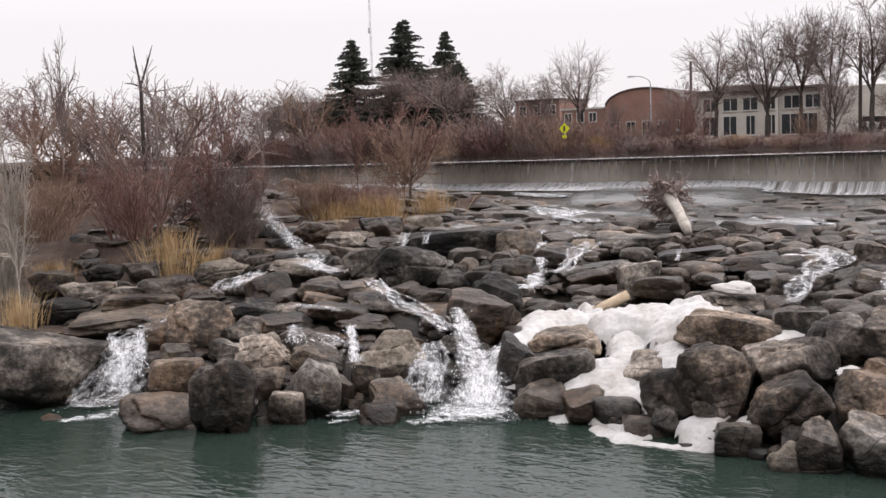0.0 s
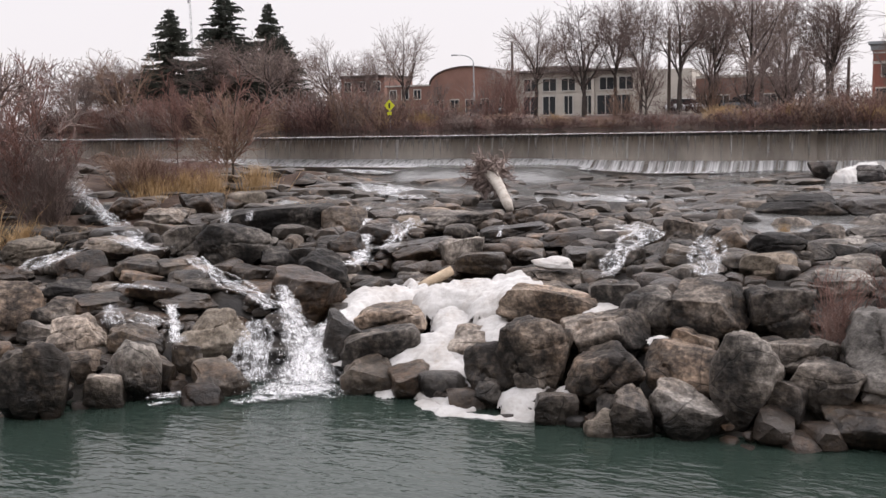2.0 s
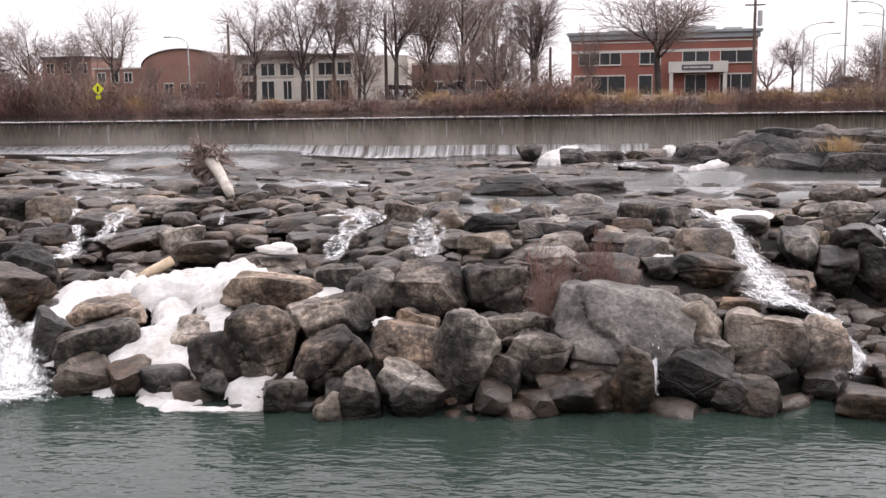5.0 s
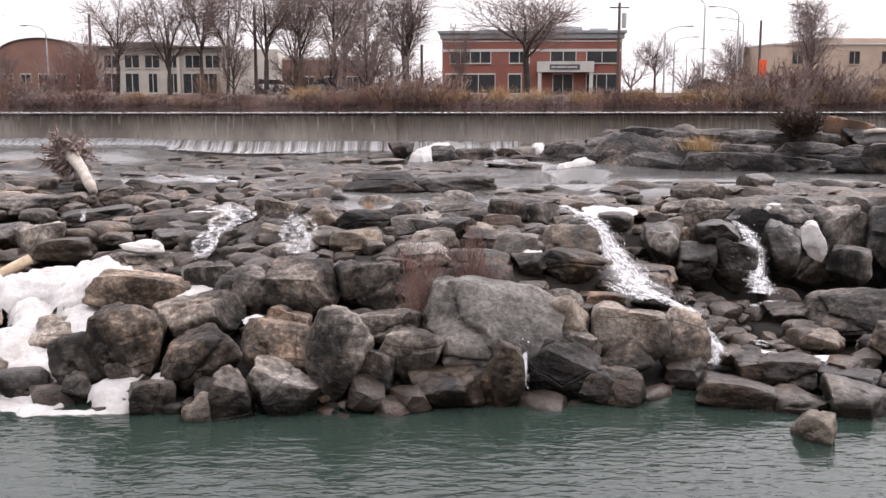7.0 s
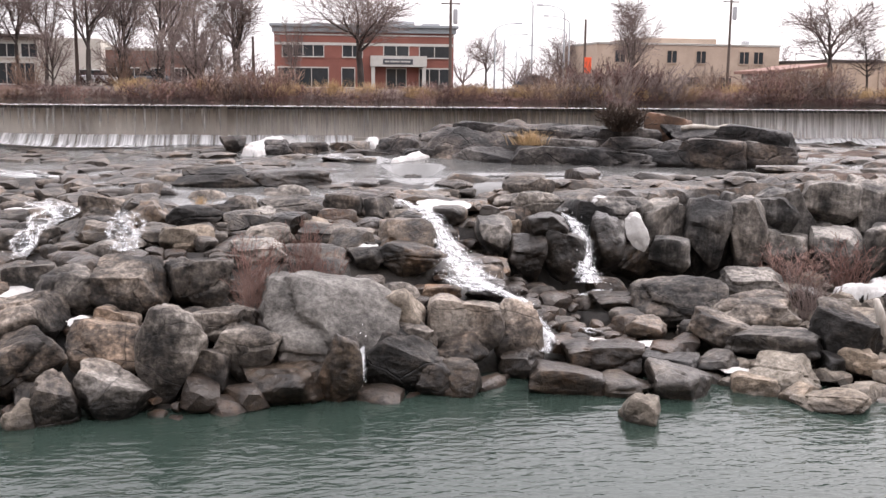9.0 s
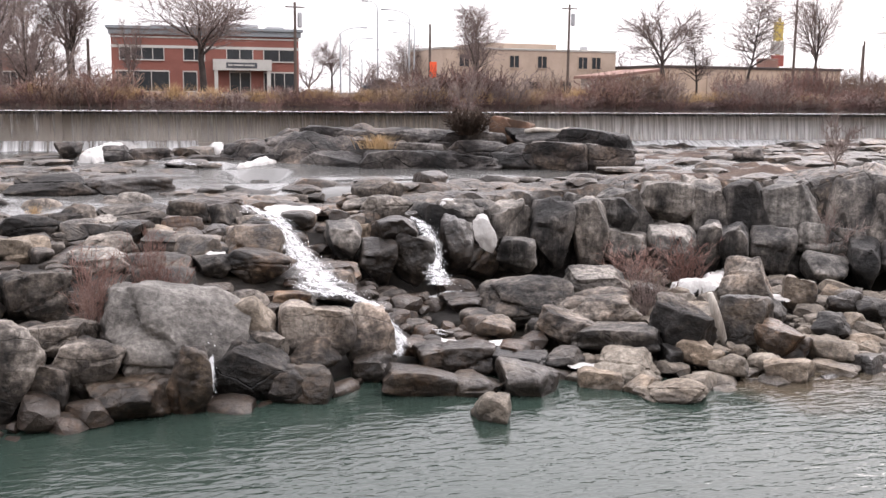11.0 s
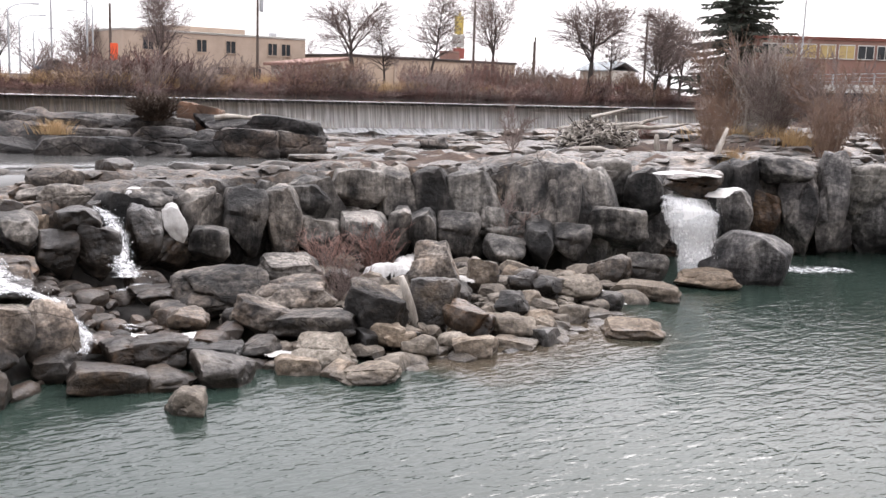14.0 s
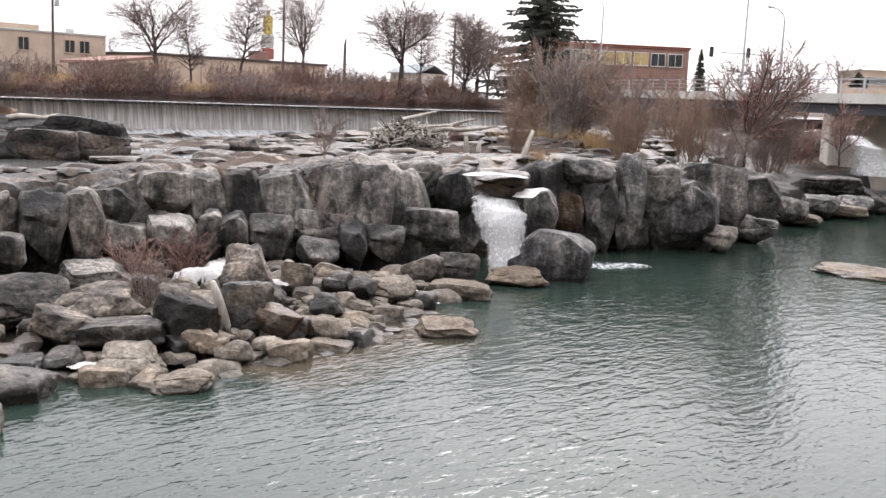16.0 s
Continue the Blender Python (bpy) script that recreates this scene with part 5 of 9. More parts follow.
crag(63, -8.71, 22.19, 0.65, 1.18, 0.99, 0.58, 27, -8, M_GREY)
crag(64, -8.17, 21.02, 0.31, 1.21, 1.02, 0.99, 7, 5, M_GREY)
crag(65, -7.22, 19.80, -0.12, 1.19, 1.00, 1.40, 29, -4, M_GREY)
crag(66, -7.17, 19.28, -0.09, 0.64, 0.60, 0.71, 20, 0, M_GREY)
crag(67, -9.04, 19.77, -0.16, 1.20, 1.00, 0.85, 37, -10, M_BROWN)
crag(68, -6.76, 22.43, 0.83, 2.46, 2.02, 1.27, 7, 6, M_GREY)
crag(69, -6.10, 20.02, -0.02, 1.69, 1.40, 1.91, 23, -14, M_GREY)
crag(70, -6.27, 19.64, 0.27, 0.85, 0.72, 0.57, 4, 0, M_GREY)
crag(71, -5.15, 22.34, 1.31, 1.23, 1.03, 0.99, 22, -8, M_GREY)
crag(72, -4.89, 20.75, 0.66, 2.00, 1.65, 1.21, 13, -8, M_GREY)
crag(73, -4.65, 19.60, 0.02, 1.81, 1.50, 1.36, 25, -26, M_GREY)
crag(74, -3.36, 19.93, 0.35, 1.70, 1.41, 1.14, 0, 10, M_GREY)
crag(75, -3.87, 18.52, -0.35, 0.89, 0.74, 1.28, 18, -10, M_GREY)
crag(76, -3.12, 18.92, -0.35, 1.56, 1.30, 1.26, -5, 6, M_GREY)
crag(77, -5.61, 18.84, -0.35, 0.95, 0.80, 0.96, 26, 0, M_GREY)
crag(78, -4.52, 18.33, -0.35, 0.76, 0.63, 0.81, 14, 0, M_TAN)
crag(79, -4.53, 18.96, 0.01, 0.65, 0.60, 0.63, 25, 0, M_GREY)
crag(80, -3.26, 20.51, 0.87, 0.95, 0.79, 0.77, -1, 8, M_GREY)
crag(81, -4.22, 21.52, 1.10, 1.42, 1.19, 1.19, 17, -6, M_GREY)
crag(82, -3.13, 21.59, 1.03, 1.78, 1.47, 1.43, -6, 4, M_GREY)
crag(83, -7.51, 25.43, 1.50, 2.01, 1.67, 0.50, 25, 0, M_GREY)
crag(84, -2.26, 19.46, -0.35, 1.32, 1.10, 2.24, 7, 8, M_GREY)
crag(85, -10.93, 27.19, 1.41, 1.42, 1.19, 1.21, 34, 6, M_GREY)
crag(86, -9.92, 26.57, 1.39, 1.57, 1.31, 0.87, 10, -4, M_WET)
crag(87, -12.24, 27.30, 1.60, 2.27, 1.89, 0.80, 30, -6, M_WET)
crag(88, -9.06, 27.55, 1.67, 1.20, 1.01, 0.60, 4, 4, M_WET)
crag(89, -10.57, 30.98, 1.89, 2.26, 1.88, 0.65, 28, -8, M_WET)
crag(90, -14.24, 28.92, 1.75, 1.78, 1.49, 1.09, 26, 0, M_WET)
crag(91, -13.38, 32.54, 1.93, 2.91, 2.42, 0.95, 34, -4)
crag(92, -4.51, 27.67, 2.24, 1.18, 0.99, 0.77, -1)
crag(93, -4.20, 25.23, 2.01, 1.09, 0.92, 0.70, 15, 0, M_BROWN)
crag(94, -3.26, 27.04, 2.20, 1.32, 1.10, 0.89, -7, -8, M_BROWN)
crag(95, -2.43, 24.94, 2.00, 0.97, 0.81, 0.64, 15, 6, M_TAN)
crag(96, -8.16, 29.13, 1.81, 2.09, 1.74, 0.82, 16, -4, M_BROWN)
crag(97, -7.25, 27.01, 1.82, 1.16, 0.97, 0.58, 27, 0, M_WET)
crag(98, -1.42, 19.46, -0.35, 0.97, 0.81, 1.49, -6)
crag(99, -0.54, 19.89, 0.16, 1.35, 1.12, 1.21, 8, -6)
crag(100, -1.29, 20.74, 0.78, 1.72, 1.43, 0.80, -10)
crag(101, 0.87, 20.76, -0.05, 2.92, 2.65, 2.20, 7, 8, M_PALE)
crag(102, 0.17, 19.44, -0.35, 1.96, 1.62, 1.02, 0, 0, M_BROWN)
crag(103, 1.13, 19.10, -0.35, 0.82, 0.69, 1.68, 9, 0, M_BROWN)
crag(104, 2.53, 21.05, 0.47, 1.70, 1.41, 1.28, -17, -22, M_TAN)
crag(105, 2.44, 19.95, -0.35, 1.75, 1.45, 1.54, -1, 6)
crag(106, 2.67, 20.50, 0.18, 1.23, 1.02, 1.19, -21)
crag(107, 3.92, 21.01, 0.13, 1.68, 1.40, 1.48, -2)
crag(108, 3.86, 20.49, 0.02, 1.32, 1.10, 0.90, -11, -16, M_GREY)
crag(109, 4.92, 20.88, -0.19, 1.24, 1.04, 1.68, -1, 14)
crag(110, 3.51, 19.28, -0.36, 0.95, 0.79, 1.05, -20, 0, M_BROWN)
crag(111, 3.06, 19.34, -0.35, 0.81, 0.68, 1.03, -3)
crag(112, 5.04, 20.36, -0.21, 0.96, 0.80, 0.83, -28, 0, M_WET)
crag(113, 5.69, 19.40, -0.35, 1.65, 1.37, 0.84, -7, 6, M_WET)
crag(114, 6.75, 19.01, -0.36, 1.39, 1.16, 0.70, -20, -4, M_BROWN)
crag(115, 6.89, 20.40, -0.19, 1.93, 1.60, 0.93, -7, 4, M_WET)
crag(116, 8.11, 19.95, -0.09, 1.52, 1.26, 0.59, -32, -6)
crag(117, 7.73, 18.68, -0.35, 1.42, 1.18, 0.92, -16, 14)
crag(118, 6.52, 17.24, -0.35, 0.87, 0.72, 0.83, -35, 0, M_TAN)
crag(119, 9.75, 23.11, 0.30, 2.46, 2.03, 1.16, -14, -6)
crag(120, 8.34, 21.70, 0.29, 1.03, 0.86, 0.59, -21, 0, M_BROWN)
crag(121, 9.77, 20.93, 0.13, 1.63, 1.35, 0.99, -13, 8)
crag(122, 10.79, 20.10, 0.16, 2.08, 1.72, 0.76, -38, -5)
crag(123, 9.17, 19.80, 0.03, 1.17, 0.98, 0.49, -19, -8)
crag(124, 10.28, 18.80, -0.35, 1.57, 1.30, 0.99, -43, 0, M_TAN)
crag(125, 9.51, 18.60, -0.36, 0.98, 0.82, 0.73, -18, -4, M_TAN)
crag(126, 11.06, 21.91, 0.31, 2.37, 1.96, 0.97, -27, -5)
crag(127, 12.37, 24.65, 0.47, 1.87, 1.55, 0.91, -15)
crag(128, 3.15, 24.56, 1.58, 1.55, 1.30, 1.26, -17, 0, M_BROWN)
crag(129, 3.08, 23.74, 1.52, 1.75, 1.46, 0.85, -1, 4, M_BROWN)
crag(130, 6.45, 27.72, 1.50, 0.90, 0.76, 0.89, -27, 0, M_TAN)
crag(131, 7.31, 27.93, 0.70, 1.35, 1.14, 1.73, -6, 0, M_WET)
crag(132, 5.78, 27.52, 1.43, 0.85, 0.72, 0.80, -12)
crag(133, 6.40, 27.49, 1.05, 0.82, 0.69, 0.64, -1)
crag(134, -4.59, 27.76, 2.19, 1.20, 1.01, 0.97, -1)
crag(135, -3.42, 27.41, 2.19, 1.30, 1.09, 0.96, 13, 0, M_BROWN)
crag(136, -4.20, 25.26, 2.02, 0.88, 0.74, 0.74, -5, 0, M_BROWN)
crag(137, -2.06, 25.08, 1.99, 1.22, 1.02, 0.65, 14, -6, M_TAN)
crag(138, -1.06, 27.48, 2.19, 1.40, 1.18, 0.92, 2)
crag(139, 0.50, 27.77, 2.21, 2.11, 1.75, 0.83, 11, -4)
crag(140, 1.87, 28.43, 2.25, 1.18, 0.99, 0.81, -14)
crag(141, -0.19, 25.19, 1.95, 1.39, 1.16, 0.69, 6)
crag(142, 1.15, 25.25, 1.93, 1.57, 1.31, 0.69, -17, 4)
crag(143, -1.09, 23.24, 1.77, 0.96, 0.81, 0.48, 12)
crag(144, -3.17, 22.41, 1.46, 1.87, 1.55, 0.73, 8, -5)
crag(145, -1.78, 21.91, 1.15, 1.52, 1.26, 1.31, 17, 10)
crag(146, -4.31, 21.64, 1.39, 1.37, 1.14, 0.32, 1)
crag(147, 2.08, 23.59, 1.70, 0.98, 0.82, 0.58, 1)
crag(148, 9.99, 28.85, 1.80, 1.90, 1.58, 1.14, -33)
crag(149, 3.63, 22.30, 1.23, 0.94, 0.79, 0.38, 0, 0, M_BROWN)
boulder(157, -18.12, 20.30, 1.08, 1.68, 1.34, 0.61, 52)
boulder(241, -15.67, 23.44, 1.47, 1.16, 0.93, 0.67, 32, M_WET)
boulder(255, -18.95, 22.97, 1.52, 1.57, 1.26, 0.79, 40)
boulder(290, -28.68, 20.90, 1.45, 1.46, 1.17, 1.00, 47)
boulder(311, -24.24, 21.59, 1.42, 1.52, 1.22, 0.89, 56)
boulder(318, -26.59, 18.52, 1.02, 1.33, 1.07, 0.77, 52)
boulder(346, -19.84, 24.50, 1.79, 1.11, 0.89, 0.65, 40)
boulder(227, -11.08, 33.82, 1.96, 1.60, 1.17, 1.01, 14, M_WET)
boulder(66, 4.82, 22.75, 1.01, 1.16, 0.85, 0.60, -3)
boulder(129, -2.07, 26.54, 2.15, 1.53, 1.12, 0.82, 10)
boulder(157, -0.46, 23.87, 1.76, 1.53, 1.12, 0.70, 11)
boulder_block(164, 0.82, 23.78, 1.75, 1.68, 1.30, 0.58, -3)
boulder(199, -1.78, 33.93, 2.47, 3.00, 2.20, 0.91, -5)
boulder(206, 0.40, 33.96, 2.47, 2.79, 2.05, 0.84, 4)
boulder(213, 2.57, 29.38, 2.29, 2.25, 1.65, 0.76, -11)
boulder(234, 7.40, 28.31, 2.18, 1.50, 1.10, 0.92, -6)
crag(6, 9.70, 25.70, 1.70, 0.60, 0.34, 1.12, -20, -20, M_SNOW)
boulder(31, 12.03, 19.62, -0.12, 1.53, 1.23, 1.70, -40)
boulder(38, 13.89, 20.05, -0.01, 1.45, 1.16, 1.42, -30)
boulder(4, 15.65, 22.43, 0.13, 1.49, 1.19, 1.73, -41)
boulder(122, 10.48, 17.47, -0.16, 1.47, 1.18, 0.49, -38, M_TAN)
boulder(178, 12.70, 22.88, 0.53, 0.93, 0.75, 0.72, -28)
boulder(185, 12.00, 19.00, 0.12, 0.81, 0.65, 0.60, -42, M_TAN)
boulder(192, 8.36, 23.72, 0.52, 1.49, 1.19, 0.49, -16, M_WET)
boulder(3, 12.42, 18.34, -0.07, 0.91, 0.73, 0.57, -46, M_TAN)
boulder(10, 13.71, 18.00, -0.27, 1.12, 0.89, 0.73, -36, M_TAN)
boulder_block(17, 15.06, 18.24, -0.19, 1.13, 0.96, 0.37, -50, M_TAN)
boulder_block(24, 15.49, 18.87, -0.09, 1.17, 0.99, 0.64, -36, M_TAN)
boulder(31, 14.37, 19.31, -0.04, 1.24, 0.99, 0.99, -45)
boulder(38, 18.04, 19.50, -0.17, 0.95, 0.76, 0.59, -38, M_TAN)
boulder(45, 16.64, 18.95, -0.15, 0.64, 0.51, 0.54, -47, M_TAN)
boulder(52, 18.40, 17.62, -0.19, 1.66, 1.33, 0.55, -39, M_TAN)
boulder_block(59, 22.42, 21.01, -0.28, 2.18, 1.85, 0.74, -51, M_TAN)
boulder(66, 25.40, 21.26, -0.21, 2.23, 1.79, 0.74, -41, M_TAN)
lone = new("boulder", mesh_of("lone_boulder", *rock_shape(431, 5, 0.35, 7, 0.05, 0, 0.1), M_DARKCLIFF))
lone.matrix_basis = pose(27.5, 21.5, -0.45, 4, 0, -54) @ Matrix.Diagonal((3.05, 2.5, 2.15, 1))
keep_clear.append((27.5, 21.5, 1.3))
tagged(lone, "big rounded dark grey boulder beside the plunging fall", "rock", "boulders of the falls")
boulder_block(80, 17.07, 22.22, 0.28, 0.90, 0.76, 1.08, -27)
boulder(87, 18.41, 21.01, 0.25, 1.00, 0.80, 0.63, -41)
boulder(94, 16.39, 19.95, 0.15, 0.96, 0.77, 0.70, -50)
boulder_block(101, 19.51, 20.93, 0.17, 1.44, 1.22, 0.61, -41, M_TAN)
boulder(108, 18.04, 21.52, 0.28, 1.00, 0.80, 0.77, -49)
boulder(115, 12.19, 18.82, 0.11, 0.81, 0.65, 0.42, -29, M_TAN)
boulder(122, 22.03, 22.26, 0.03, 1.39, 1.11, 1.08, -52)
boulder_block(129, 23.74, 22.35, -0.26, 1.41, 1.19, 1.32, -41)
boulder_block(136, 28.99, 26.48, -0.85, 1.44, 1.22, 2.00, -53, M_WET)
boulder(143, 14.56, 19.00, -0.01, 0.86, 0.69, 0.64, -29)
boulder(150, 15.39, 21.23, 0.31, 1.09, 0.88, 0.69, -39)
cliff_block(3, 6.60, 26.11, 0.91, 1.10, 1.80, 1.32, -14, M_WET)
cliff_block(10, 7.21, 26.47, 1.88, 1.20, 1.60, 0.82, -15, M_WET)
cliff_block(17, 7.58, 25.99, 0.86, 1.15, 1.80, 1.48, -16, M_WET)
cliff_block(24, 9.05, 26.80, 0.85, 0.99, 2.00, 1.81, -19, M_WET)
cliff_block(31, 5.74, 26.51, 1.57, 1.03, 1.60, 1.03, -12, M_CLIFF)
cliff_block(38, 10.89, 30.82, 0.85, 1.14, 2.20, 1.70, -19, M_CLIFF)
cliff_block(45, 9.50, 30.18, 2.18, 1.63, 2.60, 0.66, -17, M_CLIFF)
cliff_block(52, 12.31, 30.94, 1.05, 1.64, 2.20, 1.73, -22, M_CLIFF)
cliff_block(59, 11.18, 27.49, 0.77, 1.21, 2.20, 1.14, -22, M_CLIFF)
cliff_block(66, 12.62, 28.27, 0.74, 1.44, 2.20, 2.18, -24, M_CLIFF)
cliff_block(73, 13.94, 28.44, 0.74, 1.29, 2.20, 2.18, -26, M_CLIFF)
cliff_block(80, 15.70, 29.63, 0.73, 1.46, 2.20, 2.25, -28, M_CLIFF)
cliff_block(87, 17.46, 29.55, 1.45, 1.99, 2.20, 1.83, -31, M_CLIFF)
cliff_block(94, 15.97, 26.95, 0.66, 1.55, 2.20, 1.44, -31, M_CLIFF)
cliff_block(101, 19.77, 30.17, 1.65, 1.92, 2.20, 1.62, -33, M_CLIFF)
cliff_block(108, 16.95, 26.49, 0.65, 0.95, 2.20, 1.68, -33, M_CLIFF)
cliff_block(115, 17.69, 26.13, 0.65, 0.92, 2.20, 1.63, -34, M_CLIFF)
cliff_block(122, 21.45, 29.53, 1.55, 1.84, 2.20, 1.58, -36, M_CLIFF)
cliff_block(129, 19.01, 26.14, 0.55, 1.50, 2.20, 1.62, -36, M_CLIFF)
cliff_block(136, 22.65, 27.98, 1.71, 2.49, 2.60, 1.42, -39, M_CLIFF)
cliff_block(143, 21.25, 26.22, 0.86, 2.19, 2.40, 1.33, -39, M_CLIFF)
cliff_block(150, 20.12, 25.10, 0.47, 1.40, 2.20, 0.94, -39, M_CLIFF)
cliff_block(157, 21.17, 24.65, 0.36, 1.04, 2.20, 1.50, -41, M_CLIFF)
cliff_block(164, 22.69, 25.40, 0.51, 1.45, 1.80, 3.17, -42, M_CLIFF)
cliff_block(171, 26.71, 27.58, 1.54, 2.22, 2.40, 2.14, -44, M_CLIFF)
cliff_block(178, 27.46, 26.16, 1.24, 1.54, 2.00, 2.17, -46, M_CLIFF)
cliff_block(185, 24.61, 24.61, 0.76, 2.22, 2.20, 1.48, -45, M_CLIFF)
cliff_block(192, 22.46, 24.53, 0.46, 1.35, 2.20, 1.35, -42, M_CLIFF)
cliff_block(199, 15.04, 28.94, 1.66, 1.60, 2.20, 1.24, -27, M_CLIFF)
cliff_block(206, 14.87, 27.94, 0.77, 1.47, 2.20, 1.19, -28, M_CLIFF)
cliff_block(3, 26.43, 23.04, 2.47, 2.02, 2.40, 1.18, -49, M_WET)
cliff_block(10, 29.92, 24.00, 0.95, 1.34, 2.00, 1.80, -51, M_CLIFF)
cliff_block(17, 33.14, 25.17, 0.34, 1.34, 2.00, 2.20, -53, M_WET)
cliff_block(24, 33.78, 24.81, 2.56, 2.30, 2.60, 1.26, -54, M_CLIFF)
cliff_block(31, 33.99, 24.33, -0.10, 1.83, 2.20, 3.50, -54, M_CLIFF)
cliff_block(38, 35.19, 23.62, -0.12, 1.36, 2.20, 4.23, -56, M_CLIFF)
cliff_block(45, 36.55, 23.13, 1.54, 1.88, 2.20, 2.11, -58, M_CLIFF)
cliff_block(52, 37.67, 22.72, -0.19, 3.45, 2.60, 3.22, -59, M_CLIFF)
cliff_block(59, 40.13, 22.64, 0.40, 3.21, 2.60, 3.28, -61, M_CLIFF)
cliff_block(66, 38.87, 21.47, -0.04, 1.55, 2.20, 1.21, -61, M_CLIFF)
cliff_block(73, 45.31, 23.13, 0.53, 2.22, 2.20, 2.38, -63, M_CLIFF)
cliff_block(80, 43.38, 22.20, -0.04, 2.13, 2.20, 1.26, -63, M_CLIFF)
cliff_block(87, 51.40, 24.23, 0.04, 1.66, 2.20, 1.50, -65, M_CLIFF)
cliff_block(94, 56.34, 24.92, 0.13, 2.16, 2.20, 1.25, -66, M_CLIFF)
cliff_block(101, 60.15, 24.56, 0.11, 2.28, 2.20, 1.15, -68, M_CLIFF)
cliff_block(108, 62.08, 27.30, 0.60, 4.69, 4.00, 1.60, -66, M_CLIFF)
cliff_block(115, 52.00, 24.19, -0.02, 2.68, 2.00, 0.65, -65, M_TAN)
cliff_block(122, 58.52, 24.69, -0.02, 3.34, 2.00, 0.81, -67, M_TAN)
cliff_block(129, 64.50, 24.57, -0.09, 3.21, 3.00, 1.05, -69, M_CLIFF)
cliff_block(136, 64.45, 26.28, -0.13, 3.92, 5.00, 1.60, -73)
cliff_block(143, 66.77, 24.20, -0.00, 5.27, 6.00, 0.90, -62)
crag(201, 7.70, 43.83, 2.72, 4.02, 3.22, 1.57, -4, -3, M_DARKROCK)
crag(608, 9.34, 44.53, 2.72, 3.48, 2.79, 1.82, -26, 3, M_DARKROCK)
crag(611, 11.05, 43.62, 2.51, 4.38, 3.51, 1.92, -5, 0, M_DARKROCK)
crag(204, 13.09, 43.05, 2.63, 3.44, 2.76, 1.87, -17, -3, M_DARKROCK)
crag(617, 14.87, 42.47, 2.80, 3.13, 2.50, 1.64, -7, 2, M_DARKROCK)
crag(620, 16.79, 42.29, 3.10, 2.09, 1.67, 1.96, -32, 0, M_RUST)
crag(207, 18.10, 41.20, 2.85, 4.38, 3.51, 1.69, -18, 4, M_DARKROCK)
crag(626, 19.55, 39.42, 3.13, 3.37, 2.69, 1.45, -40, 5, M_DARKROCK)
crag(629, 7.23, 41.88, 2.09, 1.77, 1.60, 1.59, -1, 0, M_DARKROCK)
crag(210, 8.78, 41.58, 2.04, 3.10, 2.48, 1.75, -12, 0, M_DARKROCK)
crag(635, 11.04, 40.73, 1.98, 3.52, 2.82, 1.75, -3, 0, M_DARKROCK)
crag(638, 13.56, 39.75, 2.02, 3.80, 3.04, 1.69, -29, 0, M_DARKROCK)
crag(213, 15.74, 38.94, 2.35, 2.63, 2.10, 1.69, -16, 0, M_DARKROCK)
crag(644, 17.33, 38.26, 2.47, 2.92, 2.34, 1.68, -38, 0, M_DARKROCK)
crag(647, 18.98, 37.47, 2.64, 2.34, 1.87, 1.42, -18, 2, M_DARKROCK)
crag(216, 5.37, 43.67, 2.13, 2.45, 1.96, 1.91, -7, -4, M_DARKROCK)
crag(653, 6.16, 42.56, 1.96, 2.39, 1.91, 1.54, 4, 0, M_DARKROCK)
crag(656, 10.00, 42.44, 2.64, 3.03, 2.43, 1.51, -23, 0, M_DARKROCK)
crag(219, 14.79, 40.80, 2.58, 3.02, 2.42, 1.50, -14, 0, M_DARKROCK)
crag(662, 12.31, 41.72, 2.52, 3.03, 2.42, 1.45, -30, 0, M_DARKROCK)
crag(665, 16.88, 39.88, 2.59, 2.71, 2.17, 1.39, -14, 0, M_DARKROCK)
boulder(80, 3.83, 43.60, 2.36, 2.29, 1.84, 1.05, 6, M_DARKROCK)
boulder(87, -1.89, 46.37, 3.04, 1.22, 0.98, 0.78, 2, M_DARKROCK)
boulder(94, 0.11, 45.54, 2.77, 1.60, 1.28, 0.92, -11, M_DARKROCK)
boulder(101, 1.39, 45.61, 2.67, 1.86, 1.49, 0.91, 0, M_DARKROCK)
boulder(108, 26.93, 39.09, 2.97, 1.39, 1.11, 0.80, -44, M_DARKROCK)
crag(301, 38.65, 15.07, -0.25, 3.95, 3.26, 0.51, -69, 0, M_TAN)
# the broken rim of the cliff, block beside block
rim_rng = np.random.RandomState(6)
cx = 6.5
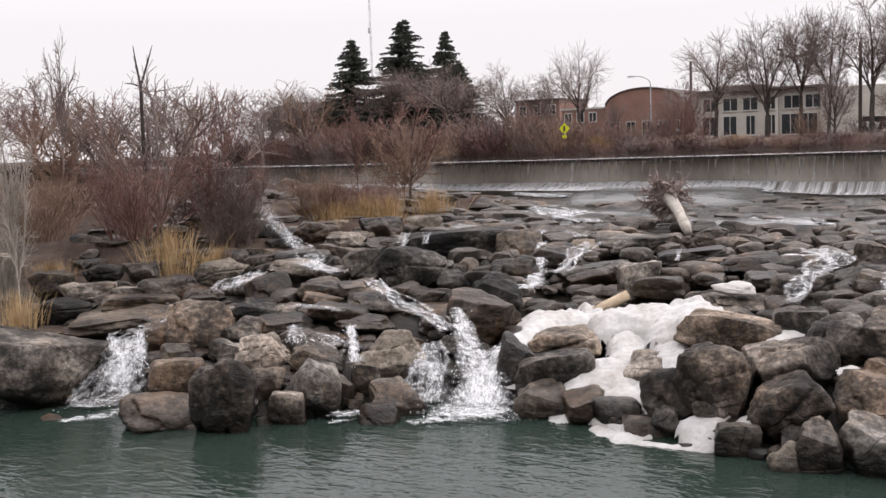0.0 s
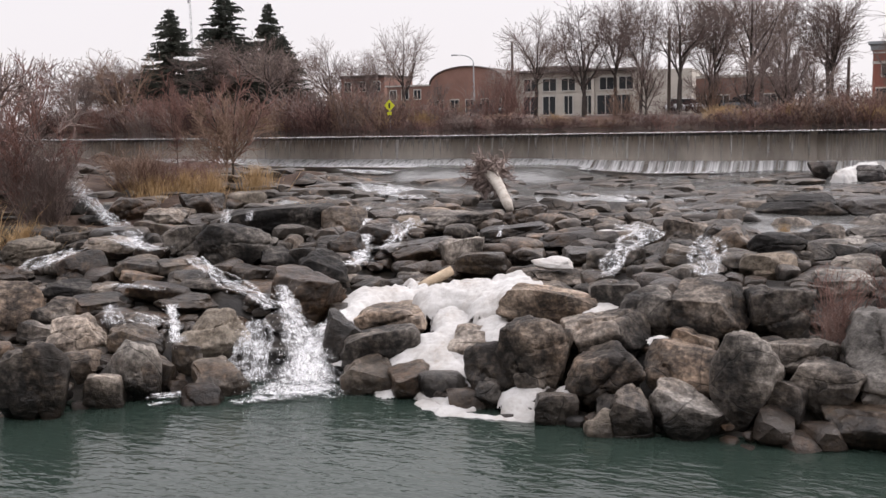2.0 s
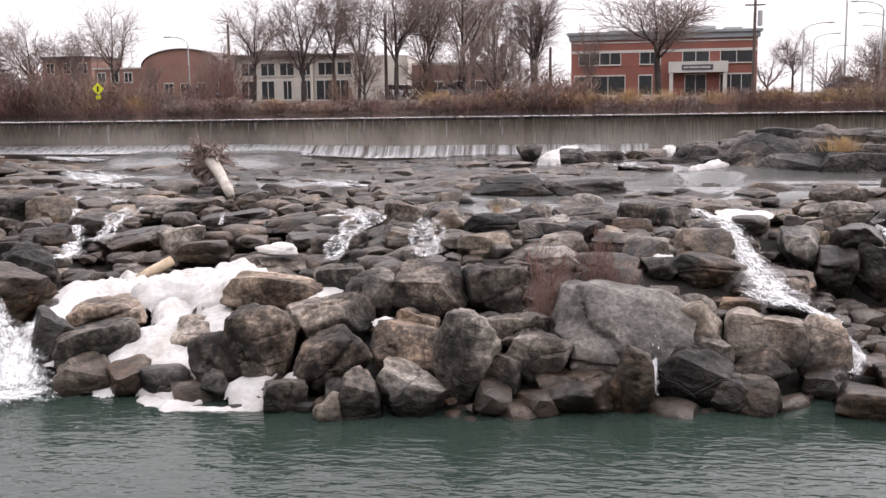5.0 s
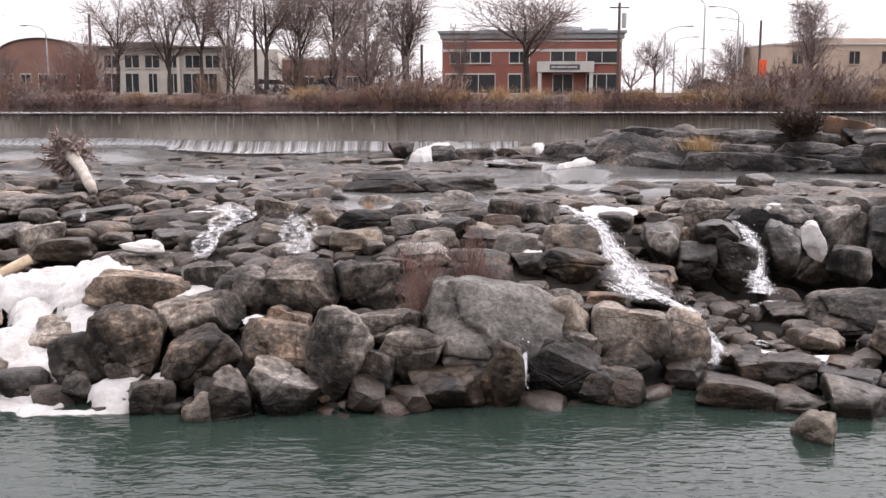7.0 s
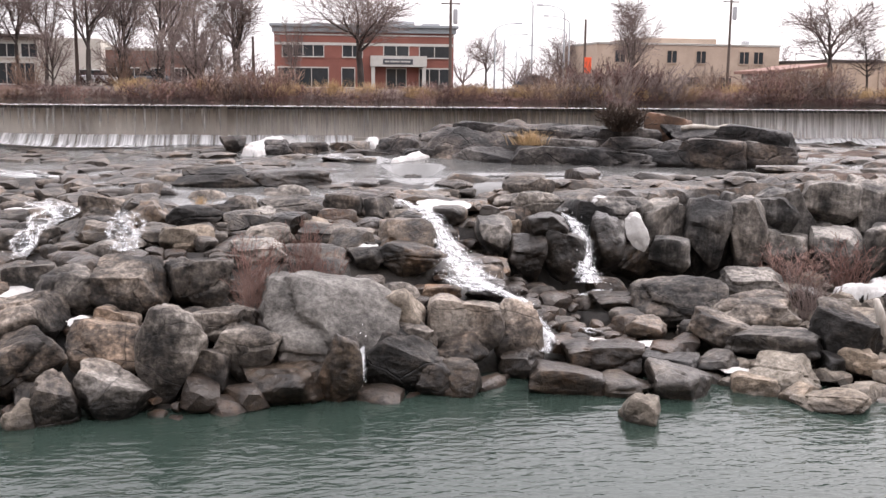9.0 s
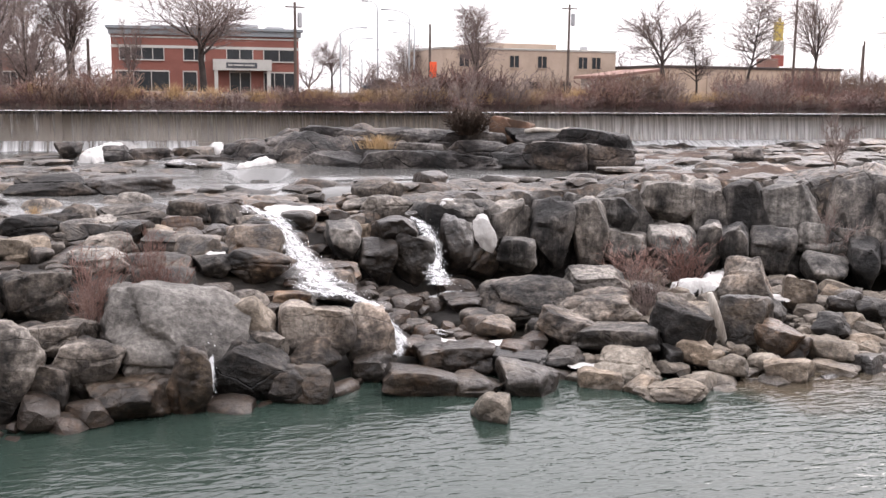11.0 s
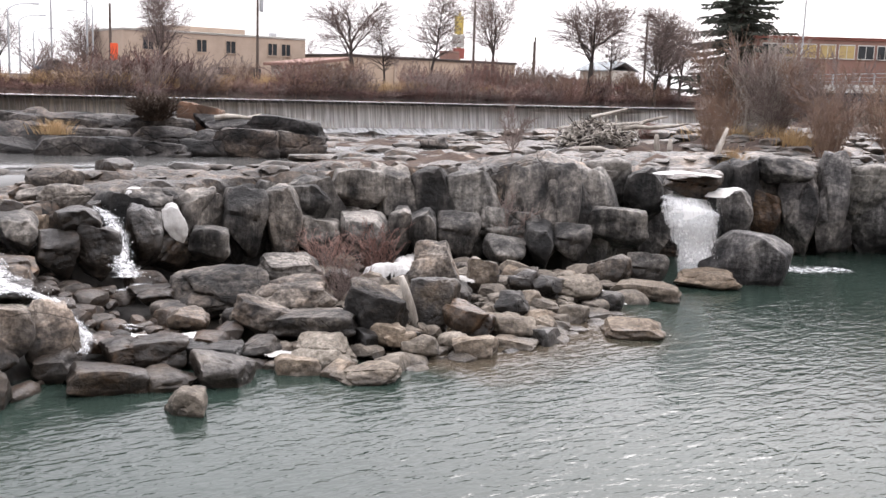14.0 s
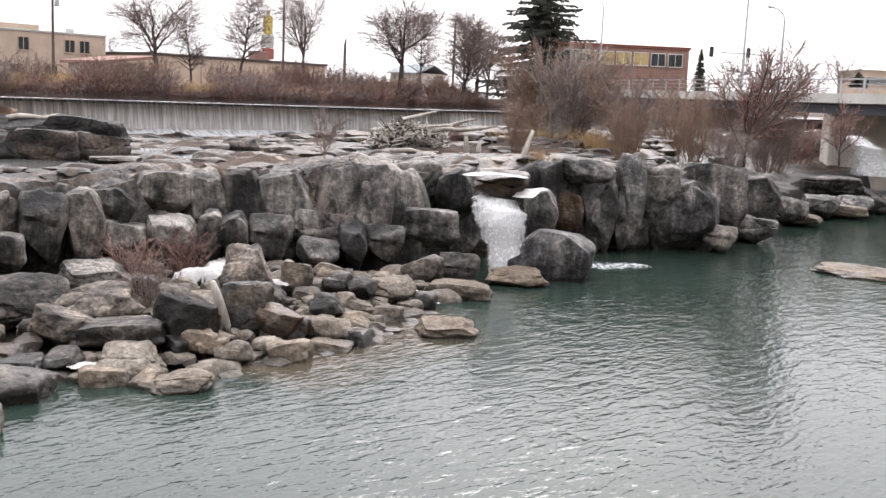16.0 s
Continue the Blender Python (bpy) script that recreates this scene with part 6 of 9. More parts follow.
while cx < 47:
    ww = rim_rng.uniform(1.0, 1.9)
    if cx < 8.7 or 25.2 < cx < 28.2:          # left open for the falls
        cx += 0.6
        continue
    cz, cy2 = float(np.interp(cx, CLIFF_X, CLIFF_Z)), float(np.interp(cx, CLIFF_X, CLIFF_Y)) + 1.25
    foot = 0.5 if cx < 24 else -0.2
    mid = foot + (cz - foot) * rim_rng.uniform(0.4, 0.6)
    face = math.degrees(math.atan2(float(np.interp(cx + 1, CLIFF_X, CLIFF_Y) - np.interp(cx - 1, CLIFF_X, CLIFF_Y)), 2.0))
    if rim_rng.rand() < 0.72:
        cliff_block(rim_rng.randint(50), round(cx, 2), cy2 + 0.5, foot - 0.2, ww * 1.2, 1.8, cz - foot + 0.26, face + rim_rng.uniform(-7, 7))
    else:
        cliff_block(rim_rng.randint(50), round(cx, 2), cy2 + 0.55, mid - 0.1, ww * 1.2, 1.8, cz - mid + 0.16, face + rim_rng.uniform(-8, 8))
        cliff_block(rim_rng.randint(50), round(cx, 2), cy2 + 0.45, foot - 0.2, ww * 1.16, 1.7, mid - foot + 0.3, face + rim_rng.uniform(-8, 8), M_CLIFF if cx > 10 else M_WET)
    cx += ww * 0.86


# ---- streams and snow ----
def stream(rows, seed, mat=M_FOAM):
    """Running water: a broken white sheet, and drops thrown up where it falls."""
    ob = empty("cascade", 0, 0, 0)
    for x, y, z, w in rows:
        keep_clear.append((x, y, w * 0.5))
    strands = [(0.0, 1.0)] if mat in (M_FALL, M_PLUNGE) else [(-0.36, 0.42), (0.05, 0.5), (0.4, 0.36)]    # running water splits round the stones
    for n, (off, share) in enumerate(strands):
        braid = []
        for i, (x, y, z, w) in enumerate(rows):
            k = np.array([y, -x]) / math.hypot(x, y) * w * (off + (0.22 * math.sin(i * 2.3 + n * 2.1 + seed) if n or off else 0.0))
            braid.append((x + k[0], y + k[1], z + 0.03 * math.sin(i * 3.1 + n), w * share))
        ribbon("water_sheet", braid, mat, 15 if share == 1.0 else 9, 0.09, 0.05, 0.09, seed + 37 * n, 0.12).parent = ob
    veil = ribbon("water_veil", [(x, y, z, w * 1.5) for x, y, z, w in rows], M_LACE, 15, 0.07, 0.04, 0.07, seed + 500, 0.12, 0.6)
    veil.parent = ob
    r = np.random.RandomState(seed + 300)
    vs, fs = [], []
    for (x0, y0, z0, w0), (x1, y1, z1, w1) in zip(rows, rows[1:]):
        for _ in range(int(40 * (w0 + w1) * max(0.15, z0 - z1))):
            t = r.rand()
            side = np.clip(r.normal() * 0.34, -0.42, 0.42) * (w0 + (w1 - w0) * t)
            c = np.array([x0 + (x1 - x0) * t, y0 + (y1 - y0) * t, z0 + (z1 - z0) * t])
            k = np.array([y0, -x0, 0]) / math.hypot(x0, y0)
            c = c + k * side + np.array([0, -0.15, 0.14]) + r.normal(size=3) * 0.07
            s = r.uniform(0.004, 0.011)
            b = len(vs)
            vs += [c + (s, 0, -s), c + (-s * 0.6, s, -s), c + (-s * 0.6, -s, -s), c + (0, 0, s * r.uniform(1, 3))]
            fs += [(b, b + 1, b + 3), (b + 1, b + 2, b + 3), (b + 2, b, b + 3)]
    if fs:
        o = new("spray", mesh_of("spray", vs, fs, M_SPRAY))
        o.parent = ob
        tagged(o, "flung white drops", kind="stuff")
    return tagged(ob, "white foaming water tumbling between the rocks", "cascade", "cascades")


def snow(rows, seed, thick=0.2, rise=0.0):
    ob = drift("snow_patch", rows, M_SNOW, thick, seed + 40, rise=rise)
    return tagged(ob, "patch of old dirty snow and ice lying on the rocks", "snow", "snow patches")


def splash(rows, seed):
    ob = ribbon("foam_patch", rows, M_SPLASH, 11, 0.02, 0.0, 0.02, seed + 80)
    return tagged(ob, "spreading white foam on the pool", "foam", "foam patches")


stream([(-20.90, 18.60, 1.57, 0.40), (-21.00, 17.90, 1.41, 0.71), (-20.97, 17.46, 1.31, 0.91), (-20.73, 17.03, 0.85, 1.25), (-20.50, 16.59, 0.38, 1.53), (-20.30, 16.11, 0.05, 2.02), (-19.83, 15.28, 0.05, 1.81)], 1, M_LACE)
stream([(-28.54, 30.84, 3.78, 0.51), (-26.57, 29.23, 3.34, 0.62), (-25.07, 28.23, 2.95, 0.63), (-23.34, 27.04, 2.60, 0.80), (-21.48, 25.55, 2.38, 0.82), (-20.29, 24.20, 2.29, 0.70)], 2, M_LACE)
stream([(-21.31, 23.06, 2.30, 0.63), (-21.51, 22.25, 2.17, 1.03), (-21.42, 21.07, 1.96, 0.84)], 3)
stream([(-17.09, 22.76, 2.25, 0.41), (-16.21, 22.10, 2.13, 0.61), (-15.53, 21.71, 1.95, 0.65), (-14.80, 21.52, 1.75, 0.76), (-14.16, 21.34, 1.58, 0.66), (-13.26, 20.89, 1.34, 0.61)], 4)
stream([(-14.13, 22.39, 1.84, 0.50), (-13.58, 21.83, 1.67, 0.57), (-13.07, 21.24, 1.22, 0.78), (-12.54, 20.67, 0.81, 1.13), (-11.97, 20.11, 0.43, 1.56), (-11.65, 19.41, 0.09, 2.14), (-11.42, 18.65, 0.05, 2.80), (-11.21, 18.07, 0.05, 2.37)], 5, M_FALL)
stream([(-11.75, 21.63, 1.28, 0.47), (-11.83, 21.18, 1.14, 0.59), (-11.81, 20.53, 0.91, 0.79), (-11.66, 19.77, 0.53, 1.15), (-11.39, 19.08, 0.07, 1.36)], 6, M_FALL)
stream([(-13.45, 20.30, 1.22, 0.68), (-13.16, 19.72, 0.97, 0.79), (-12.88, 19.14, 0.45, 0.85), (-12.54, 18.59, 0.09, 0.75)], 7, M_LACE)
stream([(-16.71, 19.01, 1.65, 0.34), (-15.86, 18.08, 1.35, 0.46)], 8, M_LACE)
stream([(-15.75, 18.69, 1.48, 0.54), (-15.43, 18.76, 1.40, 0.68), (-15.06, 18.75, 1.19, 0.40)], 9)
stream([(-15.46, 19.66, 1.67, 0.33), (-14.98, 19.14, 1.25, 0.38), (-14.51, 18.61, 0.83, 0.39)], 10, M_FALL)
stream([(-13.60, 18.07, 0.14, 0.25), (-13.50, 17.72, 0.05, 0.74), (-14.16, 17.18, 0.05, 0.74)], 11)
stream([(-21.33, 24.85, 2.38, 0.91), (-19.40, 23.73, 2.31, 1.02), (-18.67, 23.58, 2.28, 0.67)], 12)
stream([(-17.92, 20.30, 1.84, 0.45), (-16.69, 20.33, 1.83, 0.38), (-15.98, 20.32, 1.81, 0.29)], 13)
stream([(-15.11, 29.56, 2.69, 0.44), (-14.52, 28.22, 2.34, 0.60), (-13.98, 26.85, 2.00, 0.74), (-13.37, 25.52, 1.90, 0.83), (-12.98, 24.07, 1.97, 0.91)], 14, M_FALL)
stream([(-13.48, 29.68, 2.67, 0.73), (-13.16, 28.25, 2.58, 0.69), (-12.76, 26.84, 2.48, 0.56), (-12.59, 25.93, 2.30, 0.48), (-12.83, 25.50, 2.25, 0.41)], 15)
stream([(-20.20, 29.06, 2.95, 0.28), (-19.07, 27.27, 2.77, 0.33), (-17.92, 25.49, 2.74, 0.24)], 16, M_LACE)
stream([(-18.81, 28.37, 3.00, 0.23), (-17.65, 26.44, 2.89, 0.25)], 17, M_LACE)
stream([(-10.19, 28.75, 2.59, 0.14), (-9.77, 27.24, 2.44, 0.19)], 18, M_LACE)
stream([(-6.26, 28.19, 2.79, 0.96), (-5.42, 26.44, 2.81, 1.05), (-5.36, 25.44, 2.67, 0.87), (-5.58, 24.84, 2.54, 0.57), (-5.72, 24.63, 2.48, 0.48), (-5.56, 23.60, 2.35, 0.54), (-5.45, 22.56, 2.19, 0.59)], 19)
stream([(-3.65, 25.44, 2.86, 0.57), (-3.52, 24.39, 2.74, 0.74), (-3.34, 23.34, 2.55, 0.81), (-3.26, 22.28, 2.35, 0.75)], 20, M_LACE)
stream([(-21.74, 41.97, 2.93, 1.58), (-19.22, 40.31, 2.81, 1.99), (-18.94, 37.54, 2.74, 0.94)], 21)
stream([(-17.35, 33.44, 2.67, 1.26), (-15.08, 32.51, 2.55, 0.80)], 22)
stream([(-10.22, 39.43, 2.68, 1.81), (-7.91, 37.57, 2.65, 1.28)], 23)
stream([(3.16, 27.14, 2.89, 0.46), (3.55, 26.60, 2.80, 0.60), (3.90, 25.89, 2.64, 0.73), (3.90, 24.91, 2.54, 0.73), (4.02, 23.91, 2.15, 0.94), (4.25, 22.89, 1.78, 1.30), (4.39, 21.87, 1.60, 1.37), (4.82, 21.78, 1.43, 0.87), (5.29, 21.58, 1.24, 0.62), (5.50, 21.09, 0.93, 0.56), (5.72, 20.66, 0.61, 0.48), (5.45, 20.27, 0.30, 0.33)], 24, M_FALL)
stream([(7.67, 27.84, 2.57, 0.32), (8.08, 27.88, 2.37, 0.42), (8.12, 26.80, 2.19, 0.53), (8.04, 25.75, 1.80, 0.66), (7.77, 24.76, 1.38, 0.64), (7.63, 23.72, 1.15, 0.97)], 25, M_FALL)
stream([(3.51, 21.58, 1.78, 0.73), (4.25, 21.47, 1.58, 1.10), (4.77, 21.55, 1.46, 0.74)], 26)
stream([(6.47, 20.98, 0.71, 0.37), (6.98, 20.81, 0.62, 0.37)], 27)
stream([(1.61, 19.84, 1.11, 0.09), (1.62, 19.48, 0.62, 0.15), (1.48, 19.13, 0.15, 0.26)], 28, M_FALL)
snow([(-11.74, 21.43, 1.18, 0.35), (-11.83, 22.27, 1.39, 0.62), (-11.58, 22.94, 1.51, 0.80), (-11.12, 23.33, 1.56, 0.86), (-10.68, 23.41, 1.54, 0.57)], 1, 0.16, 0.40)
snow([(-9.73, 22.68, 1.78, 0.69), (-9.02, 22.97, 1.86, 0.82), (-7.90, 22.71, 1.92, 0.88), (-7.06, 22.20, 1.99, 0.52)], 2, 0.20, 0.40)
snow([(-9.34, 22.33, 1.44, 0.46), (-8.92, 21.40, 1.16, 0.67), (-8.75, 20.65, 0.87, 1.00), (-8.45, 20.06, 0.57, 0.85), (-7.96, 19.42, 0.27, 0.82), (-7.76, 18.69, 0.06, 0.56)], 3, 0.16, 0.40)
snow([(-8.95, 20.63, 0.86, 0.88), (-9.50, 20.28, 0.62, 0.70), (-9.79, 19.98, 0.42, 0.37)], 4, 0.14, 0.40)
snow([(-9.83, 20.06, 0.47, 0.27), (-9.57, 19.45, 0.13, 0.27)], 5, 0.08, 0.12)
snow([(-8.54, 19.07, 0.04, 0.28), (-7.74, 18.64, 0.04, 0.38), (-6.97, 18.55, 0.05, 0.38), (-6.36, 18.68, 0.05, 0.44), (-5.89, 18.89, 0.26, 0.44), (-5.49, 19.11, 0.54, 0.44), (-5.18, 19.29, 0.75, 0.27)], 6, 0.11, 0.12)
snow([(-6.67, 19.27, 0.42, 0.34), (-6.31, 19.10, 0.38, 0.56), (-6.27, 18.77, 0.12, 0.44)], 7, 0.13, 0.40)
snow([(-8.23, 22.31, 1.46, 0.40), (-7.71, 21.19, 1.28, 0.55), (-7.16, 20.72, 1.25, 0.49), (-6.54, 20.61, 1.36, 0.24)], 8, 0.13, 0.40)
snow([(-7.02, 20.70, 1.16, 0.29), (-6.91, 20.36, 1.02, 0.22)], 9, 0.08, 0.12)
snow([(-5.42, 22.04, 1.91, 0.33), (-5.46, 21.26, 1.70, 0.42), (-5.49, 20.72, 1.50, 0.24)], 10, 0.08, 0.12)
snow([(-5.42, 20.84, 1.56, 0.24), (-5.01, 20.97, 1.68, 0.29), (-4.58, 21.19, 1.81, 0.24)], 11, 0.08, 0.12)
snow([(-3.85, 20.39, 1.53, 0.25), (-3.76, 20.07, 1.39, 0.20)], 12, 0.08, 0.12)
snow([(-10.98, 20.72, 0.77, 0.26), (-11.11, 20.21, 0.55, 0.26)], 13, 0.08, 0.12)
boulder(3, -7.55, 25.2, 2.02, 1.15, 0.6, 0.34, 8, M_SNOW, 14)
snow([(-6.96, 29.45, 2.59, 0.51), (-6.34, 29.34, 2.68, 0.27)], 15, 0.04, 0.12)
snow([(4.38, 29.09, 2.79, 0.49), (4.67, 28.35, 2.77, 0.64), (5.08, 28.37, 2.80, 0.48)], 16, 0.08, 0.12)
snow([(9.26, 28.30, 2.95, 0.36), (9.53, 28.34, 2.91, 0.30)], 17, 0.10, 0.12)
snow([(13.55, 29.16, 2.78, 0.47), (13.97, 29.09, 2.62, 0.61)], 18, 0.05, 0.12)
snow([(1.91, 24.49, 2.40, 0.27), (2.12, 24.02, 2.33, 0.27)], 19, 0.05, 0.12)
stream([(-26.58, 50.08, 3.17, 2.84), (-22.81, 47.28, 3.11, 2.05)], 59)
stream([(-19.90, 39.80, 2.88, 1.74), (-16.27, 36.16, 2.78, 1.11)], 60)
stream([(25.95, 23.30, 2.60, 1.00), (25.45, 22.40, 2.52, 1.75), (25.25, 22.06, 2.22, 1.85), (25.35, 22.01, 1.74, 1.55), (25.68, 22.10, 1.03, 1.15), (25.95, 22.1, 0.10, 1.35)], 65, M_PLUNGE)
stream([(61.96, 25.85, 4.60, 1.50), (59.91, 24.20, 4.10, 2.16), (60.59, 23.72, 3.20, 2.39), (60.82, 23.85, 2.25, 2.55)], 67, M_FALL)
stream([(1.82, 42.01, 3.13, 1.41), (2.82, 40.75, 3.05, 1.14)], 68)
snow([(-0.96, 44.69, 3.38, 0.50), (0.17, 49.85, 3.46, 0.78), (1.47, 55.13, 3.50, 0.61)], 53, 0.35)
snow([(4.04, 44.37, 3.62, 0.20), (5.21, 54.70, 3.27, 0.49)], 54, 0.3)
snow([(4.83, 41.07, 3.11, 0.28), (5.80, 41.60, 3.34, 0.42)], 55, 0.2)
snow([(8.13, 20.93, 0.53, 0.31), (8.39, 20.88, 0.52, 0.34)], 56, 0.05)
snow([(9.33, 19.59, 0.39, 0.25), (9.41, 19.33, 0.32, 0.32)], 57, 0.05)
snow([(12.58, 25.46, 0.93, 0.32), (13.18, 26.06, 0.91, 0.26)], 58, 0.2)
snow([(15.09, 24.53, 0.85, 0.36), (15.68, 24.45, 0.83, 0.43), (17.71, 26.41, 0.77, 0.29)], 59, 0.25)
snow([(6.94, 21.19, 0.54, 0.38), (7.28, 21.19, 0.52, 0.26)], 60, 0.05)
snow([(11.76, 20.35, 0.70, 0.27), (11.87, 19.53, 0.61, 0.26)], 61, 0.06)
snow([(20.19, 21.16, 0.56, 0.23), (19.92, 20.39, 0.39, 0.36), (20.26, 20.04, 0.25, 0.23)], 62, 0.08)
snow([(24.23, 22.33, 3.62, 0.29), (25.07, 22.29, 3.66, 0.41), (25.86, 21.93, 3.56, 0.49)], 63, 0.05)
snow([(25.92, 21.62, 2.92, 0.34), (26.7, 21.95, 3.06, 0.36), (27.2, 21.85, 3.1, 0.24)], 64, 0.05)
snow([(26.06, 21.52, -0.21, 0.19), (27.38, 21.65, -0.31, 0.16)], 65, 0.05)
snow([(16.72, 22.77, 0.80, 0.19), (16.61, 22.23, 0.80, 0.16)], 66, 0.05)
snow([(16.93, 28.68, 2.36, 0.19), (17.30, 28.63, 2.40, 0.15)], 67, 0.05)
snow([(14.28, 28.69, 0.93, 0.25), (14.60, 28.76, 1.08, 0.18)], 68, 0.3)
splash([(-20.05, 14.28, 0.03, 0.48), (-19.35, 15.14, 0.03, 0.99), (-19.39, 16.61, 0.03, 0.64)], 1)
splash([(-12.59, 17.54, 0.03, 0.42), (-11.67, 18.63, 0.04, 1.52), (-10.92, 19.87, 0.03, 0.78)], 2)
splash([(-14.31, 16.84, 0.03, 0.38), (-13.90, 17.13, 0.03, 0.51), (-13.67, 17.65, 0.03, 0.26)], 3)
splash([(30.01, 22.40, 0.03, 1.27), (30.86, 21.60, 0.03, 2.76), (32.66, 20.81, 0.03, 1.53)], 4)
splash([(25.19, 22.41, 0.03, 0.38), (26.20, 22.28, 0.03, 0.58)], 5)
splash([(7.39, 24.26, 0.82, 0.29), (8.30, 24.94, 0.82, 0.60), (8.84, 25.29, 0.82, 0.30)], 6)


# ---- loose stones ----
rng = np.random.RandomState(11)


def free(x, y, r):
    return all((x - a) ** 2 + (y - b) ** 2 > (c * 0.8 + r) ** 2 for a, b, c in keep_clear)


small, slabs, singles = [], [], 0
while len(small) < 1500:
    x = rng.uniform(-27, 30)
    y = np.interp(x, SHORE_X, SHORE_Y) + rng.uniform(-0.2, 9) ** 1.0
    if x > 7 and y > np.interp(x, CLIFF_X, CLIFF_Y) - 0.4:
        continue
    w = float(rng.choice((0.28, 0.4, 0.55, 0.8), p=(0.3, 0.35, 0.23, 0.12))) * rng.uniform(0.8, 1.2)
    if not free(x, y, w * 0.2):
        continue
    z = float(land(x, y)) - 0.2 - 0.12 * w
    row = (x, y, z, w * 1.15, w * rng.uniform(0.75, 1.1), w * rng.uniform(0.45, 0.75), rng.uniform(0, 6.28), rng.randint(0, 50))
    if w > 0.5 and singles < 125:
        singles += 1
        pale = x > 10 and rng.rand() < 0.6
        rock("stone", int(row[7]), x, y, z, row[3], row[4], row[5] * 1.1, math.degrees(row[6]), M_TAN if pale else M_ROCK,
             "loose tan stone at the water's edge" if pale else "loose dark basalt stone wedged among the boulders", "loose stones")
    else:
        small.append(row)
# stones left of the pool rubble take the dark colour as painted gap shade
joined_rocks("loose_stones", [r for r in small if r[0] <= 9], PEBBLES, M_WET, "many small stones between the boulders, coloured dark for the shade there", "stones")
joined_rocks("loose_stones", [r for r in small if r[0] > 9], PEBBLES, M_TAN, "many small pale stones along the pool edge", "stones")
while len(slabs) < 1500:
    x, y = rng.uniform(-34, 56), rng.uniform(24, 50)
    lz = float(land(x, y))
    if lz < 2.0 or (x > 6 and y < np.interp(x, CLIFF_X, CLIFF_Y) + 0.6):
        continue
    if (2 < x < 17 and 33.6 < y < 40.2 and rng.rand() < 0.985) or (4 < x < 20 and 40 < y < 47):
        continue
    flat = float(ease(2.35, 2.8, lz))             # lumps on the slope, plates on the shelf
    w = rng.uniform(0.35, 1.0 + 0.3 * flat) * (1.2 if y > 33 else 1.0)
    if not free(x, y, 0.1):
        continue
    slabs.append((x, y, lz - 0.16 + 0.06 * rng.rand(), w * 1.2, w * 0.9, w * rng.uniform(0.16, 0.36) * (2.0 - flat), rng.normal() * 0.6, rng.randint(0, 50)))
joined_rocks("rock_slabs", [s for s in slabs if s[1] < 28], STONES, M_SHELF, "flat dark basalt slabs with water running between them", "rock slabs")
joined_rocks("rock_slabs", [s for s in slabs if s[1] >= 28], PEBBLES, M_SHELF, "low flat basalt slabs below the weir", "rock slabs")

slope = 0
while slope < 165:                             # broken chunks on the upper slope
    x, y = rng.uniform(-27, 10), rng.uniform(22, 35)
    lz = float(land(x, y))
    w = rng.uniform(0.5, 1.3)
    if lz < 1.2 or lz > 3.2 or not free(x, y, w * 0.25):
        continue
    slope += 1
    keep_clear.append((x, y, w * 0.3))
    rock("stone", rng.randint(0, 50), x, y, lz - 0.22, w * 1.15, w * rng.uniform(0.7, 1.0), w * rng.uniform(0.4, 0.62), rng.uniform(0, 360), (M_ROCK, M_BROWN, M_WET, M_TAN)[rng.choice(4, p=(0.4, 0.3, 0.2, 0.1))],
         "loose dark basalt stone wedged among the boulders", "slope stones")

# ---- trees and bushes ----
TREES = [tree_meshes(10 + s, 12.0, 9.2, 0.30, 5 + s % 3, M_TWIG, M_BARK, (0.3, 0.2, 0.34, 0.24, 0.28, 0.36)[s], 0.016, 0.7 + 0.06 * s, 1.35) for s in range(6)]
PARK_TREES = [park_tree_meshes(300 + s, 12.0, 8.0, 0.22) for s in range(4)]
FAR_TREES = [tree_meshes(20 + s, 12.0, 9.0, 0.34, 5, M_TWIG, M_TWIG, 0.12, 0.03, 0.7, 0.55) for s in range(4)]
LOW_TREES = [tree_meshes(30 + s, 7.0, 5.5, 0.2, 6, M_TWIG, M_BARK, 0.1, 0.014, 0.9) for s in range(4)]
SHRUB_TREES = [tree_meshes(35 + s, 7.0, 6.0, 0.085, 9, M_TWIG, M_TWIG, 0.035, 0.0085, 0.95, 1.0) for s in range(4)]
SMALL_TREES = [tree_meshes(40 + s, 5.0, 3.6, 0.07, 5, M_TWIGRED, M_BARK, 0.16, 0.006, 0.7, 0.8) for s in range(3)]
SPRUCES = [spruce_meshes(60 + s, 12.0, 8.2, (0.22, 0.35, 0.2, 0.45)[s]) for s in range(4)]
WILLOWS = [shrub_meshes(70 + s, 4.0, 4.0, 60, M_TWIG, 3, 0.026, 0.007, 0.6) for s in range(6)]
THICKETS = [shrub_meshes(90 + s, 3.0, 5.0, 27, M_TWIG, 2, 0.026, 0.02, 0.5, 1) for s in range(5)]
BUSHES = [shrub_meshes(110 + s, 1.5, 1.5, 34, M_TWIGPINK, 2, 0.010, 0.0045, 0.38) for s in range(4)]
JUNIPER = shrub_meshes(120, 1.4, 1.6, 110, M_JUNIPER, 3, 0.02, 0.012, 0.9, 2)
REEDS = [grass_mesh(130 + s, 1.1, 1.5, 420, M_STRAW, 0.007) for s in range(4)]
recoloured = {}


def toned(meshes, mat):
    """The same meshes in another twig colour."""
    out = []
    for me in meshes:
        key = (me.name, mat.name)
        if key not in recoloured:
            c = me.copy()
            c.name = me.name.split(".")[0]
            c.materials.clear()
            c.materials.append(mat)
            recoloured[key] = c
        out.append(recoloured[key])
    return out


